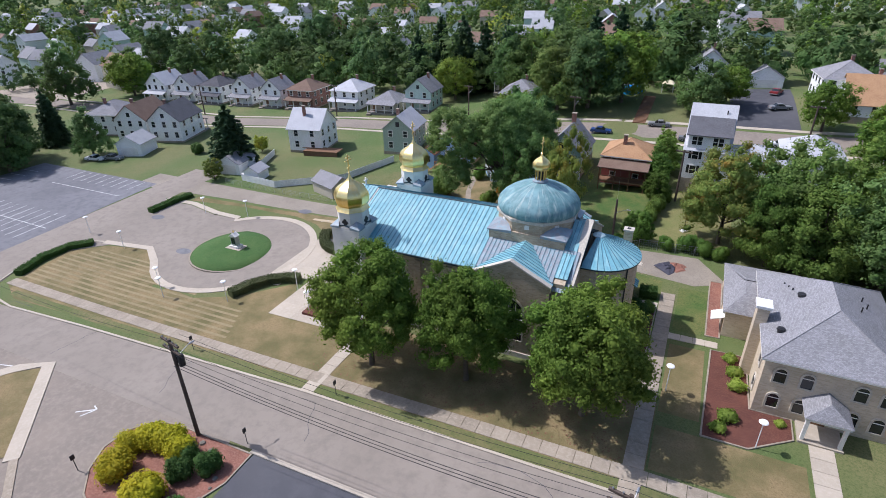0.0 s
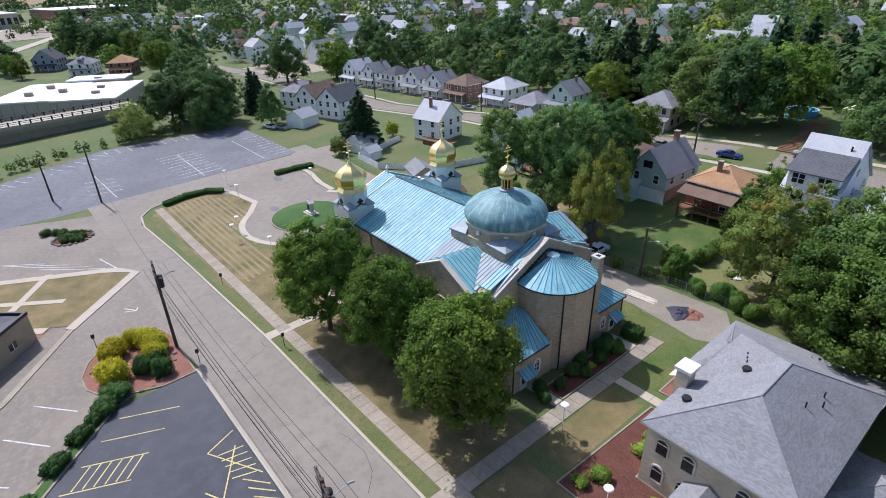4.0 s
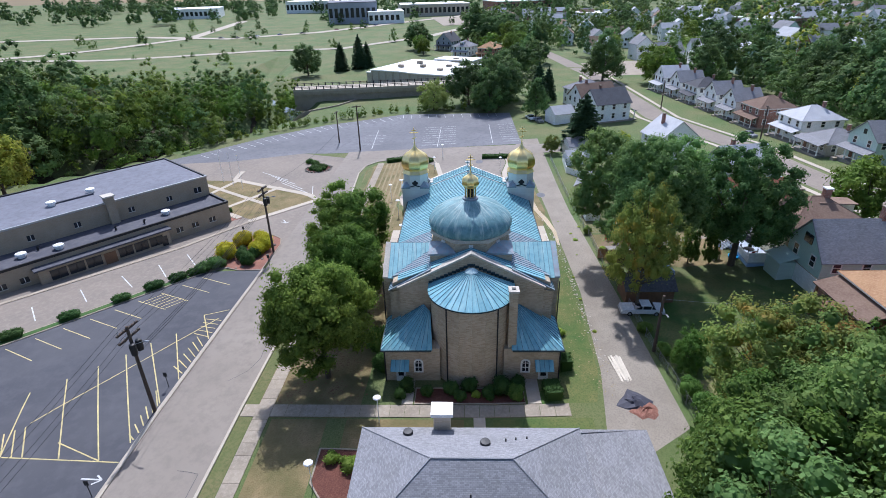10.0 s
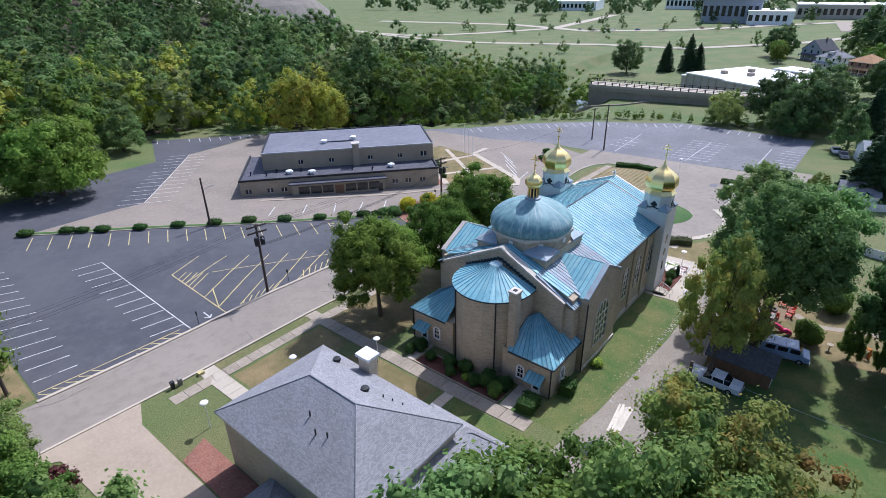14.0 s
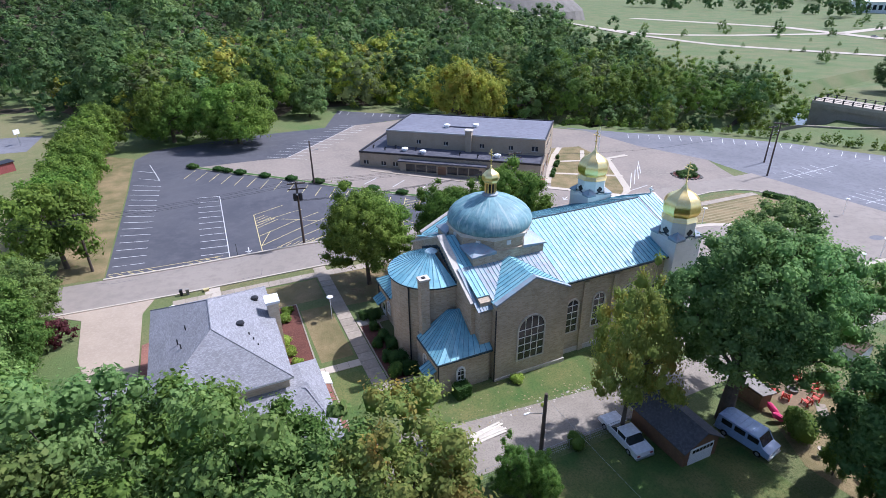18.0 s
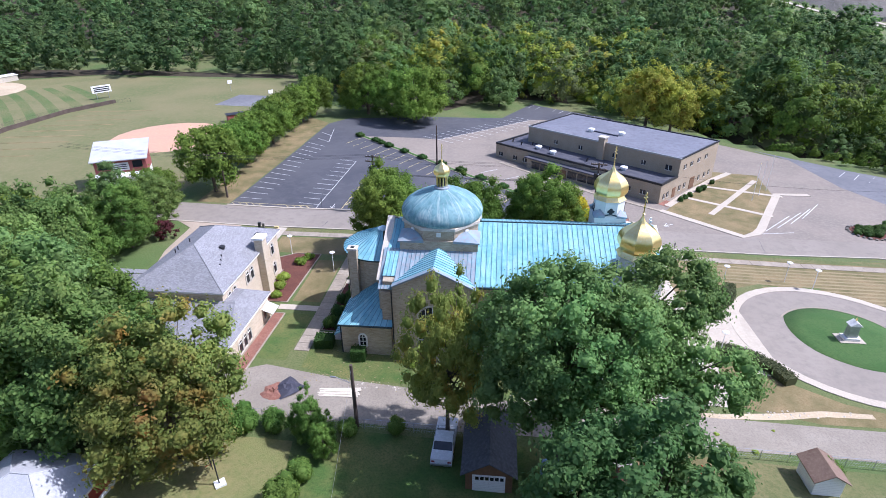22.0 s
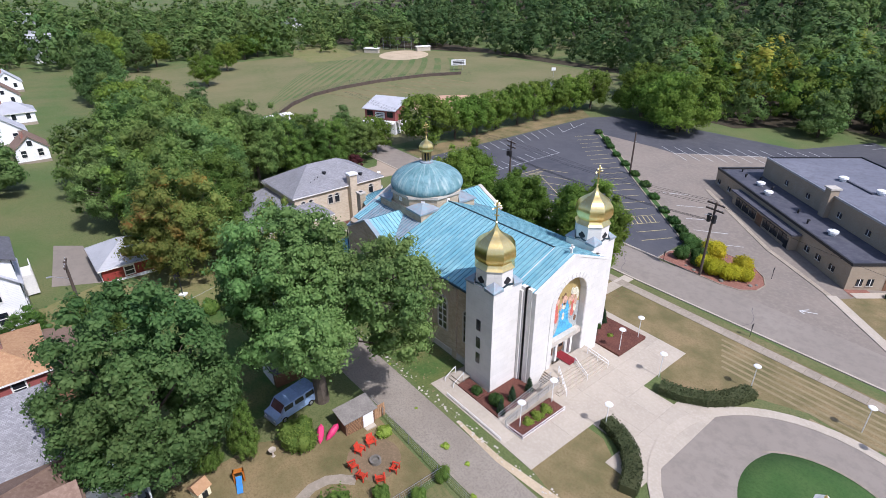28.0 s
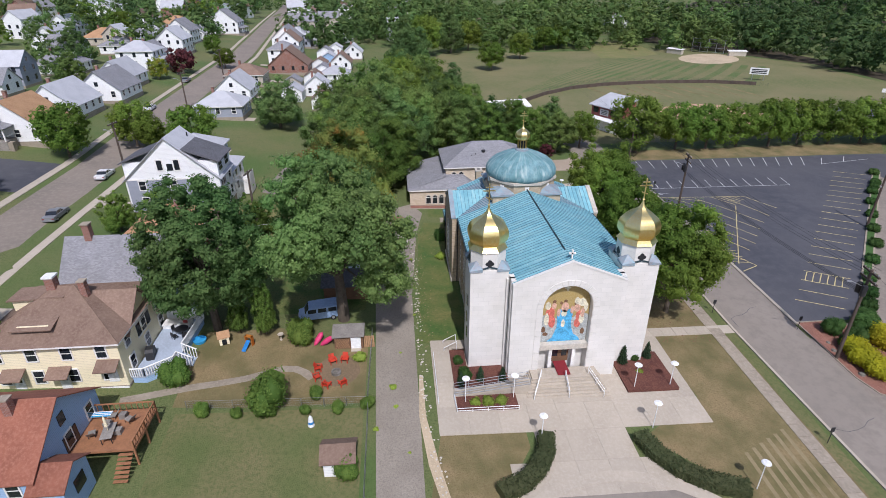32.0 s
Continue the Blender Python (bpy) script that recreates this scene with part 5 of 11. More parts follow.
        part("porch_rail", Geo().box(-hw + 1.2, -hd - pd + 0.1, base_h + 0.8, hw, -hd - pd + 0.18, base_h + 0.92), "white_trim", h)
        part("step", Geo().box(-hw + 0.1, -hd - pd - 0.9, -1.5, -hw + 1.3, -hd - pd, base_h - 0.2), "concrete_old", h)
    if chimney:
        c = part("chimney", Geo().box(0.5, hd * 0.3, H, 1.15, hd * 0.3 + 0.65, H + rise + 0.9), "rust_brick", h)
        part("cap", Geo().box(0.42, hd * 0.3 - 0.08, H + rise + 0.9, 1.23, hd * 0.3 + 0.73, H + rise + 1.02), "concrete_old", c)
    if dormer:
        dm = part("dormer", Geo().box(-1.1, -hd * 0.75, H, 1.1, 0, H + rise * 0.55 + 0.6), wall, h)
        part("dormer_roof", Geo().slab([(-1.4, -hd * 0.75 - 0.35, H + rise * 0.55 + 0.75), (1.4, -hd * 0.75 - 0.35, H + rise * 0.55 + 0.75), (1.4, 0.4, H + rise * 0.55 + 1.0), (-1.4, 0.4, H + rise * 0.55 + 1.0)], 0.12), roof, dm)
        for i in (-0.5, 0.5):
            part("dormer_window", Geo().box(i - 0.38, -hd * 0.75 - 0.05, H + rise * 0.3, i + 0.38, -hd * 0.75, H + rise * 0.3 + 0.85), "glass_dark", dm)
    return h


# beside the alley, south of the church
bung = house(-12.0, 108.0, 180, 8.5, 9.0, "siding_maroon", "shingle_tan", 2, "hip", True, True, "brown brick bungalow with orange-tan shingle roof", z=1.9)
part("back_porch_roof", Geo().slab([(-4.6, 7.6, 4.6), (4.6, 7.6, 4.6), (4.6, 4.5, 5.6), (-4.6, 4.5, 5.6)], 0.15), "shingle_brown", bung)
for i in range(4):
    part("back_porch_post", Geo().box(-4.2 + 2.75 * i, 7.1, -1.5, -4.0 + 2.75 * i, 7.3, 4.6), "wood_brown", bung)
part("back_porch_floor", Geo().box(-4.3, 4.5, 1.8, 4.3, 7.4, 2.0), "wood_brown", bung)
part("back_porch_rail", Geo().box(-4.3, 7.2, 2.8, 4.3, 7.3, 2.95), "wood_brown", bung)
grn = house(-24.3, 109.4, 180, 7.8, 11.4, "siding_green", "shingle_grey", 1, "gable", False, False, "pale green gabled house with dark shingle roof", z=2.9, rise=4.1, base_h=1.7)
part("foundation_face", Geo().box(-3.98, 5.75, -2.0, 3.98, 5.8, 1.6), "lamp_white", grn, "white painted foundation")
for x in (-0.5, 0.5):
    part("attic_window", Geo().box(x - 0.4, 5.7, 5.2, x + 0.4, 5.77, 6.5), "glass_dark", grn)
part("lean_to", Geo().box(0.9, 5.8, -2.0, 4.4, 8.0, 1.6), "siding_green", grn)
part("lean_to_roof", Geo().slab([(0.6, 8.3, 1.6), (4.7, 8.3, 1.6), (4.7, 5.7, 2.6), (0.6, 5.7, 2.6)], 0.1), "siding_green", grn, "mint green metal sheet")
ch_ = part("chimney", Geo().box(-0.3, -3.6, 7.0, 0.5, -2.8, 10.2), "rust_brick", grn)
part("cap", Geo().box(-0.4, -3.7, 10.2, 0.6, -2.7, 10.35), "concrete_old", ch_)
tall = house(1.5, 110.7, -90, 14.4, 7.0, "siding_white", "shingle_light", 2, "gable", False, False, "tall white house with blue-grey lower storeys and dormers", z=4.2, rise=6.5, base_h=1.2)
part("lower_wall", Geo().box(-7.05, -3.55, 1.2, 4.2, -3.5, 6.5), "siding_grey", tall, "blue-grey clapboard on the lower storeys")
part("band_board", Geo().box(-7.1, -3.6, 6.5, 4.3, -3.5, 6.7), "white_trim", tall)
for sx, rf in ((-1, "shingle_dark"), (1, "shingle_dark")):
    dm = part("shed_dormer", Geo().box(min(sx * 3.2, sx * 7.19), -3.3, 6.4, max(sx * 3.2, sx * 7.19), 3.3, 9.4), "siding_white", tall)
    part("dormer_roof", Geo().slab([(sx * 7.7, -3.7, 9.3), (sx * 7.7, 3.7, 9.3), (sx * 2.2, 3.7, 11.4), (sx * 2.2, -3.7, 11.4)], 0.15), rf, dm)
    for wy in (-2.3, -1.4, 1.1, 2.0):
        wn = part("dormer_window", Geo().box(min(sx * 7.19, sx * 7.25), wy - 0.36, 7.5, max(sx * 7.19, sx * 7.25), wy + 0.36, 8.9), "glass_dark", dm)
        part("sash_bar", Geo().box(min(sx * 7.2, sx * 7.28), wy - 0.36, 8.16, max(sx * 7.2, sx * 7.28), wy + 0.36, 8.24), "white_trim", wn)
    for zz in (2.2, 4.9):
        for wy in (-2.4, -1.1, 1.6):
            part("window", Geo().box(min(sx * 7.2, sx * 7.26), wy - 0.42, zz, max(sx * 7.2, sx * 7.26), wy + 0.42, zz + 1.5), "glass_dark", tall)
for x in (-1.5, 1.1):
    aw = part("attic_window", Geo().box(x - 0.4, -3.57, 8.1, x + 0.4, -3.5, 9.7), "glass_dark", tall)
    part("frame", Geo().box(x - 0.55, -3.59, 7.95, x + 0.55, -3.5, 8.1).box(x - 0.55, -3.59, 9.7, x + 0.55, -3.5, 9.85).box(x - 0.55, -3.59, 8.1, x - 0.4, -3.5, 9.7).box(x + 0.4, -3.59, 8.1, x + 0.55, -3.5, 9.7), "white_trim", aw)
part("rear_wing", Geo().box(-2.5, 3.5, -2, 6.6, 12.5, 4.9), "siding_white", tall)
hip_roof(tall, -2.5, 3.5, 6.6, 12.5, 5.0, 2.2, 0.5, "shingle_light", "wing_roof")
for wy in (5.2, 7.6, 10.4):
    for zz in (0.8, 3.0):
        part("window", Geo().box(6.6, wy - 0.5, zz, 6.66, wy + 0.5, zz + 1.3), "glass_dark", tall)
part("back_stairs", Geo().box(6.6, 9.0, -1, 8.4, 12.2, 1.8).box(6.6, 9.0, 1.8, 6.72, 12.2, 2.8).box(8.28, 9.0, 1.8, 8.4, 12.2, 2.8), "white_trim", tall)
part("downpipe", Geo().tube((-7.3, -3.4, 0), (-7.3, -3.4, 6.4), 0.07), "lamp_white", tall)
part("roof_vent", Geo().tube((1.5, 2.2, 10.0), (1.5, 2.2, 12.6), 0.12), "dark_metal", tall)
house(18.5, 113.5, -90, 9, 9, "siding_white", "shingle_light", 2, "hip", True, False, "white frame house with light grey hip roof", z=3.4, base_h=1.2)
yel = house(-34.8, 110.4, 180, 11.5, 13.3, "siding_cream", "shingle_brown", 2, "hip", False, True, "pale yellow house with brown hip roof and dormer", z=1.2, dormer=True)
part("foundation_face", Geo().box(5.8, -6.6, -2.0, 5.86, 6.6, 0.42), "lamp_white", yel, "white painted foundation")
for y, zz in ((-3.8, 0.55), (0.6, 0.55), (5.4, 1.1)):        # side doors under small brown canopies
    dr = part("door", Geo().box(5.75, y - 0.5, zz, 5.83, y + 0.5, zz + 2.1), "lamp_white", yel)
    part("glazing", Geo().box(5.83, y - 0.3, zz + 1.1, 5.86, y + 0.3, zz + 1.9), "glass_dark", dr)
    part("canopy", Geo().slab([(7.1, y - 1.1, zz + 2.2), (7.1, y + 1.1, zz + 2.2), (5.75, y + 1.1, zz + 2.8), (5.75, y - 1.1, zz + 2.8)], 0.1), "shingle_brown", yel)
for y in (-5.3, -1.7, 3.3):
    part("basement_window", Geo().box(5.86, y - 0.45, -0.35, 5.9, y + 0.45, 0.1), "glass_dark", yel)
sdm = part("side_dormer", Geo().box(2.2, -2.9, 6.0, 4.6, 0.1, 7.5), "siding_cream", yel)
part("dormer_roof", Geo().slab([(5.1, -3.4, 7.35), (5.1, 0.6, 7.35), (1.2, 0.6, 8.2), (1.2, -3.4, 8.2)], 0.12), "shingle_brown", sdm)
for y in (-2.15, -1.4, -0.65):
    part("dormer_window", Geo().box(4.6, y - 0.3, 6.7, 4.66, y + 0.3, 7.2), "glass_dark", sdm)
ch_ = part("chimney", Geo().box(-0.4, -1.6, 7.6, 0.5, -0.7, 10.6), "rust_brick", yel)
part("cap", Geo().box(-0.5, -1.7, 10.6, 0.6, -0.6, 10.8), "lamp_white", ch_)
gab = part("rear_gable", Geo().extrude([(-3.4, 5.6), (3.4, 5.6), (0, 8.6)], 1, 2.0, 6.66), "siding_cream", yel)
for a in (-3.9, 3.9):
    part("gable_roof", Geo().slab([(a, 2.0, 5.35), (a, 7.1, 5.35), (0, 7.1, 8.75), (0, 2.0, 8.75)], 0.14), "shingle_brown", gab)
for x in (-1.2, 0.0, 1.2):
    wn = part("window", Geo().box(x - 0.4, 6.65, 3.6, x + 0.4, 6.72, 5.1), "glass_dark", yel)
    part("frame", Geo().box(x - 0.5, 6.65, 3.48, x + 0.5, 6.74, 3.6).box(x - 0.5, 6.65, 5.1, x + 0.5, 6.74, 5.22), "white_trim", wn)
blu = house(-49.8, 109.2, 180, 10.4, 9.4, "siding_blue", "shingle_rust", 1, "gable", False, True, "light blue house with rust-brown roof and lean-to", z=0.6, base_h=1.5, rise=3.5)
lean = part("lean_to", Geo().extrude([(2.3, -1.5), (5.9, -1.5), (5.9, 3.5), (4.1, 4.6), (2.3, 3.5)], 1, 4.6, 7.2), "siding_blue", blu)
for a, b in ((5.9, 4.1), (2.3, 4.1)):
    part("lean_to_roof", Geo().slab([(a + (0.3 if a > b else -0.3), 4.5, 3.42), (a + (0.3 if a > b else -0.3), 7.5, 3.42), (b, 7.5, 4.75), (b, 4.5, 4.75)], 0.1), "shingle_rust", lean)
part("lean_to_door", Geo().box(5.9, 5.4, 0.6, 5.96, 6.4, 2.7), "lamp_white", lean)
part("lean_to_window", Geo().box(3.2, 7.2, 1.6, 4.6, 7.26, 2.9), "glass_dark", lean)
part("patio_door", Geo().box(-1.2, 4.7, 1.6, 0.8, 4.78, 3.8), "glass_dark", blu)
house(-66.0, 114.0, 190, 7.5, 10, "siding_sage", "shingle_light", 2, "gable", True, True)
house(-89.5, 108.0, 192, 8.5, 10, "siding_white", "shingle_light", 2, "side", False, True, "white two-storey house with brown wooden deck")
house(-133.0, 103.0, 200, 9, 12, "siding_white", "shingle_dark", 2, "gable", True, True)
house(-143.5, 101.0, 200, 9, 13, "siding_white", "shingle_brown", 2, "gable", True, True)
house(-156.0, 101.5, 200, 10, 12, "siding_white", "shingle_grey", 2, "hip", True, True)
# across the street
for i, (hx, hy, w, wl, rf, kd, st) in enumerate((( -80.5, 152.5, 8.5, "siding_green", "shingle_grey", "gable", 2), (-91.0, 149.0, 9, "siding_tan", "shingle_grey", "hip", 1), (-106.5, 151.5, 10, "siding_white", "shingle_light", "hip", 2),
                                          (-122.5, 148.5, 9.5, "rust_brick", "shingle_brown", "hip", 2), (-133.5, 146.0, 7.5, "siding_white", "shingle_grey", "gable", 2), (-146.0, 145.5, 8, "siding_white", "shingle_grey", "gable", 2),
                                          (-159.0, 144.5, 9, "siding_white", "shingle_dark", "hip", 2), (-170.5, 142.5, 8, "siding_white", "shingle_grey", "gable", 2), (-182.0, 141.0, 9, "siding_white", "shingle_light", "gable", 2),
                                          (-47.0, 147.0, 9.5, "siding_tan", "shingle_grey", "hip", 2), (-59.0, 176.0, 9.5, "siding_tan", "shingle_grey", "hip", 2), (-1.5, 172.0, 9.5, "siding_white", "shingle_grey", "gable", 2), (28.5, 160.0, 11, "siding_white", "shingle_grey", "hip", 2),
                                          (-12.0, 199.0, 9, "siding_green", "shingle_grey", "gable", 1))):
    house(hx, hy, 5, w, w * 1.15, wl, rf, st, kd, i not in (13, 14), True, detail=2 if i < 6 else 1)
house(-352, 49, 60, 12, 13, "siding_grey", "shingle_dark", 2, "gable", True, True, "blue-grey gabled house beyond the white-roofed building", detail=1)
house(-316, 60, 60, 11, 12, "siding_white", "shingle_grey", 2, "hip", True, True, "white hip-roofed house beyond the white-roofed building", detail=1, dormer=True)
house(-301, 75, 60, 11, 12, "rust_brick", "shingle_tan", 2, "hip", True, False, "red brick hip-roofed house beyond the white-roofed building", detail=1)
# along the street to the east
EAST_A = ((52, 154, 11, "siding_white", "shingle_light", "gable", 1), (33, 152.5, 11, "siding_white", "shingle_tan", "side", 1), (71, 152, 11, "siding_white", "shingle_grey", "gable", 1), (62.5, 120.5, 10, "siding_grey", "shingle_light", "hip", 1),
          (88, 156, 10, "siding_white", "shingle_light", "gable", 1), (116, 161, 10, "siding_white", "shingle_light", "hip", 2), (152, 162, 10, "siding_white", "shingle_light", "gable", 2), (104, 181, 11, "siding_white", "shingle_grey", "hip", 1), (132, 164, 9, "siding_white", "shingle_grey", "gable", 1),
          (106, 124, 10, "siding_tan", "shingle_brown", "hip", 1), (132, 114, 12, "rust_brick", "shingle_brown", "side", 1), (160, 122, 9, "siding_white", "shingle_light", "gable", 1))
EAST_D = ((84, 122, 10, "siding_white", "shingle_light", "gable", 1), (148, 119, 9, "siding_white", "shingle_grey", "hip", 2), (175, 121, 10, "siding_white", "shingle_brown", "gable", 2), (203, 121, 10, "siding_grey", "shingle_light", "hip", 2))
EAST_B = ((189, 124, 12, "siding_white", "shingle_grey", "gable", 2), (176, 199, 12, "siding_tan", "shingle_tan", "hip", 1), (190, 221, 11, "siding_white", "shingle_light", "gable", 2), (214, 181, 12, "siding_white", "shingle_tan", "hip", 2), (186, 170, 11, "siding_white", "shingle_grey", "gable", 2), (232, 163, 13, "siding_white", "shingle_grey", "side", 2),
          (94, 99.5, 7, "siding_white", "shingle_light", "side", 1), (77, 96, 6, "siding_white", "shingle_brown", "gable", 1), (118, 96, 8, "siding_white", "shingle_light", "hip", 1), (146, 96, 8, "siding_white", "shingle_brown", "gable", 1), (176, 93, 8, "siding_white", "shingle_light", "gable", 1), (232, 101, 9, "siding_white", "shingle_light", "gable", 1),
          (330, 13, 11, "siding_white", "shingle_brown", "hip", 1))
EAST_C = ((321, -85, 11, "siding_white", "shingle_grey", "hip", 2), (216, 126, 10, "siding_white", "shingle_grey", "hip", 2), (262, 176, 11, "siding_white", "shingle_light", "gable", 2), (281, 235, 11, "siding_white", "shingle_light", "gable", 2), (284, 216, 11, "siding_white", "shingle_grey", "hip", 1), (245, 210, 11, "siding_white", "shingle_brown", "gable", 2),
          (140, 200, 11, "siding_white", "shingle_light", "gable", 2), (150, 182, 10, "siding_white", "shingle_grey", "hip", 1), (250, 128, 10, "siding_white", "shingle_light", "gable", 2), (305, 132, 11, "siding_white", "shingle_grey", "hip", 2), (222, 238, 11, "siding_tan", "shingle_brown", "hip", 1), (318, 262, 11, "siding_white", "shingle_light", "gable", 2))
for hx, hy, w, wl, rf, kd, st in EAST_A + EAST_B + EAST_C + EAST_D:
    house(hx, hy, 90 if kd == "gable" else 0, w, w * 1.2, wl, rf, st, kd, st == 2, True, detail=2 if hx < 110 else 1)
random.seed(9)
built = [(h[0], h[1]) for h in EAST_A + EAST_B + EAST_C + EAST_D]
for row in (155, 178):
    for k in range(13):
        hx = 42 + 13.5 * k + random.uniform(-1.5, 1.5)
        hy = row + 0.08 * (hx - 20) + random.uniform(-1.5, 1.5)
        if all(math.hypot(hx - a, hy - b) > 12.5 for a, b in built):
            built.append((hx, hy))
            house(hx, hy, random.choice((0, 90)), 8.4, 10.0, random.choice(("siding_white", "siding_white", "siding_white", "siding_grey", "siding_tan")), random.choice(("shingle_light", "shingle_grey", "shingle_grey", "shingle_brown")), random.choice((1, 2)), random.choice(("gable", "hip")), False, False, detail=1)

# ---- trees ----
RNG = np.random.default_rng(7)
ICO = []


def ico_unit(sub=1):
    if not ICO:
        bm = bmesh.new()
        bmesh.ops.create_icosphere(bm, subdivisions=1, radius=1)
        bm.verts.index_update()
        ICO.append((np.array([v.co[:] for v in bm.verts]), np.array([[v.index for v in f.verts] for f in bm.faces])))
        bm.free()
    return ICO[0]


def leaf_quads(blobs, n, size, up=0.25, shell=0.28, flat=0.0):
    """n small leaf clumps (each a bent four-sided leaf) on the shells of the blobs (x, y, z, r, squash)."""
    b = np.array(blobs, float)
    w = b[:, 3] ** 2
    k = RNG.choice(len(b), n, p=w / w.sum())
    d = RNG.normal(size=(n, 3))
    d[:, 2] += up
    d /= np.linalg.norm(d, axis=1, keepdims=True)
    rad = 1 - shell * RNG.random(n) ** 1.6
    rad *= 1 + 0.13 * RNG.normal(size=n).clip(-1, 1.6)
    c = b[k, :3] + d * (b[k, 3] * rad)[:, None] * np.stack([np.ones(n), np.ones(n), b[k, 4]], 1)
    nor = d + RNG.normal(size=(n, 3)) * 0.55
    nor[:, 2] += 0.25
    nor /= np.linalg.norm(nor, axis=1, keepdims=True)
    t = np.cross(nor, RNG.normal(size=(n, 3)))
    t /= np.linalg.norm(t, axis=1, keepdims=True)
    s = np.cross(nor, t)
    L = size * RNG.uniform(0.55, 1.35, n)[:, None]
    W = L * RNG.uniform(0.45, 0.8, n)[:, None]
    v = np.stack([c - t * L * 0.6, c + s * W * 0.6 - nor * L * 0.12, c + t * L * 0.6, c - s * W * 0.6 - nor * L * 0.12], 1).reshape(-1, 3)
    return v


def np_mesh(name, v, quads_n, tri_v=None, tri_f=None, material=None, per=4):
    me = bpy.data.meshes.new(name)
    nq = quads_n
    f = np.arange(nq * per, dtype=np.int32)
    verts, loops = v, f
    starts, totals = np.arange(nq, dtype=np.int32) * per, np.full(nq, per, np.int32)
    if tri_v is not None and len(tri_v):
        loops = np.concatenate([f, (tri_f + len(v)).ravel().astype(np.int32)])
        starts = np.concatenate([starts, nq * per + np.arange(len(tri_f), dtype=np.int32) * 3])
        verts = np.concatenate([v, tri_v])
    me.vertices.add(len(verts))
    me.vertices.foreach_set("co", verts.astype(np.float32).ravel())
    me.loops.add(len(loops))
    me.loops.foreach_set("vertex_index", loops.astype(np.int32))
    me.polygons.add(len(starts))
    me.polygons.foreach_set("loop_start", starts.astype(np.int32))
    me.update(calc_edges=True)
    me.validate()
    if material:
        me.materials.append(MATS[material])
    return me


def cores(blobs, k=0.72):
    iv, jf = ico_unit()
    V, F = [], []
    for i, (x, y, z, r, q) in enumerate(blobs):
        w = iv * (1 + 0.12 * RNG.normal(size=(len(iv), 1))) * r * k
        w = w * [1, 1, q] + [x, y, z]
        V.append(w)
        F.append(jf + i * len(iv))
    return np.concatenate(V), np.concatenate(F)


def crown_clumps(R, H, z0, n, kind="round", irr=0.16, clump=0.2):
    """Centres and radii of the leafy twig clumps of an uneven crown of half-width R that reaches from z0 to z0 + H."""
    mid, up = {"round": (0.45, 1.0), "dome": (0.30, 1.0), "tall": (0.36, 1.0), "spread": (0.42, 1.0)}[kind]
    i = np.arange(n) + 0.5
    dz = 1 - 1.78 * i / n
    a = 2.39996 * i + RNG.normal(size=n) * 0.25
    h = np.sqrt(np.clip(1 - dz * dz, 0.02, 1))
    ph = RNG.uniform(0, 6.28, 4)
    lump = 1 + irr * (np.sin(2 * a + ph[0] + 2 * dz) + np.sin(3 * a + ph[1] - 3 * dz) + 0.8 * np.sin(5 * a + ph[2] + 6 * dz)) / 1.6
    f = np.where(RNG.random(n) < 0.72, RNG.uniform(0.82, 1.04, n), RNG.uniform(0.35, 0.8, n)) * lump
    wide = h * (1 - 0.36 * dz) if kind == "tall" else h ** 0.8 if kind == "dome" else h ** 0.9
    r = R * clump * RNG.uniform(0.7, 1.35, n)
    k = (R - r * 0.7) * f
    z = z0 + H * mid + np.where(dz > 0, H * (1 - mid) - r * 0.5, H * mid) * dz * f
    if kind == "spread":
        z = z - 0.10 * H * (h * f) ** 2 + RNG.normal(size=n) * 0.05 * H
    return np.stack([k * wide * np.cos(a), k * wide * np.sin(a), z, r], 1)


def bent_leaves(c, nor, size, per=4):
    n = len(c)
    nor = nor / np.linalg.norm(nor, axis=1, keepdims=True)
    t = np.cross(nor, RNG.normal(size=(n, 3)))
    t /= np.linalg.norm(t, axis=1, keepdims=True)
    s = np.cross(nor, t)
    L = size * RNG.uniform(0.55, 1.3, n)[:, None]
    W = L * RNG.uniform(0.5, 0.85, n)[:, None]
    if per == 3:
        return np.stack([c - t * L * 0.7, c + t * L * 0.35 + s * W * 0.65, c + t * L * 0.35 - s * W * 0.65], 1).reshape(-1, 3)
    return np.stack([c - t * L * 0.6, c + s * W * 0.6 - nor * L * 0.12, c + t * L * 0.6, c - s * W * 0.6 - nor * L * 0.12], 1).reshape(-1, 3)


OCTA = (np.array([(1, 0, 0), (-1, 0, 0), (0, 1, 0), (0, -1, 0), (0, 0, 1), (0, 0, -1)], float),
        np.array([(0, 2, 4), (2, 1, 4), (1, 3, 4), (3, 0, 4), (2, 0, 5), (1, 2, 5), (3, 1, 5), (0, 3, 5)]))


def hearts(cl, k=0.66, fine=True):
    """The twiggy hearts of the clumps, rough lumps that the leaves cover."""
    iv, jf = ico_unit() if fine else OCTA
    V, F = [], []
    for i, (x, y, z, r) in enumerate(cl):
        V.append(iv * (1 + 0.22 * RNG.normal(size=(len(iv), 1)).clip(-1.5, 1.5)) * r * k * [1, 1, 0.8] + [x, y, z])
        F.append(jf + i * len(iv))
    return np.concatenate(V), np.concatenate(F)


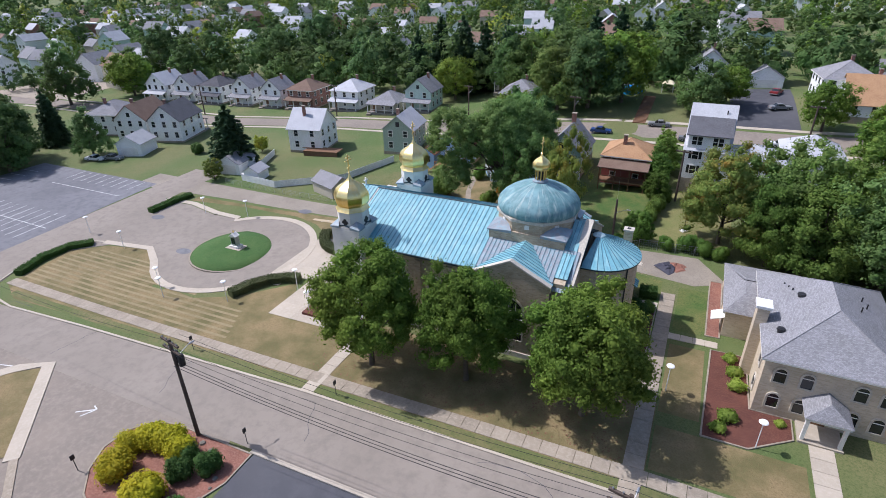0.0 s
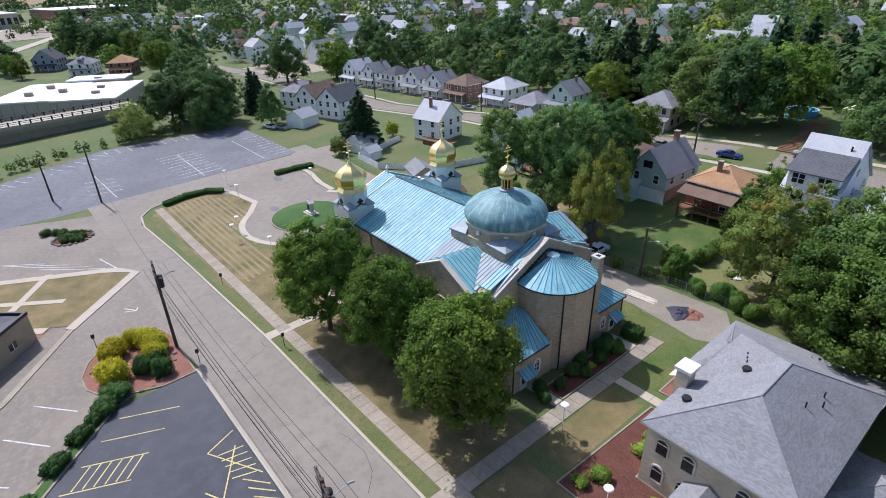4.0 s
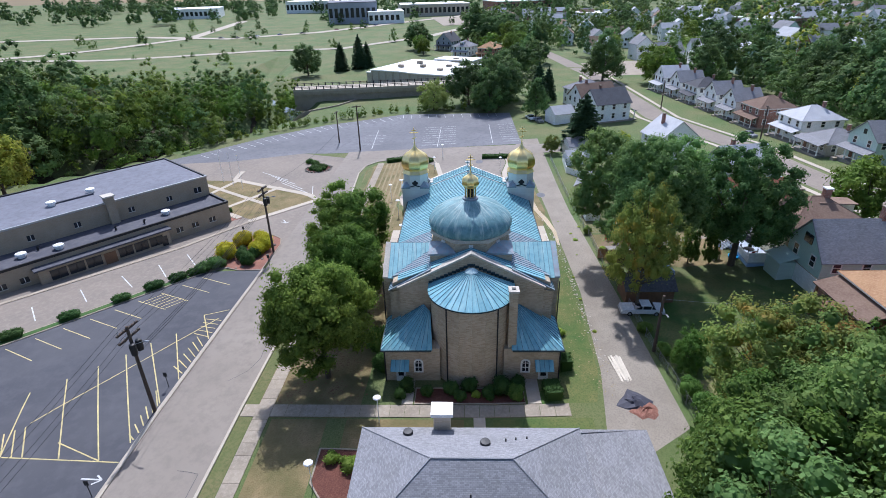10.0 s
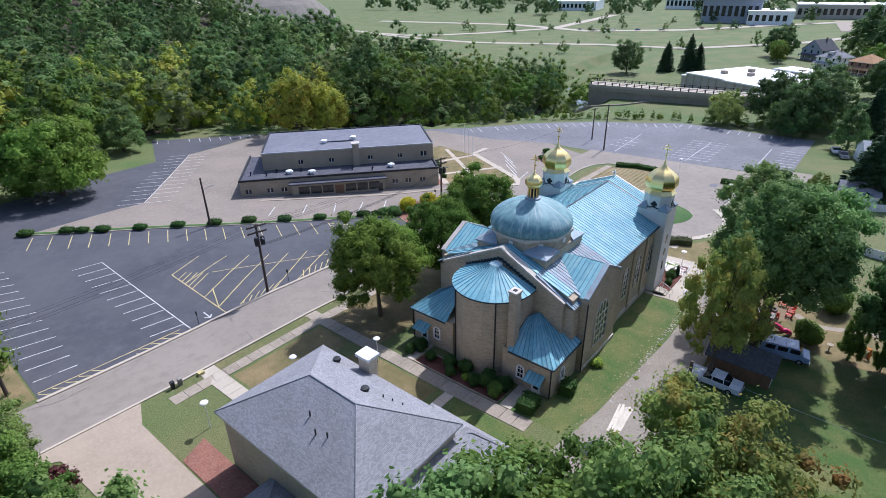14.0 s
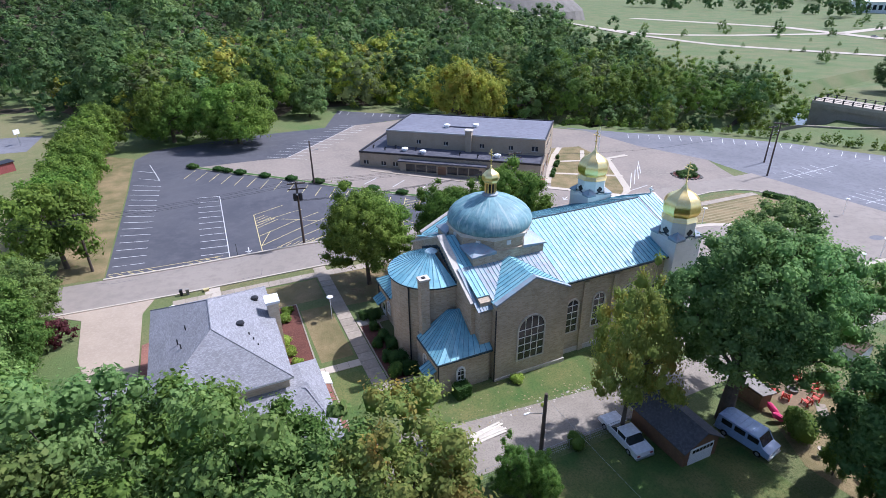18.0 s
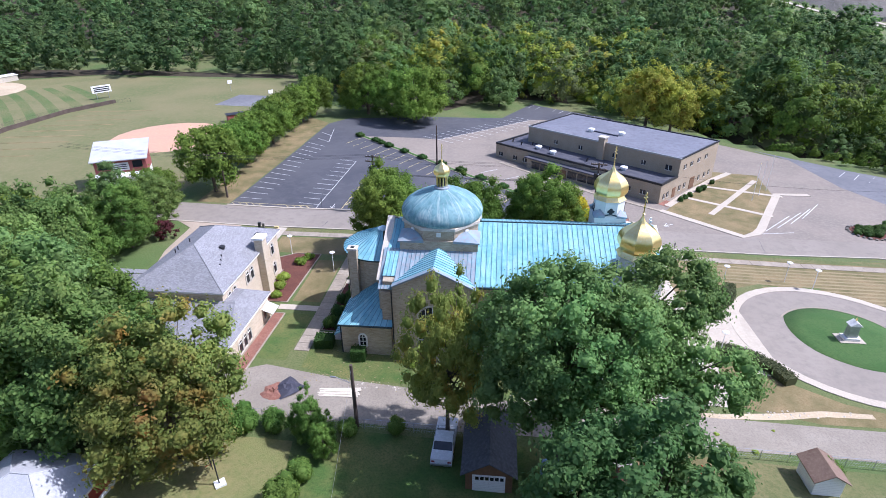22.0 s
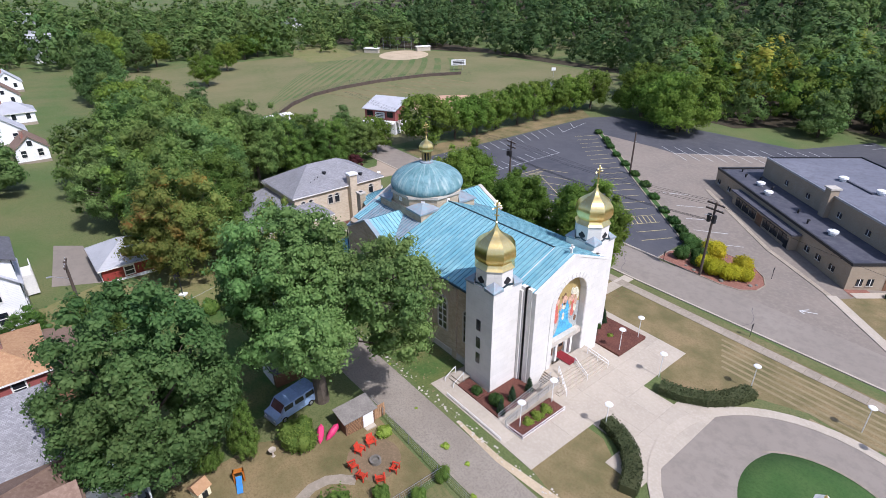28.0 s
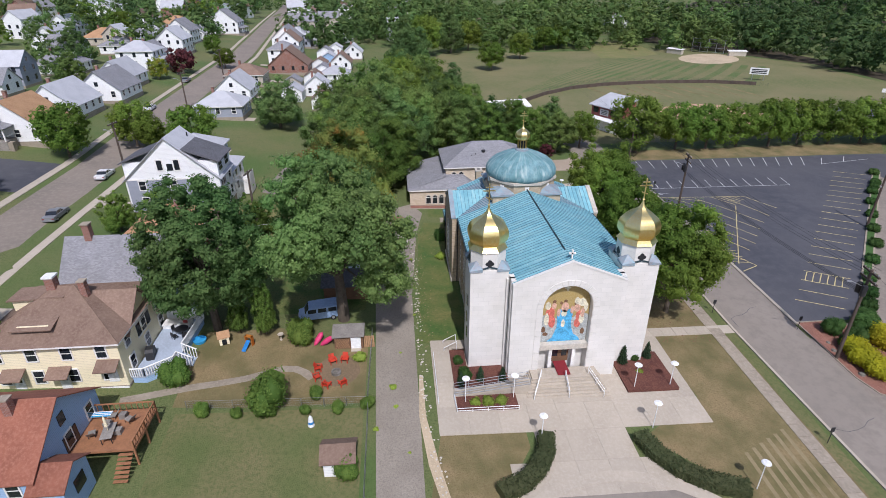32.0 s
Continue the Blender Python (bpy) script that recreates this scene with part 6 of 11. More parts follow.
def clump_leaves(cl, n, size, z_mid, stray=0.16, squash=0.8, rough=0.42, per=4, face=0.25):
    """n leaves that face outwards on the clumps, some of them on loose sprays that stand off."""
    w = cl[:, 3] ** 2
    k = RNG.choice(len(cl), n, p=w / w.sum())
    out = cl[k, :3] - np.array([0, 0, z_mid])
    out /= np.linalg.norm(out, axis=1, keepdims=True) + 1e-6
    d = RNG.normal(size=(n, 3)) + 0.6 * out + np.array([0, 0, 0.35])
    d /= np.linalg.norm(d, axis=1, keepdims=True)
    f = np.where(RNG.random(n) < stray, RNG.uniform(1.0, 1.5, n), RNG.uniform(0.62, 1.06, n))
    lump = 1 + 0.2 * np.sin(7 * d[:, 0] + 1.7 * k) * np.sin(6 * d[:, 1] + 2.3 * k)
    c = cl[k, :3] + d * (cl[k, 3] * f * lump)[:, None] * np.array([1, 1, squash])
    nor = d + face * out + RNG.normal(size=(n, 3)) * rough
    return bent_leaves(c, nor, size, per), n


def trunk_geo(h, r, clumps, limbs=7, lean=0.0):
    g = Geo()
    top = Vector((lean, lean * 0.4, h))
    fork = Vector((lean * 0.3, 0.1, h * 0.42))
    g.tube((0, 0, -1.2), (0, 0, 0.1), r * 1.7, r * 1.25, 9)
    g.tube((0, 0, 0.1), fork, r * 1.25, r * 0.9, 9)
    g.tube(fork, top, r * 0.9, r * 0.4, 8)
    pick = clumps[RNG.permutation(len(clumps))[:limbs * 3]]
    for i, b in enumerate(pick):
        s = fork.lerp(top, 0.75 * (i % limbs) / max(1, limbs))
        e = Vector(b[:3])
        m = s.lerp(e, 0.5) + Vector((0, 0, -0.04 * h))
        g.tube(s, m, r * 0.36, r * 0.2, 6)
        g.tube(m, e, r * 0.2, r * 0.05, 5)
    return g


KINDS = {}


def tree_kind(key, R, H, z0, n, shape, leaves, size, leaf, trunk_r=0.3, trunk_h=None, limbs=6, irr=0.16, clump=0.2, stray=0.16, per=4, cl=None):
    if cl is None:
        cl = crown_clumps(R, H, z0, n, shape, irr, clump)
    v, k = clump_leaves(cl, leaves, size, z0 + H * 0.4, stray, per=per)
    tv, tf = hearts(cl, 0.64, per == 4)
    KINDS[key] = (trunk_geo(trunk_h or z0 + H * 0.5, trunk_r, cl, limbs).mesh("trunk"), np_mesh("crown", v, k, tv, tf, leaf, per))
    KINDS[key][0].materials.append(MATS["bark"])


def lobe_clumps(lobes, size, gap=1.15):
    """Clumps over several leafy lobes (x, y, z, half-width, half-height) of one open crown."""
    out = []
    for x, y, z, r, h in lobes:
        n = int(4 * math.pi * r * (r + h) / 2 / (gap * size) ** 2 / 2.2)
        i = np.arange(n) + 0.5
        dz = 1 - 1.85 * i / n
        a = 2.39996 * i + RNG.normal(size=n) * 0.3
        f = RNG.uniform(0.72, 1.1, n)
        rad = np.sqrt(1 - dz * dz) * r * f
        out.append(np.stack([x + rad * np.cos(a), y + rad * np.sin(a), z + dz * h * f, size * RNG.uniform(0.65, 1.3, n)], 1))
    return np.concatenate(out)


def conifer_kind(key, R, H, leaves, size, leaf="leaf_spruce", tiers=13):
    """A conifer: drooping whorls of branches, each with flat sprays of needles."""
    V = []
    g = Geo().tube((0, 0, -1), (0, 0, H * 0.97), 0.028 * H, 0.02, 7)
    for i in range(tiers):
        t = i / (tiers - 1)
        z = H * (0.08 + 0.9 * t)
        r = R * (1 - t) ** 0.62 + 0.12
        for j in range(9):
            a = 2 * math.pi * (j + 0.5 * (i % 2)) / 9 + RNG.uniform(-0.2, 0.2)
            L = r * RNG.uniform(0.8, 1.1)
            g.tube((0, 0, z), (L * math.cos(a), L * math.sin(a), z - L * 0.22), 0.03, 0.01, 3)
            m = max(3, int(leaves / tiers / 9 * (0.35 + 1.3 * (1 - t))))
            s = RNG.random(m) ** 0.6
            wid = L * 0.3 * (1.1 - s)
            off = RNG.normal(size=m) * wid
            c = np.stack([s * L * math.cos(a) - off * math.sin(a), s * L * math.sin(a) + off * math.cos(a), z - 0.22 * L * s + RNG.normal(size=m) * 0.12 * size * 3], 1)
            d = np.stack([np.full(m, math.cos(a)), np.full(m, math.sin(a)), np.full(m, -0.3)], 1) + RNG.normal(size=(m, 3)) * 0.45
            d /= np.linalg.norm(d, axis=1, keepdims=True)
            w = np.cross(d, np.array([0, 0, 1.0]) + RNG.normal(size=(m, 3)) * 0.5)
            w /= np.linalg.norm(w, axis=1, keepdims=True)
            l_ = size * RNG.uniform(0.6, 1.4, m)[:, None]
            V.append(np.stack([c - d * l_ * .6, c + w * l_ * .28, c + d * l_ * .6, c - w * l_ * .28], 1).reshape(-1, 3))
    v = np.concatenate(V)
    n = len(v) // 4
    cz = Geo().lathe([(R * 0.62, H * 0.06), (R * 0.4, H * 0.4), (R * 0.18, H * 0.75), (0.03, H * 0.97)], 9)
    tri = np.array([[f[0], f[1], f[2]] for f in cz.f] + [[f[0], f[2], f[3]] for f in cz.f])
    KINDS[key] = (g.mesh("trunk"), np_mesh("crown", v, n, np.array(cz.v), tri, leaf))
    KINDS[key][0].materials.append(MATS["bark"])


def tree(key, x, y, s=1.0, rz=None, label="", z=None, category="tree", name="tree", sz=None, group=""):
    tr, cr = KINDS[key]
    t = thing(name, x, y, z, random.uniform(0, 360) if rz is None else rz, label, category, group)
    t.scale = (s, s, sz or s * random.uniform(0.93, 1.07))
    part("trunk", tr, "bark", t)
    part("crown", cr, "leaf_ash", t)
    return t


def shrub_kind(key, R, H, leaves, size, leaf, n=9):
    bl = [(RNG.uniform(-.45, .45) * R, RNG.uniform(-.45, .45) * R, H * RNG.uniform(.3, .62), R * RNG.uniform(.42, .62), H / R * 0.72) for _ in range(n)]
    bl.append((0, 0, H * 0.45, R * 0.7, H / R * 0.75))
    v = leaf_quads(bl, leaves, size, shell=0.2)
    tv, tf = cores(bl, 0.88)
    KINDS[key] = (Geo().tube((0, 0, -0.4), (0, 0, H * 0.5), 0.05, 0.03).mesh("stem"), np_mesh("foliage", v, leaves, tv, tf, leaf))
    KINDS[key][0].materials.append(MATS["bark"])


def shrub(key, x, y, s=1.0, label="", z=None, name="shrub", category="shrub", group="", sz=None):
    st, fo = KINDS[key]
    t = thing(name, x, y, z, random.uniform(0, 360), label, category, group)
    t.scale = (s, s, sz or s)
    part("stem", st, "bark", t)
    part("foliage", fo, "leaf_box", t)
    return t


tree_kind("ash_a", 6.1, 11.8, 3.1, 210, "round", 31000, 0.25, "leaf_ash", 0.28, trunk_h=8, irr=0.13, clump=0.165)
tree_kind("ash_b", 6.0, 11.4, 3.0, 210, "round", 31000, 0.25, "leaf_ash", 0.28, trunk_h=8, irr=0.17, clump=0.165)
SILVER = [(0.8, 1.4, 16.0, 5.6, 4.8), (-3.2, -0.6, 14.2, 4.4, 4.0), (-7.6, -4.6, 15.6, 3.9, 3.9), (-9.2, 3.6, 14.6, 2.4, 2.0), (-5.4, 2.6, 12.4, 3.2, 2.6), (4.4, -1.6, 13.4, 3.8, 3.4), (-6.8, -5.4, 9.6, 2.8, 2.4), (-1.0, 3.6, 10.4, 3.2, 2.4), (2.6, -3.8, 9.2, 2.6, 2.2), (4.6, 3.2, 12.2, 3.0, 2.4)]
tree_kind("silver", 9, 13, 8, 0, "round", 62000, 0.25, "leaf_silver", 0.62, trunk_h=14, limbs=12, stray=0.24, cl=lobe_clumps(SILVER, 0.92))
tree_kind("maple", 6.9, 14.6, 4.6, 330, "dome", 42000, 0.28, "leaf_maple", 0.42, irr=0.07, clump=0.13, stray=0.1)
tree_kind("turning", 5.6, 11.5, 2.4, 130, "round", 15000, 0.24, "leaf_turn", 0.26, limbs=8, irr=0.26, clump=0.17, stray=0.22)
tree_kind("orange", 5.8, 11.5, 1.6, 190, "round", 24000, 0.24, "leaf_orange", 0.26, limbs=8, irr=0.24, clump=0.165, stray=0.2)
tree_kind("silver_b", 6.2, 13.5, 3.0, 150, "round", 17000, 0.31, "leaf_silver", 0.4, limbs=8, irr=0.26, clump=0.18, stray=0.22)
tree_kind("walnut", 6.2, 14.0, 2.0, 160, "round", 19000, 0.32, "leaf_walnut", 0.34, limbs=8, irr=0.26, clump=0.18, stray=0.22)
tree_kind("walnut_b", 5.8, 13.0, 1.6, 160, "dome", 19000, 0.31, "leaf_grove", 0.32, limbs=7, irr=0.24, clump=0.18, stray=0.22)
tree_kind("mid_a", 5.6, 11.0, 1.2, 80, "round", 6000, 0.44, "leaf_ash", 0.28, irr=0.18, clump=0.22, per=3)
tree_kind("mid_b", 5.2, 12.5, 0.9, 80, "tall", 6000, 0.44, "leaf_wood", 0.28, irr=0.2, clump=0.22, per=3)
tree_kind("mid_c", 5.8, 10.4, 1.0, 84, "dome", 6000, 0.44, "leaf_wood", 0.28, irr=0.14, clump=0.21, per=3)
tree_kind("mid_d", 5.4, 11.5, 0.9, 80, "round", 6000, 0.44, "leaf_walnut", 0.28, irr=0.24, clump=0.22, per=3)
tree_kind("mid_gold", 5.4, 11.0, 0.9, 80, "round", 6000, 0.44, "leaf_gold", 0.28, irr=0.22, clump=0.21, per=3)
tree_kind("shade", 9.5, 14.5, 2.0, 170, "dome", 16000, 0.46, "leaf_ash", 0.5, irr=0.1, clump=0.17, per=3)
tree_kind("dark_a", 6.2, 11.5, 0.8, 100, "round", 7500, 0.46, "leaf_deep", 0.3, irr=0.14, clump=0.19, per=3)
tree_kind("dark_b", 5.4, 13.5, 0.8, 100, "tall", 7500, 0.46, "leaf_deep", 0.3, irr=0.2, clump=0.2, per=3)
tree_kind("willow", 6.2, 11.0, 0.6, 80, "dome", 6000, 0.44, "leaf_willow", 0.3, irr=0.14, clump=0.2, per=3)
tree_kind("purple", 1.6, 2.8, 0.2, 30, "round", 1500, 0.2, "leaf_purple", 0.06, clump=0.26)
conifer_kind("spruce", 4.4, 15.0, 8200, 0.62)
conifer_kind("cedar", 2.0, 8.5, 2600, 0.4, "leaf_spruce", 11)
shrub_kind("box", 0.75, 0.9, 900, 0.13, "leaf_box")
shrub_kind("gold_bush", 1.3, 1.7, 4200, 0.15, "leaf_yellow", 16)
shrub_kind("dark_bush", 1.1, 1.9, 3000, 0.13, "leaf_box", 12)
shrub_kind("loose_bush", 1.6, 2.8, 3600, 0.18, "leaf_grove", 18)
shrub_kind("lime_bush", 1.0, 1.0, 900, 0.2, "leaf_lime", 9)

ASH = "green ash tree with a rounded crown on the church lawn"
tree("ash_a", -29.6, 40.4, 1.0, 20, ASH, group="ash trees along the church", sz=1.0)
tree("ash_b", -18.4, 42.0, 0.88, 140, ASH, group="ash trees along the church", sz=0.95)
tree("ash_b", -5.6, 41.6, 1.0, 260, ASH, group="ash trees along the church", sz=1.0)
tree("silver", -29.0, 82.6, 1.0, 0, "tall silver-green maple with forked limbs over the alley", sz=1.0)
tree("turning", -18.5, 79.9, 0.7, 0, "slender tree turning yellow beside the alley", sz=1.24)
tree("maple", -30.6, 97.6, 1.0, 50, "dense dark green maple with a domed crown", sz=1.0)
tree("orange", 5.4, 85.0, 1.12, 200, "broad tree with orange-tinged leaves behind the rectory", sz=1.1)
tree("walnut_b", 11.6, 80.0, 0.78, 90, "leafy tree behind the rectory with drooping twigs", sz=0.9)
for wx, wy, s, k in ((13.5, 84.0, 1.0, "walnut"), (17.0, 77.5, 1.05, "walnut_b"), (24.0, 76.0, 1.1, "silver_b"), (30.0, 80.0, 1.1, "walnut"), (21.5, 84.5, 1.05, "walnut_b"), (33.0, 71.5, 1.1, "walnut"), (27.0, 89.0, 0.85, "silver_b"), (38.5, 81.0, 1.15, "walnut"), (35.0, 62, 0.95, "walnut"), (38.0, 54, 0.85, "walnut_b"), (36.2, 44.5, 0.75, "walnut_b"), (35.8, 37.5, 0.66, "walnut")):
    tree(k, wx, wy, s, None, "leafy tree with drooping twigs in the grove behind the rectory", group="grove behind the rectory")
for wx, wy, s in ((-5.6, 81.6, 0.3), (-7.4, 83.2, 0.24)):
    tree("walnut_b", wx, wy, s, None, "bushy young tree at the garden boundary", group="trees at the garden boundary", sz=s * 1.2)
# belt of trees east of the rectory drive and the parking lot
BELT = [(41, 32), (60, 40), (82, 56), (112, 64), (140, 68), (138, 74), (96, 73), (70, 75), (54, 80), (44, 84), (40, 78), (38, 50)]
random.seed(5)
belt = [(39.5, 30.5, 0.72), (43.0, 37, 0.85), (43.0, 46, 0.85), (46.5, 53.0, 0.9)]
while len(belt) < 34:
    bx, by = random.uniform(36, 140), random.uniform(30, 102)
    c = False
    for (ax, ay), (cx, cy) in zip(BELT, BELT[1:] + BELT[:1]):
        if (ay > by) != (cy > by) and bx < (cx - ax) * (by - ay) / (cy - ay) + ax:
            c = not c
    if c and math.hypot(bx - 72, by - 43) > 10 and math.hypot(bx - 63, by - 49) > 9 and all(math.hypot(bx - p, by - q) > 7.0 for p, q, _ in belt):
        belt.append((bx, by, random.uniform(0.68, 1.0)))
for i, (bx, by, s) in enumerate(belt):
    tree(("mid_a", "mid_b", "mid_d", "mid_c", "mid_a", "mid_d", "mid_a", "mid_b", "mid_gold")[i % 9 if i > 3 else i], bx, by, s, None, "leafy tree in the belt east of the rectory", group="belt of trees")
for bx, by, s in ((34.8, 18.4, 1.15), (36.5, 7.5, 0.95), (36.0, 0.0, 0.95), (36.5, -8.0, 0.9), (36.0, -16.0, 0.95), (36.8, -24.0, 0.92), (36.5, -32.0, 0.95), (36.0, -40.0, 1.0), (35.0, -49, 1.1)):
    tree("mid_a", bx, by, s, None, "round-headed tree in the row beside the parking lot", group="row of trees by the lot")
tree("shade", 3.0, -45.5, 1.1, 0, "large round shade tree beside the parking lot", sz=1.05)
tree("shade", 19.0, -53.0, 0.9, 120, "dark shade tree beside the parking lot", sz=0.95)
tree("mid_c", -22.4, -76.5, 1.15, 0, "small round tree on the lawn by the lot")
tree("mid_gold", -68.0, -56.0, 1.6, 0, "tall tree with yellowing leaves behind the hall")
tree("mid_gold", -74.0, -50.5, 1.3, 0, "tree with yellowing leaves behind the hall")
tree("mid_b", -108.0, -66.0, 2.1, 0, "very tall dark green tree above the creek")
tree("willow", -158.4, 47.0, 1.0, 0, "pale green willow beside the parking lot")
tree("spruce", -98.6, 89.0, 1.4, 0, "broad dark green spruce on the lawn", sz=0.95)
tree("orange", -96.4, 80.6, 0.36, 30, "rust-brown withered bush by the garage", name="shrub", category="shrub")
for sx, sy, s in ((148, 34, 1.0), (180, 15, 1.0), (208, -4, 1.0), (214, -13, 1.0), (222, -24, 1.0), (237, -39, 1.0)):
    tree("mid_a", sx, sy, s, None, "round dark green tree at the field's edge", group="trees at the field")
for sx, sy, s in ((-93, 173, 1.35), (-87, 179, 1.5), (-80, 182, 1.6), (-76, 174, 1.5), (-70, 178, 1.4), (-64, 183, 1.35), (-160.6, 85.3, 0.95), (-168, 90, 0.8), (-267, -8.5, 1.05), (-274, 0.5, 1.15), (-279, 4, 0.95),
                  (-35, 181, 1.35), (-27, 178, 1.3), (-20, 183, 1.2), (-12, 186, 1.25)):
    tree("spruce", sx, sy, s, None, "tall dark spruce among the houses", group="spruces among the houses")
for sx, sy, s, k in ((-165, 60, 1.35, "dark_a"), (-158, 71, 1.4, "dark_a"), (-170, 69, 1.3, "dark_b"), (-208, 120, 1.6, "mid_b"), (-251, -23, 1.25, "dark_a"), (-357, 28, 1.5, "dark_a"), (-340, 30, 0.9, "mid_a"), (-327, 33, 0.8, "mid_a"),
                     (-385, 68, 2.0, "dark_b"), (-372, 80, 1.8, "dark_a"), (-360, 88, 1.7, "dark_a"), (-335, 92, 1.6, "mid_a"), (-310, 95, 1.6, "mid_c"), (-285, 88, 1.4, "mid_a"), (-270, 98, 1.5, "dark_b"), (-250, 92, 1.2, "mid_c"), (-232, 84, 1.2, "dark_a"),
                     (-216, 172, 1.75, "dark_a"), (-200, 182, 1.5, "mid_b"), (-170, 190, 1.6, "dark_a"), (-160, 207, 1.8, "dark_a"), (-148, 216, 1.8, "mid_c"), (-132, 205, 1.5, "dark_b"), (-146, 192, 0.8, "mid_gold"), (-118, 196, 1.4, "dark_a"), (-184, 205, 1.6, "dark_b"),
                     (-29, 149, 1.6, "dark_a"), (-37, 148, 1.35, "mid_d"), (-21, 153, 1.5, "mid_a"), (-48, 160, 1.5, "mid_d"), (-55, 164, 1.4, "mid_b"), (-1.5, 147.5, 1.15, "mid_c"), (4, 152, 0.9, "mid_a")):
    tree(k, sx, sy, s, None, "big round dark green tree among the houses" if k[0] == "d" else "big leafy green tree among the houses", group="big trees among the houses")
for sx, sy, s in ((-6.0, 118.5, 0.42), (-5.6, 111.5, 0.5), (-6.4, 104.5, 0.46), (-5.2, 98.0, 0.4), (-7.6, 108.0, 0.36)):
    tree("walnut_b", sx, sy, s, None, "bushy young tree beside the bungalow", group="trees beside the bungalow")
for sx, sy, s, k in ((-150, 67, 1.0, "mid_c"), (-140, 82, 0.7, "mid_b"), (-172, 74, 1.1, "mid_b"), (-40, 122, 0.9, "mid_a"), (-42, 172, 1.3, "mid_c"), (-50, 190, 1.2, "mid_a"), (23.5, 140, 0.75, "mid_a"), (33, 128.0, 0.5, "mid_a"), (31, 118, 0.8, "mid_a"), (-100, 100, 0.3, "mid_gold"), (-75, 164, 1.0, "mid_a"), (-200, 140, 1.2, "mid_a"), (-210, 150, 1.0, "mid_b"), (-186, 155, 1.2, "mid_b")):
    tree(k, sx, sy, s * 1.2, None, "leafy garden tree among the houses", group="garden trees")

for sx, sy, s, k in ((34, 131.5, 0.72, "mid_a"), (54, 104.5, 1.0, "mid_c"), (46, 88, 1.0, "mid_d"), (55, 79, 1.15, "mid_b"), (66, 79, 1.0, "mid_c"), (80, 74, 1.1, "mid_a"), (142, 70, 1.3, "mid_b"), (165, 66, 1.3, "mid_c"), (191, 60, 1.4, "mid_a"), (201, 46, 1.3, "mid_b"), (210, 36, 1.1, "mid_a"), (128, 137, 0.6, "mid_a"),
                     (100, 150, 0.5, "mid_gold"), (160, 150, 0.6, "mid_a"), (120, 184, 0.9, "mid_b"), (160, 214, 1.0, "mid_c"), (205, 204, 0.9, "mid_a"), (84, 168, 0.7, "mid_d")):
    tree(k, sx, sy, s * 1.1, None, "leafy garden tree among the eastern houses", group="garden trees")

# ---- woods, far trees ----
def wood(name, spots, leaf, label, size=1.1, leaves=330, category="woodland", heart=26):
    """Far trees that nobody could count: many crowns joined in one mesh of leaf clumps."""
    V, n = [], 0
    protos = []
    for k, R, H in (("round", 5.2, 11.0), ("tall", 4.6, 12.5), ("dome", 5.6, 10.0), ("round", 6.0, 12.0), ("tall", 4.0, 10.5), ("dome", 4.8, 8.5)):
        cl = crown_clumps(R, H, 0.3, heart, k, 0.18, 1.24 / math.sqrt(heart))
        v, m = clump_leaves(cl, leaves, size, H * 0.3, 0.06, 0.8, 0.2, 3, 1.5)
        tv, tf = hearts(cl, 0.6, False)
        protos.append((np.concatenate([v, tv[tf].reshape(-1, 3)]), m + len(tf)))
    for x, y, s in spots:
        v, m = protos[RNG.integers(len(protos))]
        a = RNG.uniform(0, 6.28)
        q = np.array([[math.cos(a), -math.sin(a), 0], [math.sin(a), math.cos(a), 0], [0, 0, RNG.uniform(0.85, 1.2)]]) * s
        V.append(v @ q.T + np.array([x, y, gz(x, y)]))
        n += m
    me = np_mesh(name, np.concatenate(V), n, None, None, leaf, 3)
    return tagged(new(name, me), label, category, kind="stuff")


def scatter(n, x0, x1, y0, y1, keep, gap):
    out = []
    tries = 0
    while len(out) < n and tries < n * 30:
        tries += 1
        x, y = random.uniform(x0, x1), random.uniform(y0, y1)
        if not keep(x, y):
            continue
        if all((x - a) ** 2 + (y - b) ** 2 > gap * gap for a, b, _ in out[-260:]):
            out.append((x, y, random.uniform(0.7, 1.35)))
    return out


def in_poly(x, y, poly):
    c = False
    for (x0, y0), (x1, y1) in zip(poly, poly[1:] + poly[:1]):
        if (y0 > y) != (y1 > y) and x < (x1 - x0) * (y - y0) / (y1 - y0) + x0:
            c = not c
    return c


FOREST = [(55, -112), (25, -62), (-5, -64), (-20, -92), (-45, -92), (-62, -78), (-88, -62), (-100, -48), (-112, -36), (-128, -24), (-146, -18), (-166, -20), (-182, -38), (-186, -70), (-196, -110), (-215, -180), (-205, -330), (-120, -620), (500, -620), (470, -120), (330, -112), (240, -70), (205, -84), (150, -112)]
random.seed(21)
def grown(spots, k):
    return [(x, y, s * k) for x, y, s in spots]


solid("forest_floor", sheet(FOREST, 0.05, 24.0), "leaf_mould", "brown leaf mould under the wood", "ground", kind="structure")
near_edge = grown(scatter(86, -112, 60, -130, -12, lambda x, y: in_poly(x, y, FOREST), 11.5), 1.6)
near_edge += grown(scatter(90, -200, -104, -130, -12, lambda x, y: in_poly(x, y, FOREST), 7.4), 1.1)
for k, lf in enumerate(("leaf_mixed", "leaf_wood", "leaf_ash", "leaf_wood", "leaf_olive")):
    wood("woodland", near_edge[k::5], lf, "mixed green woodland along the creek behind the hall", 0.38, 3000, heart=60)
deep = grown(scatter(330, -260, 330, -330, -95, lambda x, y: in_poly(x, y, FOREST), 13.5), 1.72)
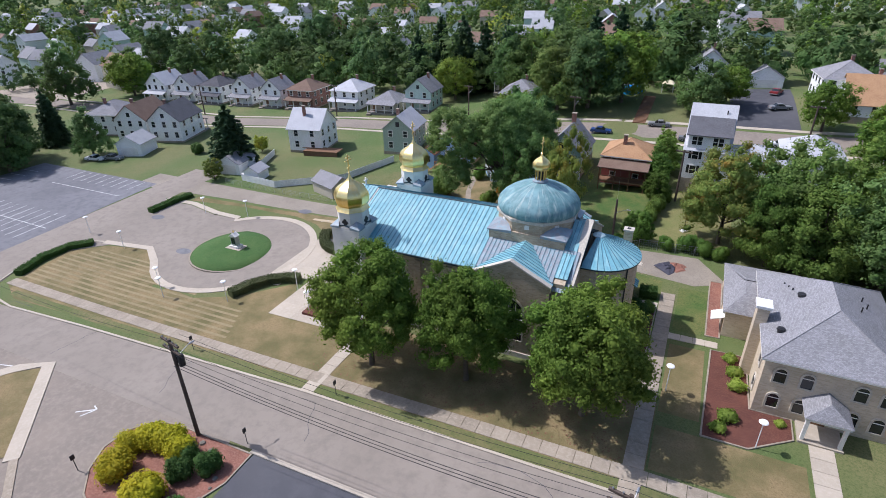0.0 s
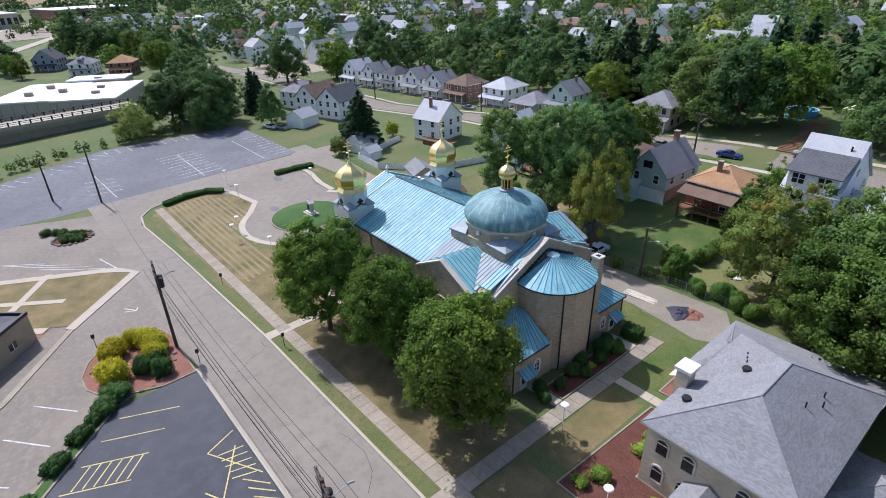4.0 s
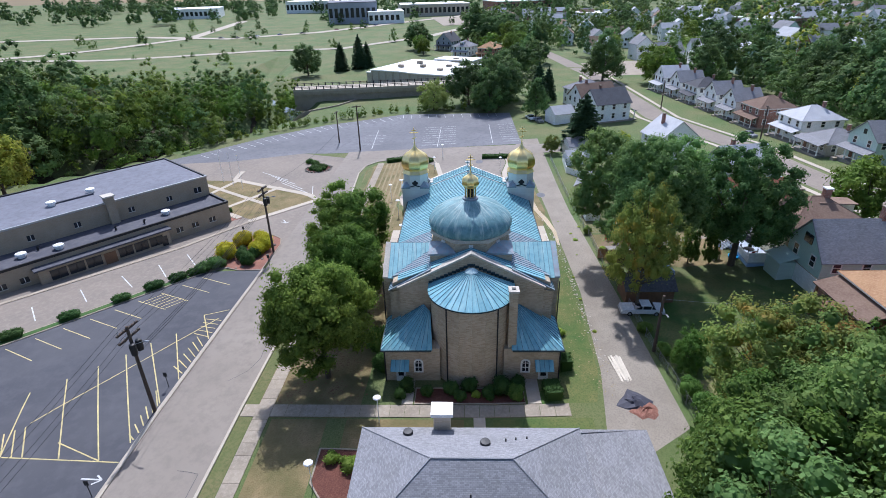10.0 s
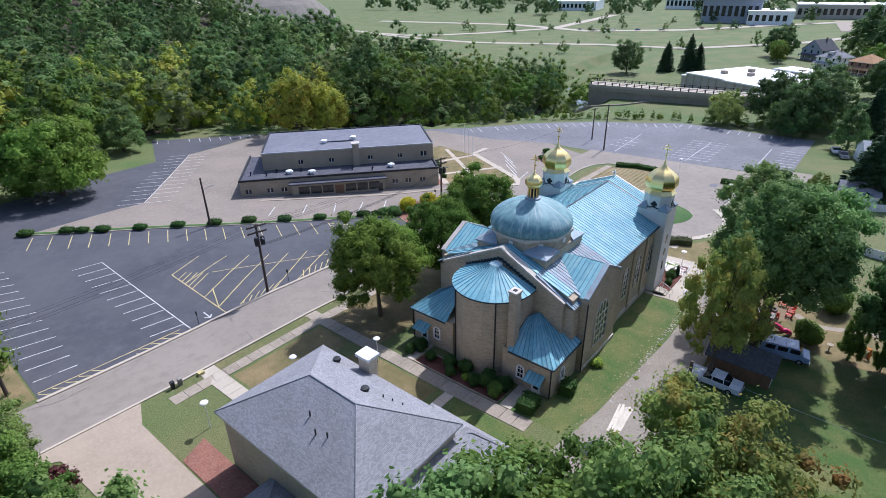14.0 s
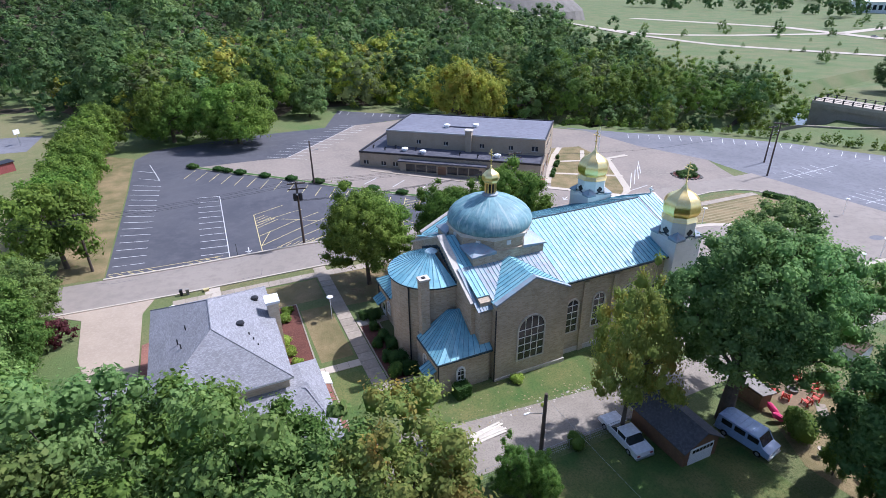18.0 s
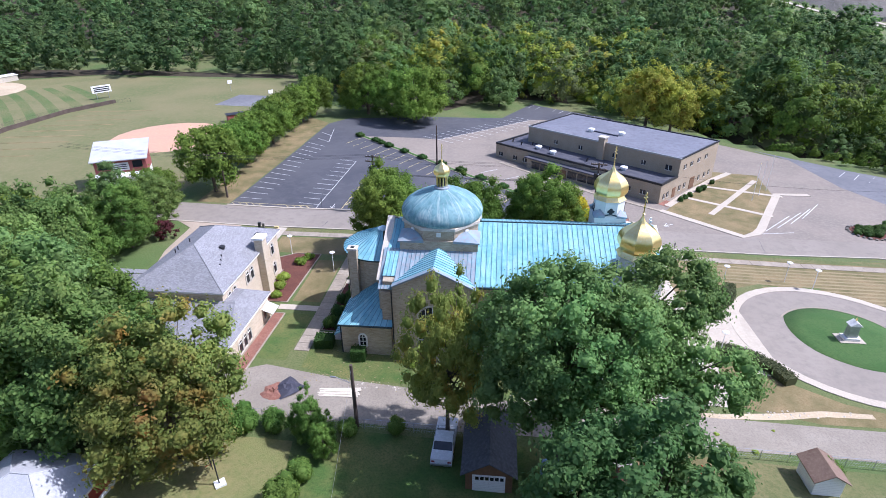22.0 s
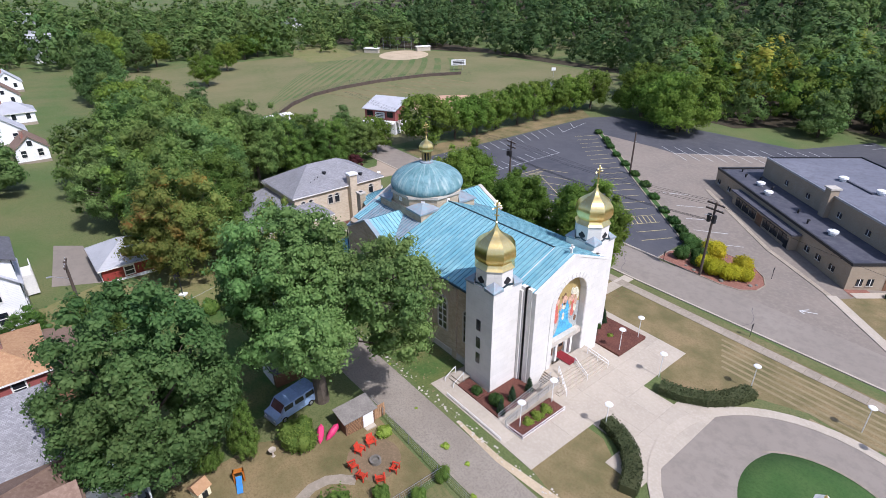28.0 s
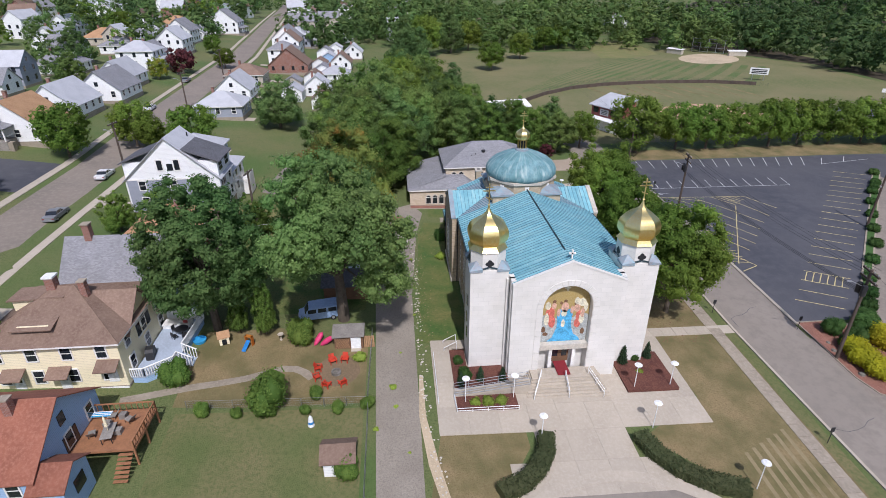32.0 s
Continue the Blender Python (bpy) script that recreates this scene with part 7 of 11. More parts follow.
for k, lf in enumerate(("leaf_mixed", "leaf_wood", "leaf_deep", "leaf_wood")):
    wood("woodland", [p for p in deep[k::4] if p[0] < 20], lf, "dense green trees on the wooded hillside", 0.60, 1050, heart=44)
wood("woodland", [p for i, p in enumerate(deep) if p[0] >= 20 and i % 4], "leaf_deep", "dark green woods on the hill beyond the ball field", 0.60, 1050, heart=44)
wood("woodland", [p for i, p in enumerate(deep) if p[0] >= 20 and not i % 4], "leaf_wood", "dark green woods on the hill beyond the ball field", 0.60, 1050, heart=44)
wood("woodland", grown(scatter(330, -260, 480, -620, -300, lambda x, y: in_poly(x, y, FOREST), 12), 1.8), "leaf_wood", "far dark green woods on the hill", 0.95, 300)
wood("woodland", grown(scatter(26, -108, 60, -190, -20, lambda x, y: in_poly(x, y, FOREST), 14), 1.4), "leaf_gold", "scattered yellowing trees in the wood", 0.5, 1200)
creek_side = [(x, y, s * 0.95) for x, y, s in scatter(26, -205, -120, -60, -10, lambda x, y: -40 < y + 0.28 * (x + 120) + 22 < 6 and y < -0.45 * (x + 120) - 30 + 14, 6)]
wood("woodland", creek_side, "leaf_ash", "bushy trees along the creek wall", 0.45, 1400)
wood("woodland", [(x, y, s * 1.25) for x, y, s in scatter(14, -95, -30, -108, -66, lambda x, y: in_poly(x, y, FOREST), 9)], "leaf_gold", "yellow-green trees at the wood's edge behind the hall", 0.44, 1600)
field_edge = grown(scatter(190, 150, 430, -112, 92, lambda x, y: x > 212 + 0.25 * y and not (300 < x < 345 and -95 < y < 25), 9), 1.45)
wood("woodland", field_edge, "leaf_mixed", "trees beyond the ball field", 0.7, 520, heart=30)


STREETS = [[(-420, 96), (-226, 120), (-135, 121), (-100, 131), (-48, 134), (20, 133), (160, 139), (420, 166)]]
def town_ok(x, y):
    if seg_dist(x, y, STREETS[0]) < 15:
        return False
    if y < 60 and x > -330:
        return False
    if -330 < x < -200 and y < 90:
        return False
    return True


town = scatter(620, -700, -172, 60, 620, town_ok, 11.5) + scatter(540, -185, 420, 168, 640, town_ok, 11.5)
town = [(x, y, s * 1.2) for x, y, s in town if not (-30 < x < 40 and y < 195)]
near_town = [p for p in town if math.hypot(p[0], p[1] - 40) < 360]
far_town_trees = [p for p in town if math.hypot(p[0], p[1] - 40) >= 360]
for k, lf in enumerate(("leaf_wood", "leaf_mixed", "leaf_deep", "leaf_ash")):
    wood("far_trees", near_town[k::4], lf, "dark rounded trees of the neighbourhood", 0.55, 1000, heart=44)
    wood("far_trees", far_town_trees[k::4], lf, "tree-covered neighbourhood stretching into the distance", 0.9, 380, heart=30)
wood("far_trees", grown(scatter(60, -700, 420, 200, 640, town_ok, 20), 1.2), "leaf_gold", "yellow-green trees among the far houses", 1.05, 220)
wood("far_trees", grown(scatter(110, 200, 480, 20, 190, town_ok, 10), 1.3), "leaf_wood", "trees between the far eastern houses", 1.05, 220)
wood("far_trees", grown(scatter(24, -700, -420, -260, 60, lambda x, y: True, 16), 0.8), "leaf_deep", "young trees planted along the highway", 0.9, 260, heart=16)
wood("far_trees", [(x, y, s * 0.32) for x, y, s in scatter(16, -420, -290, -190, -30, lambda x, y: not in_poly(x, y, FOREST), 9)], "leaf_wood", "small young trees on the highway bank", 0.8, 400, heart=12)
wood("far_trees", grown(scatter(34, -175, -40, 168, 200, town_ok, 8), 1.25) + grown(scatter(16, -30, 40, 172, 200, town_ok, 8), 1.5), "leaf_wood", "dark trees behind the street's houses", 0.6, 1000)
wood("far_trees", grown(scatter(260, -1250, -640, -700, 600, lambda x, y: True, 18), 1.9), "leaf_deep", "distant belts of trees beyond the highway", 1.4, 200)
wood("far_trees", grown(scatter(16, -620, -300, -330, 10, lambda x, y: not in_poly(x, y, FOREST), 16), 0.7), "leaf_mixed", "scattered trees on the highway banks", 0.75, 380, heart=18)
# the brushy bank along the creek side of the parking lot
bank = []
for (ax, ay), (bx, by) in zip([(-98, -40), (-110, -25), (-129, -9), (-144, 7), (-156, 32)], [(-110, -25), (-129, -9), (-144, 7), (-156, 32), (-155, 62)]):
    for k in range(9):
        t = k / 9
        bank.append((ax + (bx - ax) * t + random.uniform(-2, 0), ay + (by - ay) * t + random.uniform(-2, 1), random.uniform(0.18, 0.32)))
wood("brush", bank, "leaf_ash", "weedy green brush on the creek bank", 1.1, 320, "shrubs")

# far houses of the town
FAR = {}


def far_house(x, y, w, d, h, rz, wall, roof):
    if math.hypot(x, y) > 300:           # too far to tell apart: walls and roofs by colour, joined below
        m, hw, hd, rise = pose(x, y, gz(x, y), 0, 0, rz), w / 2, d / 2, w * 0.4
        FAR.setdefault(wall, Geo()).put(Geo().extrude([(-hw, -3), (hw, -3), (hw, h), (0, h + rise), (-hw, h)], 1, -hd, hd), m)
        for s in (-1, 1):
            FAR.setdefault(roof, Geo()).put(Geo().slab([(s * (hw + 0.4), -hd - 0.4, h - 0.2), (s * (hw + 0.4), hd + 0.4, h - 0.2), (0, hd + 0.4, h + rise + 0.15), (0, -hd - 0.4, h + rise + 0.15)], 0.2), m)
        for i in (-1, 1):
            for zz in (1.4, 4.4):
                if zz < h - 1.5:
                    FAR.setdefault("glass_dark", Geo()).put(Geo().box(i * hw * 0.45 - 0.6, -hd - 0.06, zz, i * hw * 0.45 + 0.6, -hd, zz + 1.5).box(i * hw * 0.45 - 0.6, hd, zz, i * hw * 0.45 + 0.6, hd + 0.06, zz + 1.5), m)
        return
    ho = thing("house", x, y, None, rz, "distant house with a gabled roof among trees", "house", "far houses")
    hw, hd, rise = w / 2, d / 2, w * 0.4
    part("wall", Geo().extrude([(-hw, -3), (hw, -3), (hw, h), (0, h + rise), (-hw, h)], 1, -hd, hd), wall, ho)
    part("roof", Geo().add([(-hw - 0.4, -hd - 0.4, h - 0.3), (-hw - 0.4, hd + 0.4, h - 0.3), (0, hd + 0.4, h + rise + 0.1), (0, -hd - 0.4, h + rise + 0.1), (hw + 0.4, -hd - 0.4, h - 0.3), (hw + 0.4, hd + 0.4, h - 0.3)],
                           [(0, 3, 2, 1), (3, 4, 5, 2)]), roof, ho)
    if math.hypot(x, y) > 270:
        return
    for i in (-1, 1):
        for zz in (1.2, 4.0):
            if zz < h - 1:
                part("window", Geo().box(i * hw * 0.45 - 0.6, -hd - 0.06, zz, i * hw * 0.45 + 0.6, -hd, zz + 1.5), "glass_dark", ho)
                part("window", Geo().box(min(i * hw, i * (hw + 0.06)), -1, zz, max(i * hw, i * (hw + 0.06)), 0.4, zz + 1.5), "glass_dark", ho)


random.seed(11)
spots = scatter(140, -640, -190, 90, 480, town_ok, 18) + scatter(130, -180, 420, 205, 560, town_ok, 17) + scatter(22, 235, 470, 30, 180, town_ok, 22)
for x, y, s in spots:
    far_house(x, y, random.uniform(8, 11), random.uniform(10, 14), random.choice((5.4, 7.6, 8.4, 9.0)), random.choice((0, 90, 10, 100, 80)), random.choice(("siding_white",) * 8 + ("siding_tan", "siding_green", "rust_brick")), random.choice(("shingle_light", "shingle_light", "shingle_grey", "shingle_brown")))
tree("purple", 112, 146.5, 3.1, 0, "dark maroon-leaved tree beside the street")
far_geo, far_slots = Geo(), []
for k, (mname, g) in enumerate(sorted(FAR.items())):
    far_slots += [k] * len(g.f)
    far_geo.add(g.v, g.f)
far_town = solid("far_houses", far_geo, sorted(FAR)[0], "small gabled houses of the distant town", "houses", kind="stuff")
for mname in sorted(FAR)[1:]:
    far_town.data.materials.append(MATS[mname])
far_town.data.polygons.foreach_set("material_index", far_slots)

# ---- lawns ----
def lawn(poly, material, off, label):
    return solid("lawn", sheet(poly, off, 6.0), material, label, "lawn", kind="structure")


lawn([(-93.5, 35.2), (-88, 33.0), (-70, 33.8), (-34, 35.0), (1, 35.0), (1, 46), (-34, 47.5), (-45, 44.0), (-50, 52.0), (-56, 46.0), (-62, 43.2), (-70, 44.2), (-77, 48.9), (-82, 51.5), (-90, 50.0), (-95, 46)],
     "grass_dry", 0.012, "dry brown mown lawn in front of the church")
lawn([(-48.5, 71.9), (-48.5, 63.5), (-50.5, 63.5), (-56.5, 67.5), (-60, 69.8), (-66, 71.5), (-78, 71.5), (-92, 70.0), (-92, 72.0), (-56, 73.4)], "grass_dry", 0.012, "dry lawn between drive and alley")
lawn([(-34.4, 67.2), (-11, 68), (-4.5, 67.8), (-1, 60), (-1, 71), (-6, 72.2), (-34.4, 73.4)], "grass_green", 0.012, "green lawn along the south wall")
lawn([(1.2, 45), (5, 45), (5, 57), (1.2, 57)], "grass_dry", 0.012, "worn lawn between church walk and rectory")
lawn([(1.2, 37.2), (13.8, 37.2), (13.8, 43), (1.2, 43)], "grass_dry", 0.012, "worn lawn before the rectory")
lawn([(1.2, 60), (4.8, 60), (4.8, 70), (1.2, 70)], "grass_green", 0.012, "green lawn beside the rectory")
lawn([(-6.4, 80), (-27, 80), (-28, 96), (-20, 102), (-6, 104)], "grass_green", 0.012, "shady green garden lawn")
lawn([(-44.5, 79.5), (-60, 79.5), (-60, 98), (-44.5, 98)], "grass_mixed", 0.012, "green back garden")
lawn([(-32.6, 79.4), (-43.8, 79.4), (-44, 90), (-43.6, 98.6), (-39.6, 98.8), (-31.2, 98.6), (-30.6, 90), (-33.2, 85)], "grass_dry", 0.013, "trodden dry back garden")
lawn([(-4, 82), (9, 82), (10, 95), (6, 104), (-6, 104), (-5.4, 90)], "grass_sunny", 0.012, "sunny dry garden lawn")
lawn([(29.5, 24), (36, 24), (36, -46), (28.3, -40), (28.5, -16), (28.9, 0)], "grass_dry", 0.012, "dry grass bank beside the lot")
lawn([(-55.5, 15.5), (-66.5, 25), (-71, 21.5), (-82, 1), (-84, -12), (-74, -13.5)], "grass_dry", 0.09, "dry lawn at the end of the hall")
stripes = thing("mown_stripes", -70, 42, label="pale straw stripes of cut grass on the lawn", category="lawn", kind="structure")
inv = stripes.matrix_basis.inverted()
for i in range(11):
    y = 37.6 + i * 1.05
    x0 = -93.5 + max(0, (y - 45)) * 1.2
    x1 = -50 - i * 0.5 if y < 43 else -60 - (y - 43) * 2.6
    g = sheet([(x0, y), (x1, y), (x1, y + 0.4), (x0, y + 0.42)], 0.022)
    g.v = [inv @ Vector(p) for p in g.v]
    part("stripe", g, "straw", stripes)

# ---- kerbs and pavements ----
kerb([(60, 33.4), (20, 33.45), (-34, 33.55), (-70, 32.4), (-86, 31.4), (-92, 32.2), (-95.5, 34.8), (-97.6, 40)])
kerb([(29.5, 24.8), (0, 24.8), (-33.5, 24.75)], 0.45, 0.17)
kerb([(-97.6, 40), (-97.8, 46), (-96, 49.5), (-92, 50.6)], 0.35)
ringw = solid("pavement", ribbon([(-92, 50.6), (-82, 52.0), (-77.6, 49.2)] + ring(-67, 57, 12.8, 30, -135, 135) + [(-76.5, 67.2), (-82, 67.3), (-90, 69.0), (-97.5, 68.8)], 1.2, 0.09, 6.0, 0.2), "concrete", "pale concrete kerb walk round the turning circle", "pavement", kind="structure")
walk_slabs("pavement", -94, 35.2, 20.4, 36.8, 72, 'x')
lawn([(-90, 33.4), (-34, 33.75), (20, 33.65), (20, 35.1), (-34, 35.1), (-90, 34.6)], "grass_mixed", 0.02, "green grass verge between kerb and pavement")
walk_slabs("pavement", -34.7, 33.7, -33.1, 46.0, 8, 'y', "concrete")
walk_slabs("pavement", -0.9, 33.7, 0.9, 68.0, 22, 'y', "concrete_old")
walk_slabs("pavement", 0.9, 58.0, 6.3, 59.2, 4, 'x', "concrete")
walk_slabs("pavement", 14.2, 33.7, 16.2, 46.0, 8, 'y', "concrete")
walk_slabs("pavement", -5.0, 63.8, -1.0, 65.2, 3, 'x', "concrete")
walk_slabs("pavement", -5.0, 50.4, -1.0, 51.6, 3, 'x', "concrete")


def bed(poly, label, material="mulch", edge=True):
    b = solid("flower_bed", sheet(poly, 0.06), material, label, "flower bed", kind="structure")
    if edge:
        e = solid("bed_edging", ribbon(poly + poly[:1], 0.16, 0.13, 6, 0.2), "concrete_old", "low concrete edging round a flower bed", "edging", kind="structure")
    return b


bed([(-3.6, 51.8), (-1.1, 51.8), (-1.1, 63.5), (-3.6, 63.5)], "red mulch bed before the apse")
bed([(5.2, 43.2), (9.2, 43.2), (13, 46), (13, 48.8), (9.4, 48.8), (9.2, 57.5), (5.6, 57.5)], "red mulch bed round the rectory")
bed([(4.9, 60.2), (6.4, 60.2), (6.4, 73), (4.9, 73)], "red brick path along the rectory wing", "redstone")
bed([(21.0, 43.6), (23.8, 44.8), (23.8, 55.0), (21.0, 55.0)], "red paved corner by the drive", "redstone", False)
bed([(-58.5, 9.0), (-44.0, -3.0), (-43.0, -1.8), (-57.0, 12.5)], "red stone strip at the foot of the hall", "redstone", False)

# plaza of concrete slabs
plaza = thing("plaza", -46, 58, label="pale concrete forecourt in large slabs", category="pavement", kind="structure")
pin = plaza.matrix_basis.inverted()
BEDS = [(-42.2, -39.0, 63.9, 69.9), (-39.0, -35.0, 68.2, 69.9), (-45.6, -43.6, 63.6, 69.9), (-44.0, -37.7, 45.6, 51.3)]
for ix in range(6):
    for iy in range(9):
        x0, y0 = -56.0 + ix * 3.675, 44.2 + iy * 3.093
        x1, y1 = x0 + 3.663, y0 + 3.081
        xm, ym = (x0 + x1) / 2, (y0 + y1) / 2
        if xm < -48.6 and not (52.6 - max(0, -50 - xm) * 0.9 < ym < 64.0 + max(0, -50 - xm) * 0.5):
            continue
        if math.hypot(xm + 67, ym - 57) < 12.6:
            continue
        part("slab", Geo().slab([pin @ Vector((a, b, gz(a, b) + 0.06 + random.uniform(-0.004, 0.004))) for a, b in ((x0, y0), (x1, y0), (x1, y1), (x0, y1))], 0.15), "concrete", plaza)
for (x0, x1, y0, y1), lb in zip(BEDS, ("mulch bed with clipped cedars by the tower", "mulch bed beside the tower", "mulch bed with lilies before the ramp", "mulch bed with cedars by the tower")):
    solid("flower_bed", Geo().box(x0, y0, -1.2, x1, y1, max(gz(a, b) for a in (x0, x1) for b in (y0, y1)) + 0.14), "mulch", lb, "flower bed", kind="structure")

# entrance steps, ramp, rails
stairs = thing("entrance_steps", -42.6, 57.9, -0.6, 0, "broad pale stone steps up to the church door", "steps", kind="structure")
for i in range(7):
    part("step", Geo().box(-1.7 + 0.28 * i, -4.6 + 0.16 * i, -0.6, 1.7, 4.6 - 0.16 * i, 0.1 + 0.215 * (i + 1) - 0.1), "concrete", stairs)


def railing(pts, h=0.95, n_post=5, label="white metal handrail on posts", material="lamp_white", bars=2):
    r = thing("railing", *pts[0], 0, label, "railing") if False else new("railing")
    tagged(r, label, "railing")
    r.matrix_basis = Matrix.Translation(pts[0])
    o = Vector(pts[0])
    P = [Vector(p) - o for p in pts]
    for a, b in zip(P, P[1:]):
        for k in range(bars):
            z = Vector((0, 0, h * (1 - 0.4 * k)))
            part("rail", Geo().tube(a + z, b + z, 0.035, n=5), material, r)
        m = max(1, round((b - a).length / 1.5))
        for i in range(m + 1):
            q = a.lerp(b, i / m)
            part("post", Geo().tube(q - Vector((0, 0, 0.2)), q + Vector((0, 0, h)), 0.035, n=5), material, r)
    return r


for y in (-2.6, 2.6):
    railing([(-44.4, 57.9 + y * 1.45, -0.45), (-42.2, 57.9 + y, 0.9)])
railing([(-44.3, 57.9, -0.45), (-42.4, 57.9, 0.8)])
ramp = thing("ramp", -42.9, 66, -0.4, 0, "concrete access ramp along the church front", "ramp", kind="structure")
part("deck", Geo().add([(-0.55, -4.2, -0.5), (0.55, -4.2, -0.5), (0.55, 4.0, -0.5), (-0.55, 4.0, -0.5), (-0.55, -4.2, 1.25), (0.55, -4.2, 1.25), (0.55, 4.0, 0.25), (-0.55, 4.0, 0.25)],
                       [(4, 5, 6, 7), (0, 4, 7, 3), (1, 2, 6, 5), (0, 1, 5, 4), (2, 3, 7, 6)]), "concrete", ramp)
railing([(-43.4, 62.0, 0.85), (-43.4, 70.0, -0.15)], label="pale metal rail along the ramp", bars=3, material="steel")
railing([(-42.35, 62.0, 0.85), (-42.35, 70.0, -0.15)], label="pale metal rail along the ramp", bars=3, material="steel")
railing([(-45.7, 63.6, -0.5), (-45.7, 70.0, -0.4), (-43.6, 70.1, -0.4)], label="low metal rail round the lily bed", h=0.8)
railing([(-36.5, 71.8, -0.1), (-44.5, 71.8, -0.3)], label="low metal rail at the plaza's edge", h=0.7)
# side door of the south tower with its steps
sd = thing("side_steps", -35.3, 69.6, -0.2, 0, "small concrete steps with rails to the tower door", "steps")
for i in range(4):
    part("step", Geo().box(-0.7, -1.5, -0.4, 0.7, 0.9 - 0.3 * i, 0.2 * (i + 1)), "concrete", sd)
for x in (-0.7, 0.7):
    part("rail", Geo().tube((x, 0.9, 0.9), (x, -0.6, 1.7), 0.04).tube((x, 0.9, 0), (x, 0.9, 0.9), 0.04).tube((x, -0.6, 0.4), (x, -0.6, 1.7), 0.04), "lamp_white", sd)

# ---- lamps on posts ----
lamp0 = None
LAMPS = [(-48.9, 50.7), (-56.4, 44.4), (-66.4, 41.8), (-49.8, 62.3), (-43.4, 50.4), (-43.4, 46.4), (-44.2, 63.9), (-44.4, 69.0), (-86.4, 50.3), (-84.1, 66.4), (-69.5, 43.8), (-97.9, 52.0), (1.6, 48.4), (9.8, 43.6), (-75, 68.2), (19.8, 42.7)]
for x, y in LAMPS:
    if lamp0 is None:
        lamp0 = thing("lamp_post", x, y, None, 0, "slim white lamp post with a flat disc shade", "lamp post", "lamp posts in the grounds")
        part("post", Geo().tube((0, 0, -0.2), (0, 0, 3.1), 0.05, 0.04, 8), "lamp_white", lamp0)
        part("shade", Geo().lathe([(0.02, 3.42), (0.36, 3.34), (0.42, 3.26), (0.36, 3.2), (0.1, 3.12)], 16), "lamp_white", lamp0)
        part("globe", Geo().lathe([(0.02, 3.0), (0.14, 3.05), (0.16, 3.14), (0.1, 3.2)], 10), "lamp_white", lamp0)
    else:
        copy_thing(lamp0, pose(x, y, gz(x, y)))

# ---- hedges, clipped bushes ----
def hedge(line, w, h, label, leaf="leaf_hedge", dens=190):
    """A clipped hedge: a solid heart and many small leaves all over it."""
    o = Vector((line[0][0], line[0][1], gz(*line[0])))
    hd = thing("hedge", o.x, o.y, o.z, 0, label, "hedge")
    core, V, n = Geo(), [], 0
    for (ax, ay), (bx, by) in zip(line, line[1:]):
        L = math.hypot(bx - ax, by - ay)
        a = math.atan2(by - ay, bx - ax)
        z = gz((ax + bx) / 2, (ay + by) / 2) - o.z
        core.put(Geo().box(-0.15, -w / 2 + 0.1, -0.4, L + 0.15, w / 2 - 0.1, h - 0.1), pose(ax - o.x, ay - o.y, z, 0, 0, math.degrees(a)))
        m = int(L * dens * (w + 2 * h) / 3)
        t, u = RNG.random(m), RNG.random(m) * (w + 2 * h)
        yy = np.where(u < h, -w / 2, np.where(u > h + w, w / 2, u - h - w / 2)) + RNG.normal(size=m) * 0.05
        zz = np.where(u < h, u, np.where(u > h + w, u - h - w, h)) + RNG.normal(size=m) * 0.06
        xx = t * (L + 0.3) - 0.15
        c = np.stack([ax - o.x + xx * math.cos(a) - yy * math.sin(a), ay - o.y + xx * math.sin(a) + yy * math.cos(a), z + zz], 1)
        d1, d2 = RNG.normal(size=(m, 3)), RNG.normal(size=(m, 3))
        d1 /= np.linalg.norm(d1, axis=1, keepdims=True)
        d2 = np.cross(d1, d2)
        d2 /= np.linalg.norm(d2, axis=1, keepdims=True)
        s = 0.1 * RNG.uniform(0.6, 1.4, m)[:, None]
        V.append(np.stack([c - d1 * s, c + d2 * s * .6, c + d1 * s, c - d2 * s * .6], 1).reshape(-1, 3))
        n += m
    part("heart", core, leaf, hd)
    part("foliage", np_mesh("foliage", np.concatenate(V), n, None, None, leaf), leaf, hd)
    return hd


hedge([(-49.6, 61.8), (-51.5, 62.3), (-53.3, 63.4), (-54.8, 65.2), (-55.6, 67.2)], 1.6, 1.1, "clipped brownish-green hedge curving round the forecourt")
hedge([(-50.2, 52.6), (-52.2, 52.0), (-54.2, 50.6), (-55.8, 48.4), (-56.8, 45.6)], 1.6, 1.1, "clipped brownish-green hedge curving round the forecourt")
hedge([(-94.6, 37.6), (-96.2, 42.0), (-95.8, 46.5), (-93.2, 49.2)], 1.5, 0.9, "low dark green hedge at the drive's mouth", "leaf_box")
hedge([(-94.8, 62.6), (-94.6, 67.0), (-93.8, 71.6)], 1.5, 0.9, "low dark green hedge at the drive's mouth", "leaf_box")
hedge([(-3.4, 66.4), (-1.5, 66.6)], 1.8, 1.3, "clipped dark green hedge by the annex door", "leaf_box")
hedge([(-7.8, 68.6), (-6.4, 68.7)], 1.4, 1.5, "clipped dark green bush by the south wall", "leaf_box")
BUSH = "low clipped evergreen bush in the parking island"
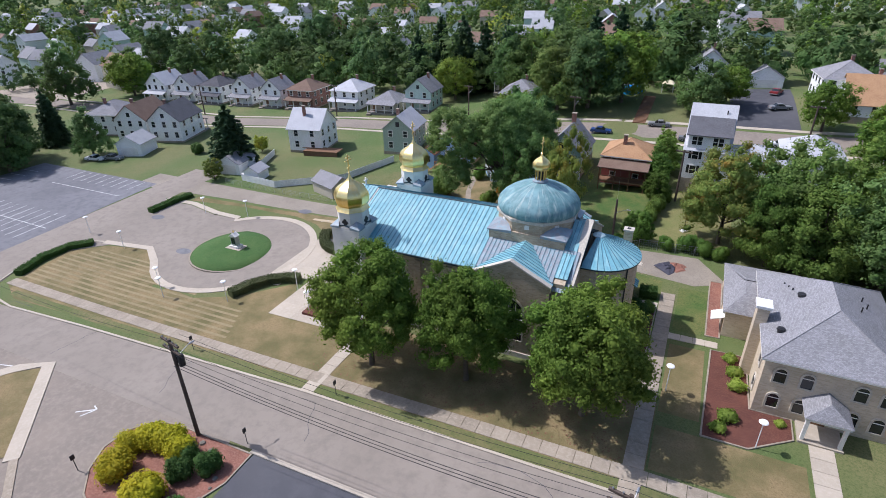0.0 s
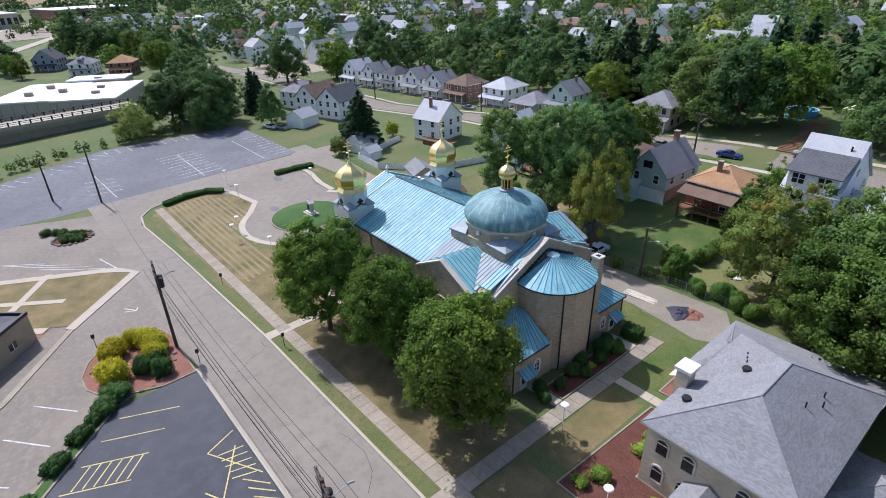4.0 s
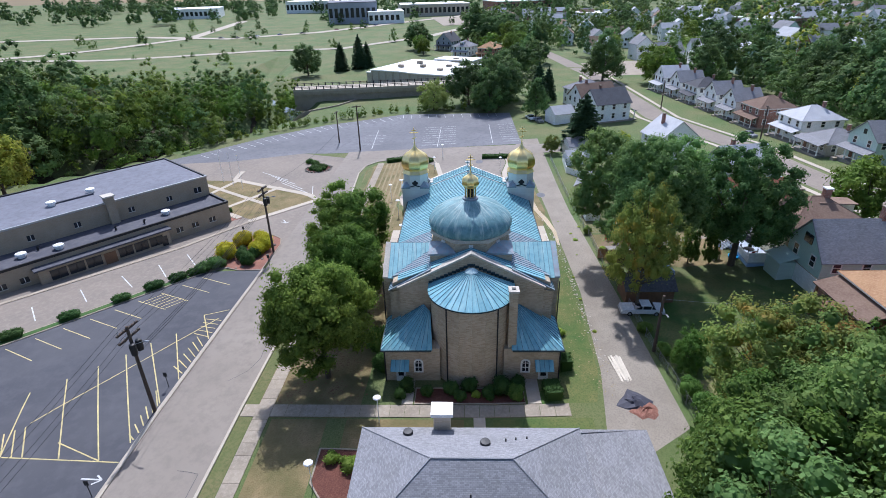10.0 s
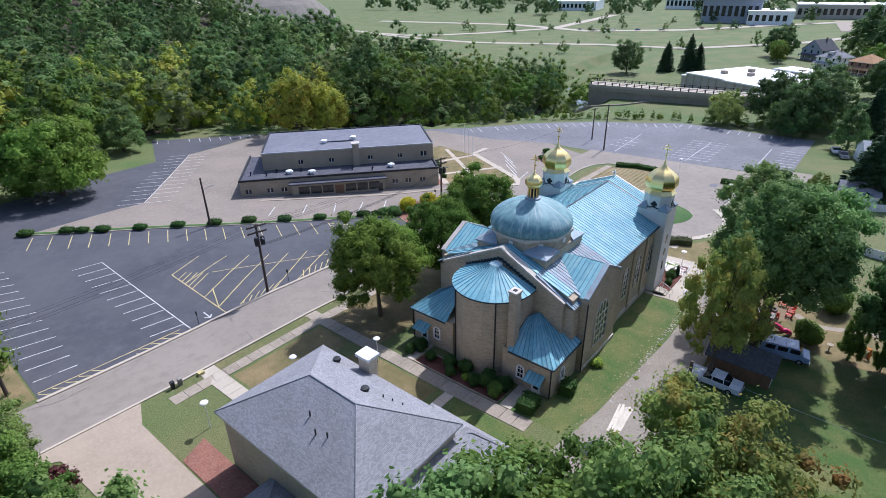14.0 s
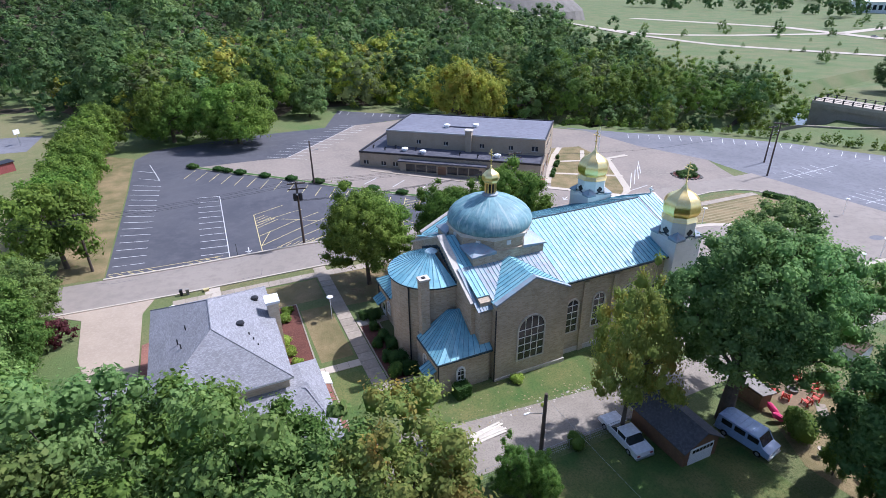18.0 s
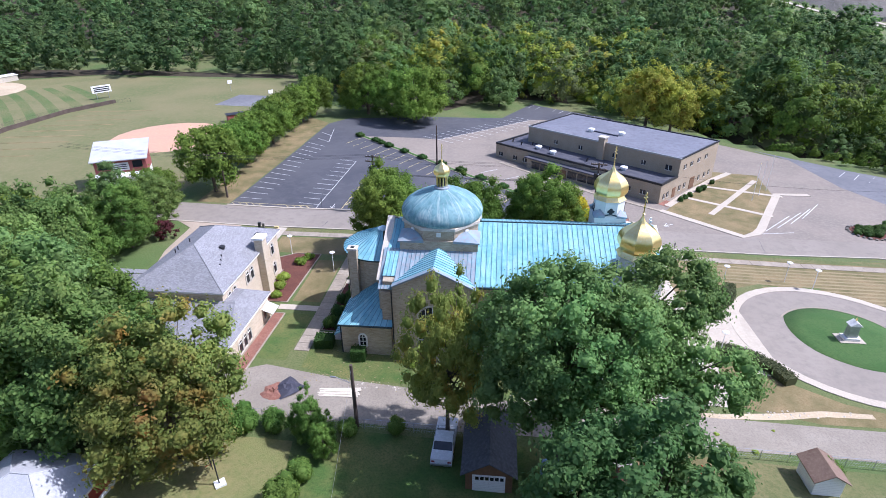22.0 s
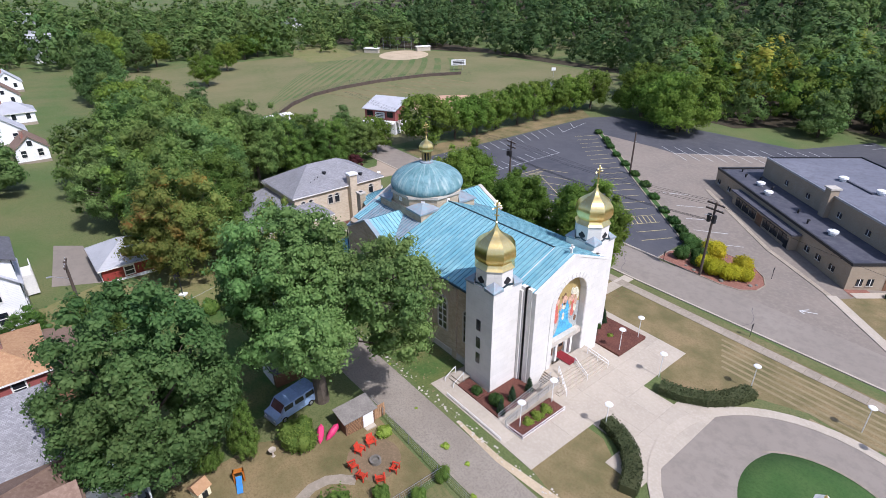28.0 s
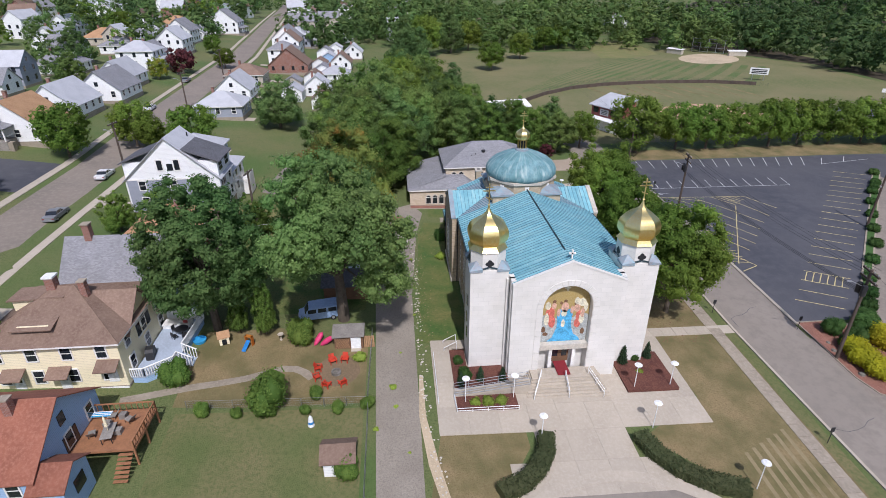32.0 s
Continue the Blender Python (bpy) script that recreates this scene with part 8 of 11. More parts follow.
for x, y in ((15.4, -26.6), (10.1, -22.6), (8.3, -20.8), (5.8, -18.3), (1.0, -14.0), (-4.1, -10.0), (-9.2, -6.1), (-14.2, -2.4), (-19.0, 2.2), (-23.9, 6.8), (-27.6, 9.8), (-30.4, 12.2), (-32.4, 14.0)):
    bu = shrub("box", x, y, 1.0, BUSH, group="bushes in the parking island")
    bu.rotation_euler = (0, 0, radians(-41))
    k = random.uniform(0.92, 1.12)
    bu.scale = (2.0 * k, 1.5 * k, 1.35 * k)
solid("island", ribbon([(16.5, -28.2), (-33.2, 15.2)], 1.5, 0.14, 6, 0.25), "concrete_old", "narrow kerbed island through the parking lot", "kerb", kind="structure")
solid("island_bed", ribbon([(16.3, -28.0), (-33.0, 15.0)], 1.0, 0.16, 6), "grass_lush", "grass and ivy strip in the island", "grass", kind="structure")
bedp = [(-33.2, 24.5), (-33.1, 21.0), (-34.4, 17.6), (-36.2, 15.2), (-38.8, 14.0), (-41.6, 13.9), (-44.4, 15.0), (-46.6, 17.0), (-47.8, 19.4), (-47.6, 21.9), (-46.0, 23.8), (-43.4, 24.5)]
bed(bedp, "red gravel island bed with golden bushes", "redstone")
for x, y, s in ((-44.9, 20.3, 1.2), (-43.3, 21.6, 1.4), (-41.3, 22.0, 1.45), (-39.6, 21.6, 1.35), (-43.7, 17.8, 1.5), (-38.4, 17.0, 1.65)):
    shrub("gold_bush", x, y, s, "golden yellow-leaved bush in the red gravel", group="golden bushes")
for x, y, s in ((-37.4, 19.9, 1.2), (-35.4, 21.6, 1.2), (-38.3, 21.9, 1.0)):
    shrub("dark_bush", x, y, s, "dark green rounded evergreen in the red gravel")
for x, y, s in ((-34.9, 16.4, 1.15), (-33.0, 14.8, 1.0)):
    shrub("dark_bush", x, y, s * 1.4, "low spreading dark green shrub at the bed's edge", sz=s * 0.85)
for i in range(26):
    a = random.uniform(0, 6.28)
    rr = random.uniform(0.15, 0.4)
    x, y = -40.5 + 6.6 * math.cos(a), 19.4 + 4.4 * math.sin(a)
    if i < 10:
        solid("boulder", Geo().put(Geo().lathe([(0.02, -0.2), (rr, 0), (rr * 0.8, rr * 0.5), (0.02, rr * 0.7)], 7), pose(x, y, gz(x, y) + 0.05, 0, 0, i * 40)), "rock", "grey boulder at the edge of the bed", "rock", "boulders in the bed")
pcx, pcy = -91.0, 20.0
bed(ring(pcx, pcy, 3.3, 20), "round stone-edged planting island", "mulch", False)
for i in range(22):
    a = 2 * math.pi * i / 22
    rr = random.uniform(0.28, 0.45)
    x, y = pcx + 3.3 * math.cos(a), pcy + 3.3 * math.sin(a)
    solid("boulder", Geo().put(Geo().lathe([(0.02, -0.25), (rr, 0), (rr * 0.8, rr * 0.6), (0.02, rr * 0.8)], 7), pose(x, y, gz(x, y) + 0.05, 0, 0, i * 40)), "rock", "boulder edging the planting island", "rock", "boulders round the island")
for i in range(7):
    a = 2 * math.pi * i / 6
    shrub("box", pcx + (1.7 * math.cos(a) if i else 0), pcy + (1.7 * math.sin(a) if i else 0), 1.2, "dark green bush in the planting island")
for x, y, s, k in ((-41.6, 64.6, 0.26, 0), (-41.4, 67.0, 0.27, 0), (-41.9, 69.2, 0.24, 0), (-39.4, 50.2, 0.3, 0), (-38.6, 47.0, 0.29, 0)):
    tree("cedar", x, y, s, None, "small clipped cedar in the mulch bed", category="shrub", name="cedar")
for x, y, s, k in ((-40.6, 68.6, 0.8, "dark_bush"), (-38.2, 69.1, 0.6, "dark_bush"), (-44.6, 65.2, 0.8, "lime_bush"), (-44.6, 66.6, 0.8, "lime_bush"), (-44.6, 68.0, 0.7, "lime_bush"), (-41.0, 48.8, 0.5, "lime_bush"), (-38.8, 48.6, 0.6, "dark_bush"),
                   (-2.6, 53.0, 0.7, "dark_bush"), (-3.0, 55.6, 0.85, "dark_bush"), (-2.4, 58.4, 0.6, "lime_bush"), (-3.0, 61.2, 1.15, "dark_bush"), (-3.4, 50.9, 0.9, "dark_bush"), (-3.6, 63.0, 0.9, "dark_bush"), (-7.2, 47.6, 1.1, "dark_bush"), (-11.0, 46.9, 1.1, "loose_bush"), (-22, 47.4, 0.9, "dark_bush"),
                   (7.4, 46.4, 1.1, "lime_bush"), (8.2, 51.6, 1.1, "lime_bush"), (8.0, 53.8, 1.0, "lime_bush"), (7.6, 56.2, 0.9, "lime_bush"), (12.0, 47.6, 0.6, "lime_bush"), (6.6, 44.6, 0.9, "lime_bush"), (-13.6, 69.0, 0.9, "lime_bush"),
                   (-6.2, 86.0, 0.75, "loose_bush"), (-5.6, 88.4, 0.9, "loose_bush"), (-5.2, 90.6, 0.8, "loose_bush"), (-4.9, 92.8, 1.0, "loose_bush"), (-4.4, 95.4, 0.85, "loose_bush"), (-4.2, 97.8, 1.0, "loose_bush"), (-13.5, 79.5, 0.6, "loose_bush"), (-9.0, 80.4, 0.6, "loose_bush"), (-1.8, 80.6, 0.8, "loose_bush"), (1.2, 81.0, 1.0, "loose_bush"), (3.6, 80.4, 0.9, "loose_bush"), (5.8, 79.6, 0.8, "loose_bush"), (-2.2, 50.2, 0.7, "dark_bush"), (-1.9, 56.6, 0.7, "dark_bush"), (-2.2, 59.8, 0.8, "dark_bush"), (-3.4, 57.6, 0.9, "dark_bush"), (-2.0, 62.6, 0.6, "loose_bush"),
                   (-33.4, 87.2, 1.1, "loose_bush"), (-44.0, 88.9, 1.45, "loose_bush"), (-37.0, 80.2, 0.9, "lime_bush"), (-52.6, 80.6, 0.8, "loose_bush"), (-37.0, 80.2, 0.7, "lime_bush"), (-40.0, 99.2, 1.0, "loose_bush"), (-42.8, 84.4, 0.5, "loose_bush"),
                   (-60.5, 8.6, 0.6, "dark_bush"), (-62.0, 6.9, 0.6, "dark_bush"), (-63.4, 5.2, 0.6, "dark_bush"), (-66.4, 1.8, 0.7, "dark_bush"), (-67.6, 0.4, 0.7, "dark_bush"), (-71.0, -4.2, 0.6, "dark_bush"),
                   (-115, 93, 1.5, "dark_bush")):
    shrub(k, x, y, s, {"dark_bush": "rounded dark green shrub", "lime_bush": "clump of bright green leaves", "loose_bush": "loose leafy shrub"}[k] + " on the ground")
for x, y, s in ((-31.4, 94.7, 0.19), (-31.7, 91.6, 0.24)):
    tree("walnut_b", x, y, s, None, "young upright leafy tree in the garden", category="tree", sz=s * 2.0)
tree("purple", 32.6, 40.5, 1.2, 0, "dark purple-leaved shrub beside the concrete drive", name="shrub", category="shrub")

# ---- island and monument in the circle ----
isl = Geo()
isl.lathe([(7.3, -0.1), (7.25, 0.14), (4.5, 0.38), (0.02, 0.5)], 40)
solid("grass_island", isl, "grass_lush", "round green grass island in the turning circle", "lawn", kind="structure", at=pose(-67, 57, gz(-67, 57)), smooth_shade=True)
solid("kerb", Geo().lathe([(7.25, -0.2), (7.25, 0.17), (7.5, 0.17), (7.5, -0.2)], 48), "concrete_old", "low concrete kerb round the grass island", "kerb", kind="structure", at=pose(-67, 57, gz(-67, 57)))
mon = thing("monument", -67.2, 57.3, gz(-67, 57) + 0.45, 0, "white stone monument with a dark plaque on a stepped base", "monument")
part("base", Geo().box(-1.5, -1.0, -0.4, 1.5, 1.0, 0.1), "concrete", mon)
part("plinth", Geo().box(-0.9, -0.65, 0.1, 0.9, 0.65, 0.45), "white_trim", mon)
part("body", Geo().extrude([(-0.62, 0.45), (0.62, 0.45), (0.5, 2.2), (-0.5, 2.2)], 1, -0.42, 0.42), "steel", mon)
part("plaque", Geo().box(-0.42, -0.46, 0.8, 0.42, -0.42, 1.9), "glass_dark", mon)
part("cap", Geo().extrude([(-0.75, 2.2), (0.75, 2.2), (0, 2.75)], 1, -0.55, 0.55), "white_trim", mon)
part("finial", Geo().lathe([(0.02, 2.7), (0.1, 2.8), (0.14, 2.95), (0.02, 3.25)], 8), "gold", mon)
for x in (-1.7, 1.5):
    part("flag_stone", Geo().box(x, -1.4, -0.38, x + 0.8, -0.9, -0.25), "concrete", mon)

# ---- painted lines ----
def line_set(parent, segs, material, w=0.13, off=0.052, name="stall_line"):
    inv_ = parent.matrix_basis.inverted()
    for (ax, ay), (bx, by) in segs:
        g = ribbon([(ax, ay), (bx, by)], w, off, 6.0)
        g.v = [inv_ @ Vector(p) for p in g.v]
        part(name, g, material, parent)


def lerp2(a, b, t):
    return (a[0] + (b[0] - a[0]) * t, a[1] + (b[1] - a[1]) * t)


segs = [(lerp2((24.2, 21.0), (22.2, -15.8), k / 13), lerp2((28.7, 20.6), (27.5, -18.6), k / 13)) for k in range(14)]
segs += [((22.4, -20), (24.6, -33)), ((22.4, -20), (26.5, -23)), ((23.4, -26), (27, -29))]
segs += [((12.0, 24.4), (11.3, -4.9))] + [((12.0 - 0.024 * (24.4 - y), y), (16.2 - 0.024 * (24.4 - y), y - 0.7)) for y in [22.6 - 2.75 * k for k in range(11)]]
line_set(lot_main, segs, "paint_white")
segs = [((6.3, 8.1), (7.0, 24.4)), ((6.3, 8.1), (0.3, 5.2)), ((6.4, 12.4), (-2.8, 8.6)), ((6.6, 18.3), (-5.2, 11.2)), ((6.9, 22.4), (-7.6, 13.4)), ((4.6, 24.2), (-10.0, 15.4)), ((-1.0, 24.3), (-12.5, 17.2)), ((-5.1, 24.4), (-14.6, 19.5)), ((2.0, 12.2), (-18.4, 23.6)),
        ((-13.4, 24.3), (-19.2, 21.2)), ((-19.2, 21.2), (-20.6, 24.2)), ((4.6, 16.9), (6.8, 22.3))]
segs += [((6.35 + 0.05 * k, 9.2 + 1.1 * k), (5.6 - 0.5 * k - 0.6, 8.3 + 0.75 * k)) for k in range(1, 6)]
segs += [((4.2 - 0.95 * k, 24.3), (3.4 - 1.3 * k, 23.4 - 0.12 * k)) for k in range(6)] + [((-6.2 - 1.1 * k, 24.3), (-7.6 - 1.25 * k, 22.6)) for k in range(6)] + [((-13.8 - 1.0 * k, 24.2), (-14.6 - 0.9 * k, 21.9)) for k in range(5)]
segs += [((13.2 + 1.35 * k, 24.5), (14.2 + 1.35 * k, 23.5)) for k in range(12)] + [((13.0, 23.4), (29.0, 23.2))]
for k in range(20):
    a = lerp2((15.0, -24.6), (-30.8, 15.8), k / 19)
    segs.append((a, (a[0] + 2.6, a[1] + 5.4)))
a = lerp2((15.0, -24.6), (-30.8, 15.8), 16 / 19)
for k in range(6):
    b = (a[0] + 0.25 + 0.4 * k, a[1] + 0.9 + 0.85 * k)
    segs.append((b, (b[0] - 2.3, b[1] + 2.0)))
line_set(lot_main, segs, "paint_yellow")
segs = [((-33.0, -60.6), (-6.1, -28.4))]
for k in range(14):
    a = lerp2((-32.8, -60.4), (-6.1, -28.4), k / 13)
    segs += [(a, (a[0] + 4.6, a[1] - 2.1)), (a, (a[0] - 4.6, a[1] + 2.1))]
for k in range(11):
    a = lerp2((-60, -67.6), (-35, -83.6), k / 10)
    segs.append((a, (a[0] + 2.0, a[1] + 4.2)))
line_set(lot_main, segs, "paint_white")
segs = [((-131.4, 30.2), (-109, 31.2)), ((-131.2, 50.6), (-108.3, 50.2)), ((-132, 66), (-109, 66.0))]
for k in range(9):
    x = -110.5 - 2.6 * k
    segs += [((x, 45.4), (x, 55.4)), ((x, 68.8), (x, 73.6))]
for k in range(5):
    segs.append(((-112 - 3.4 * k, 27), (-110.4 - 3.4 * k, 33.4)))
ed = [(-107.5, -18.5), (-126, -3.6), (-140, 12), (-151.5, 36.5), (-147.5, 72)]
for (p, q) in zip(ed, ed[1:]):
    n = int(math.hypot(q[0] - p[0], q[1] - p[1]) / 2.9)
    dx, dy = (q[0] - p[0]), (q[1] - p[1])
    L = math.hypot(dx, dy)
    for k in range(n):
        a = lerp2(p, q, k / n)
        segs.append((a, (a[0] + dy / L * 4.2 + 0.8, a[1] - dx / L * 4.2 + 0.8)))
line_set(lot_west, segs, "paint_white", 0.14)
rl = thing("road_marking", -52, 27, label="worn white road markings and arrows", category="road marking", kind="structure")
segs = [((-72, 22), (-80, 13.5)), ((-75, 20), (-83, 11.5)), ((-78.5, 17.5), (-86, 9)), ((-82, 14.5), (-89, 6)), ((-70.5, 23.5), (-77.0, 22.0)), ((-32, 2), (-28, 6)), ((-36, 6), (-31.4, 9.6)), ((-40, 9), (-35.4, 12.6)), ((-27.6, -2), (-23.6, 1.6)), ((-22.5, -6), (-18.4, -2.4)), ((-55.5, 21.4), (-53.6, 22.6)), ((-54.4, 21.2), (-53.6, 22.6)), ((-54.4, 22.9), (-53.6, 22.6)),
        ((8.9, 22.0), (9.0, 24.0)), ((8.5, 23.3), (9.0, 24.0)), ((9.5, 23.3), (9.0, 24.0))]
line_set(rl, segs, "paint_white", 0.16, 0.062, "marking")
# tar-sealed cracks in the road
cr = thing("road_cracks", -30, 29, label="dark tar-sealed cracks in the asphalt", category="road marking", kind="structure")
for k in range(7):
    x, y = -90 + 19.2 * k + random.uniform(-3, 3), random.uniform(26, 32)
    pts = [(x, y)]
    a = random.choice((0, 1.5, 0.4))
    for _ in range(7):
        a += random.uniform(-0.5, 0.5)
        x, y = x + 1.3 * math.cos(a), min(32.6, max(25.6, y + 1.1 * math.sin(a)))
        pts.append((x, y))
    g = ribbon(pts, 0.045, 0.056, 6)
    ci = cr.matrix_basis.inverted()
    g.v = [ci @ Vector(p) for p in g.v]
    part("crack", g, "asphalt_new", cr)
walks_w = solid("pavement", ribbon([(-55.0, 14.6), (-66.8, 25.4), (-69.8, 23.4), (-71.4, 21.4), (-83.0, 1.0), (-90.0, 0.4)], 1.5, 0.13, 6, 0.2), "concrete", "pale concrete walk round the hall lawn", "pavement", kind="structure")
solid("pavement", ribbon([(-57, 12), (-63, 4), (-72, -7), (-78, -13)], 1.4, 0.135, 6, 0.2), "concrete", "pale concrete walk along the hall's end", "pavement", kind="structure")
for a, b in (((-62.0, 6.0), (-76.5, 14.5)), ((-68.5, -2.0), (-83.5, 2.5)), ((-64.5, 15.2), (-82, -8))):
    solid("pavement", ribbon([a, b], 1.1, 0.14, 6, 0.2), "concrete", "narrow concrete walk across the hall lawn", "pavement", kind="structure")
solid("kerb", ribbon([(-23.0, -12.0), (-43.0, 6.5), (-55.5, 15.2), (-66.5, 25.6)], 0.8, 0.12, 6, 0.2), "concrete_old", "concrete kerb walk before the hall", "kerb", kind="structure")

# ---- poles and wires ----
def utility_pole(x, y, top, arms=2, rz=0, transformer=True, label="dark wooden utility pole with crossarms and transformers", z=None):
    p = thing("utility_pole", x, y, z, rz, label, "utility pole")
    h = top - p.matrix_basis.translation.z
    part("pole", Geo().tube((0, 0, -0.5), (0, 0, h), 0.21, 0.15, 9), "pole_wood", p)
    for k in range(arms):
        am = part("crossarm", Geo().box(-0.12, -1.4, h - 0.4 - 0.9 * k, 0.08, 1.4, h - 0.2 - 0.9 * k), "pole_wood", p)
        for yy in (-1.15, -0.5, 0.5, 1.15):
            part("insulator", Geo().lathe([(0.05, h - 0.2 - 0.9 * k), (0.06, h - 0.05 - 0.9 * k), (0.02, h - 0.9 * k)], 6, 0, yy), "steel", am)
    if transformer:
        for yy in (-0.35, 0.4):
            part("transformer", Geo().lathe([(0.02, h - 3.0), (0.3, h - 3.0), (0.33, h - 2.1), (0.28, h - 1.8), (0.02, h - 1.72)], 10, 0.36, yy * 1.15), "dark_metal", p)
    part("lamp_arm", Geo().tube((0, 0, h - 2.2), (1.6, 0, h - 1.5), 0.035, n=5).tube((1.6, 0, h - 1.5), (2.1, 0, h - 1.5), 0.09, n=6), "steel", p)
    return p


utility_pole(-40.1, 24.3, 11.05, 2, 80)
utility_pole(0.25, 24.45, 11.6, 2, 80)
utility_pole(-108.5, 28.0, 9.9, 1, 30, False, "tall dark wooden light pole in the lot")
utility_pole(-8.1, -5.8, 9.67, 0, 130, False, "dark wooden light pole at the island")
utility_pole(31.2, 21.0, 10.5, 1, 90, False, "leaning wooden pole at the lot's corner")
utility_pole(-9.6, 79.5, 8.8, 0, 0, False, "dark wooden pole beside the alley")
for x, y, t in ((-118, 20, 9), (-60, 140, 14), (-28, 128.5, 14), (20, 128.5, 15), (66, 131, 16), (110, 133, 17), (-104, 138, 10), (-148, 126, 9), (-2, 99, 11)):
    utility_pole(x, y, gz(x, y) + 9.5, 1, 80, False, "wooden utility pole beside the street")


def wire(a, b, sag=1.0, r=0.018, n=12):
    """A sagging wire as one bent tube."""
    P = [Vector(a).lerp(Vector(b), i / n) - Vector((0, 0, sag * 4 * (i / n) * (1 - i / n))) for i in range(n + 1)]
    side = (P[-1] - P[0]).cross(Vector((0, 0, 1))).normalized()
    g = Geo()
    g.v = [tuple(p + side * (r * u) + Vector((0, 0, r * w))) for p in P for u, w in ((0, 1), (-0.87, -0.5), (0.87, -0.5))]
    g.f = [(3 * i + k, 3 * i + (k + 1) % 3, 3 * i + 3 + (k + 1) % 3, 3 * i + 3 + k) for i in range(n) for k in range(3)]
    return g


for y in (-1.1, -0.5, 0.5, 1.1):
    solid("power_line", wire((-40.1, 24.3 + y, 10.9), (0.25, 24.45 + y, 11.5), 0.9), "dark_metal", "thin black overhead wire between poles", "wire", "overhead wires")
    solid("power_line", wire((0.25, 24.45 + y, 11.5), (60, 25 + y, 12.5), 1.3), "dark_metal", "thin black overhead wire between poles", "wire", "overhead wires")
for y in (0, 0.3, -0.3):
    solid("power_line", wire((-40.1, 24.3 + y, 8.2), (0.25, 24.45 + y, 8.4), 0.8, 0.03), "dark_metal", "thick black telephone cable between poles", "wire", "overhead wires")
solid("power_line", wire((-40.1, 24.3, 10.8), (-108.5, 28.0, 9.4), 2.2), "dark_metal", "thin overhead wire to the lot pole", "wire", "overhead wires")
solid("power_line", wire((-9.6, 79.5, 8.4), (-12.5, 103, 6.5), 0.7, 0.012), "steel", "slack pale cable from pole to house", "wire", "overhead wires")
for x, y in ((-78.6, 2.4), (-81.6, -1.2), (-76.0, 5.6)):
    fp = thing("flagpole", x, y, None, 0, "bare white flagpole on the hall lawn", "flagpole", "flagpoles")
    part("pole", Geo().tube((0, 0, -0.3), (0, 0, 8.0), 0.06, 0.035, 8), "lamp_white", fp)
    part("finial", Geo().lathe([(0.01, 7.95), (0.09, 8.05), (0.01, 8.16)], 8), "gold", fp)
for x, y in ((-52.0, 34.4), (-30.4, 34.4), (-34.6, 25.4), (-3.8, 23.9), (-47.5, 16.5), (10.8, 24.2)):
    sg = thing("sign_post", x, y, None, 90, "dark metal sign post at the kerb", "sign post")
    part("post", Geo().tube((0, 0, -0.2), (0, 0, 2.0), 0.04), "dark_metal", sg)
    part("plate", Geo().box(-0.2, -0.03, 1.5, 0.2, 0.02, 2.05), "dark_metal", sg)

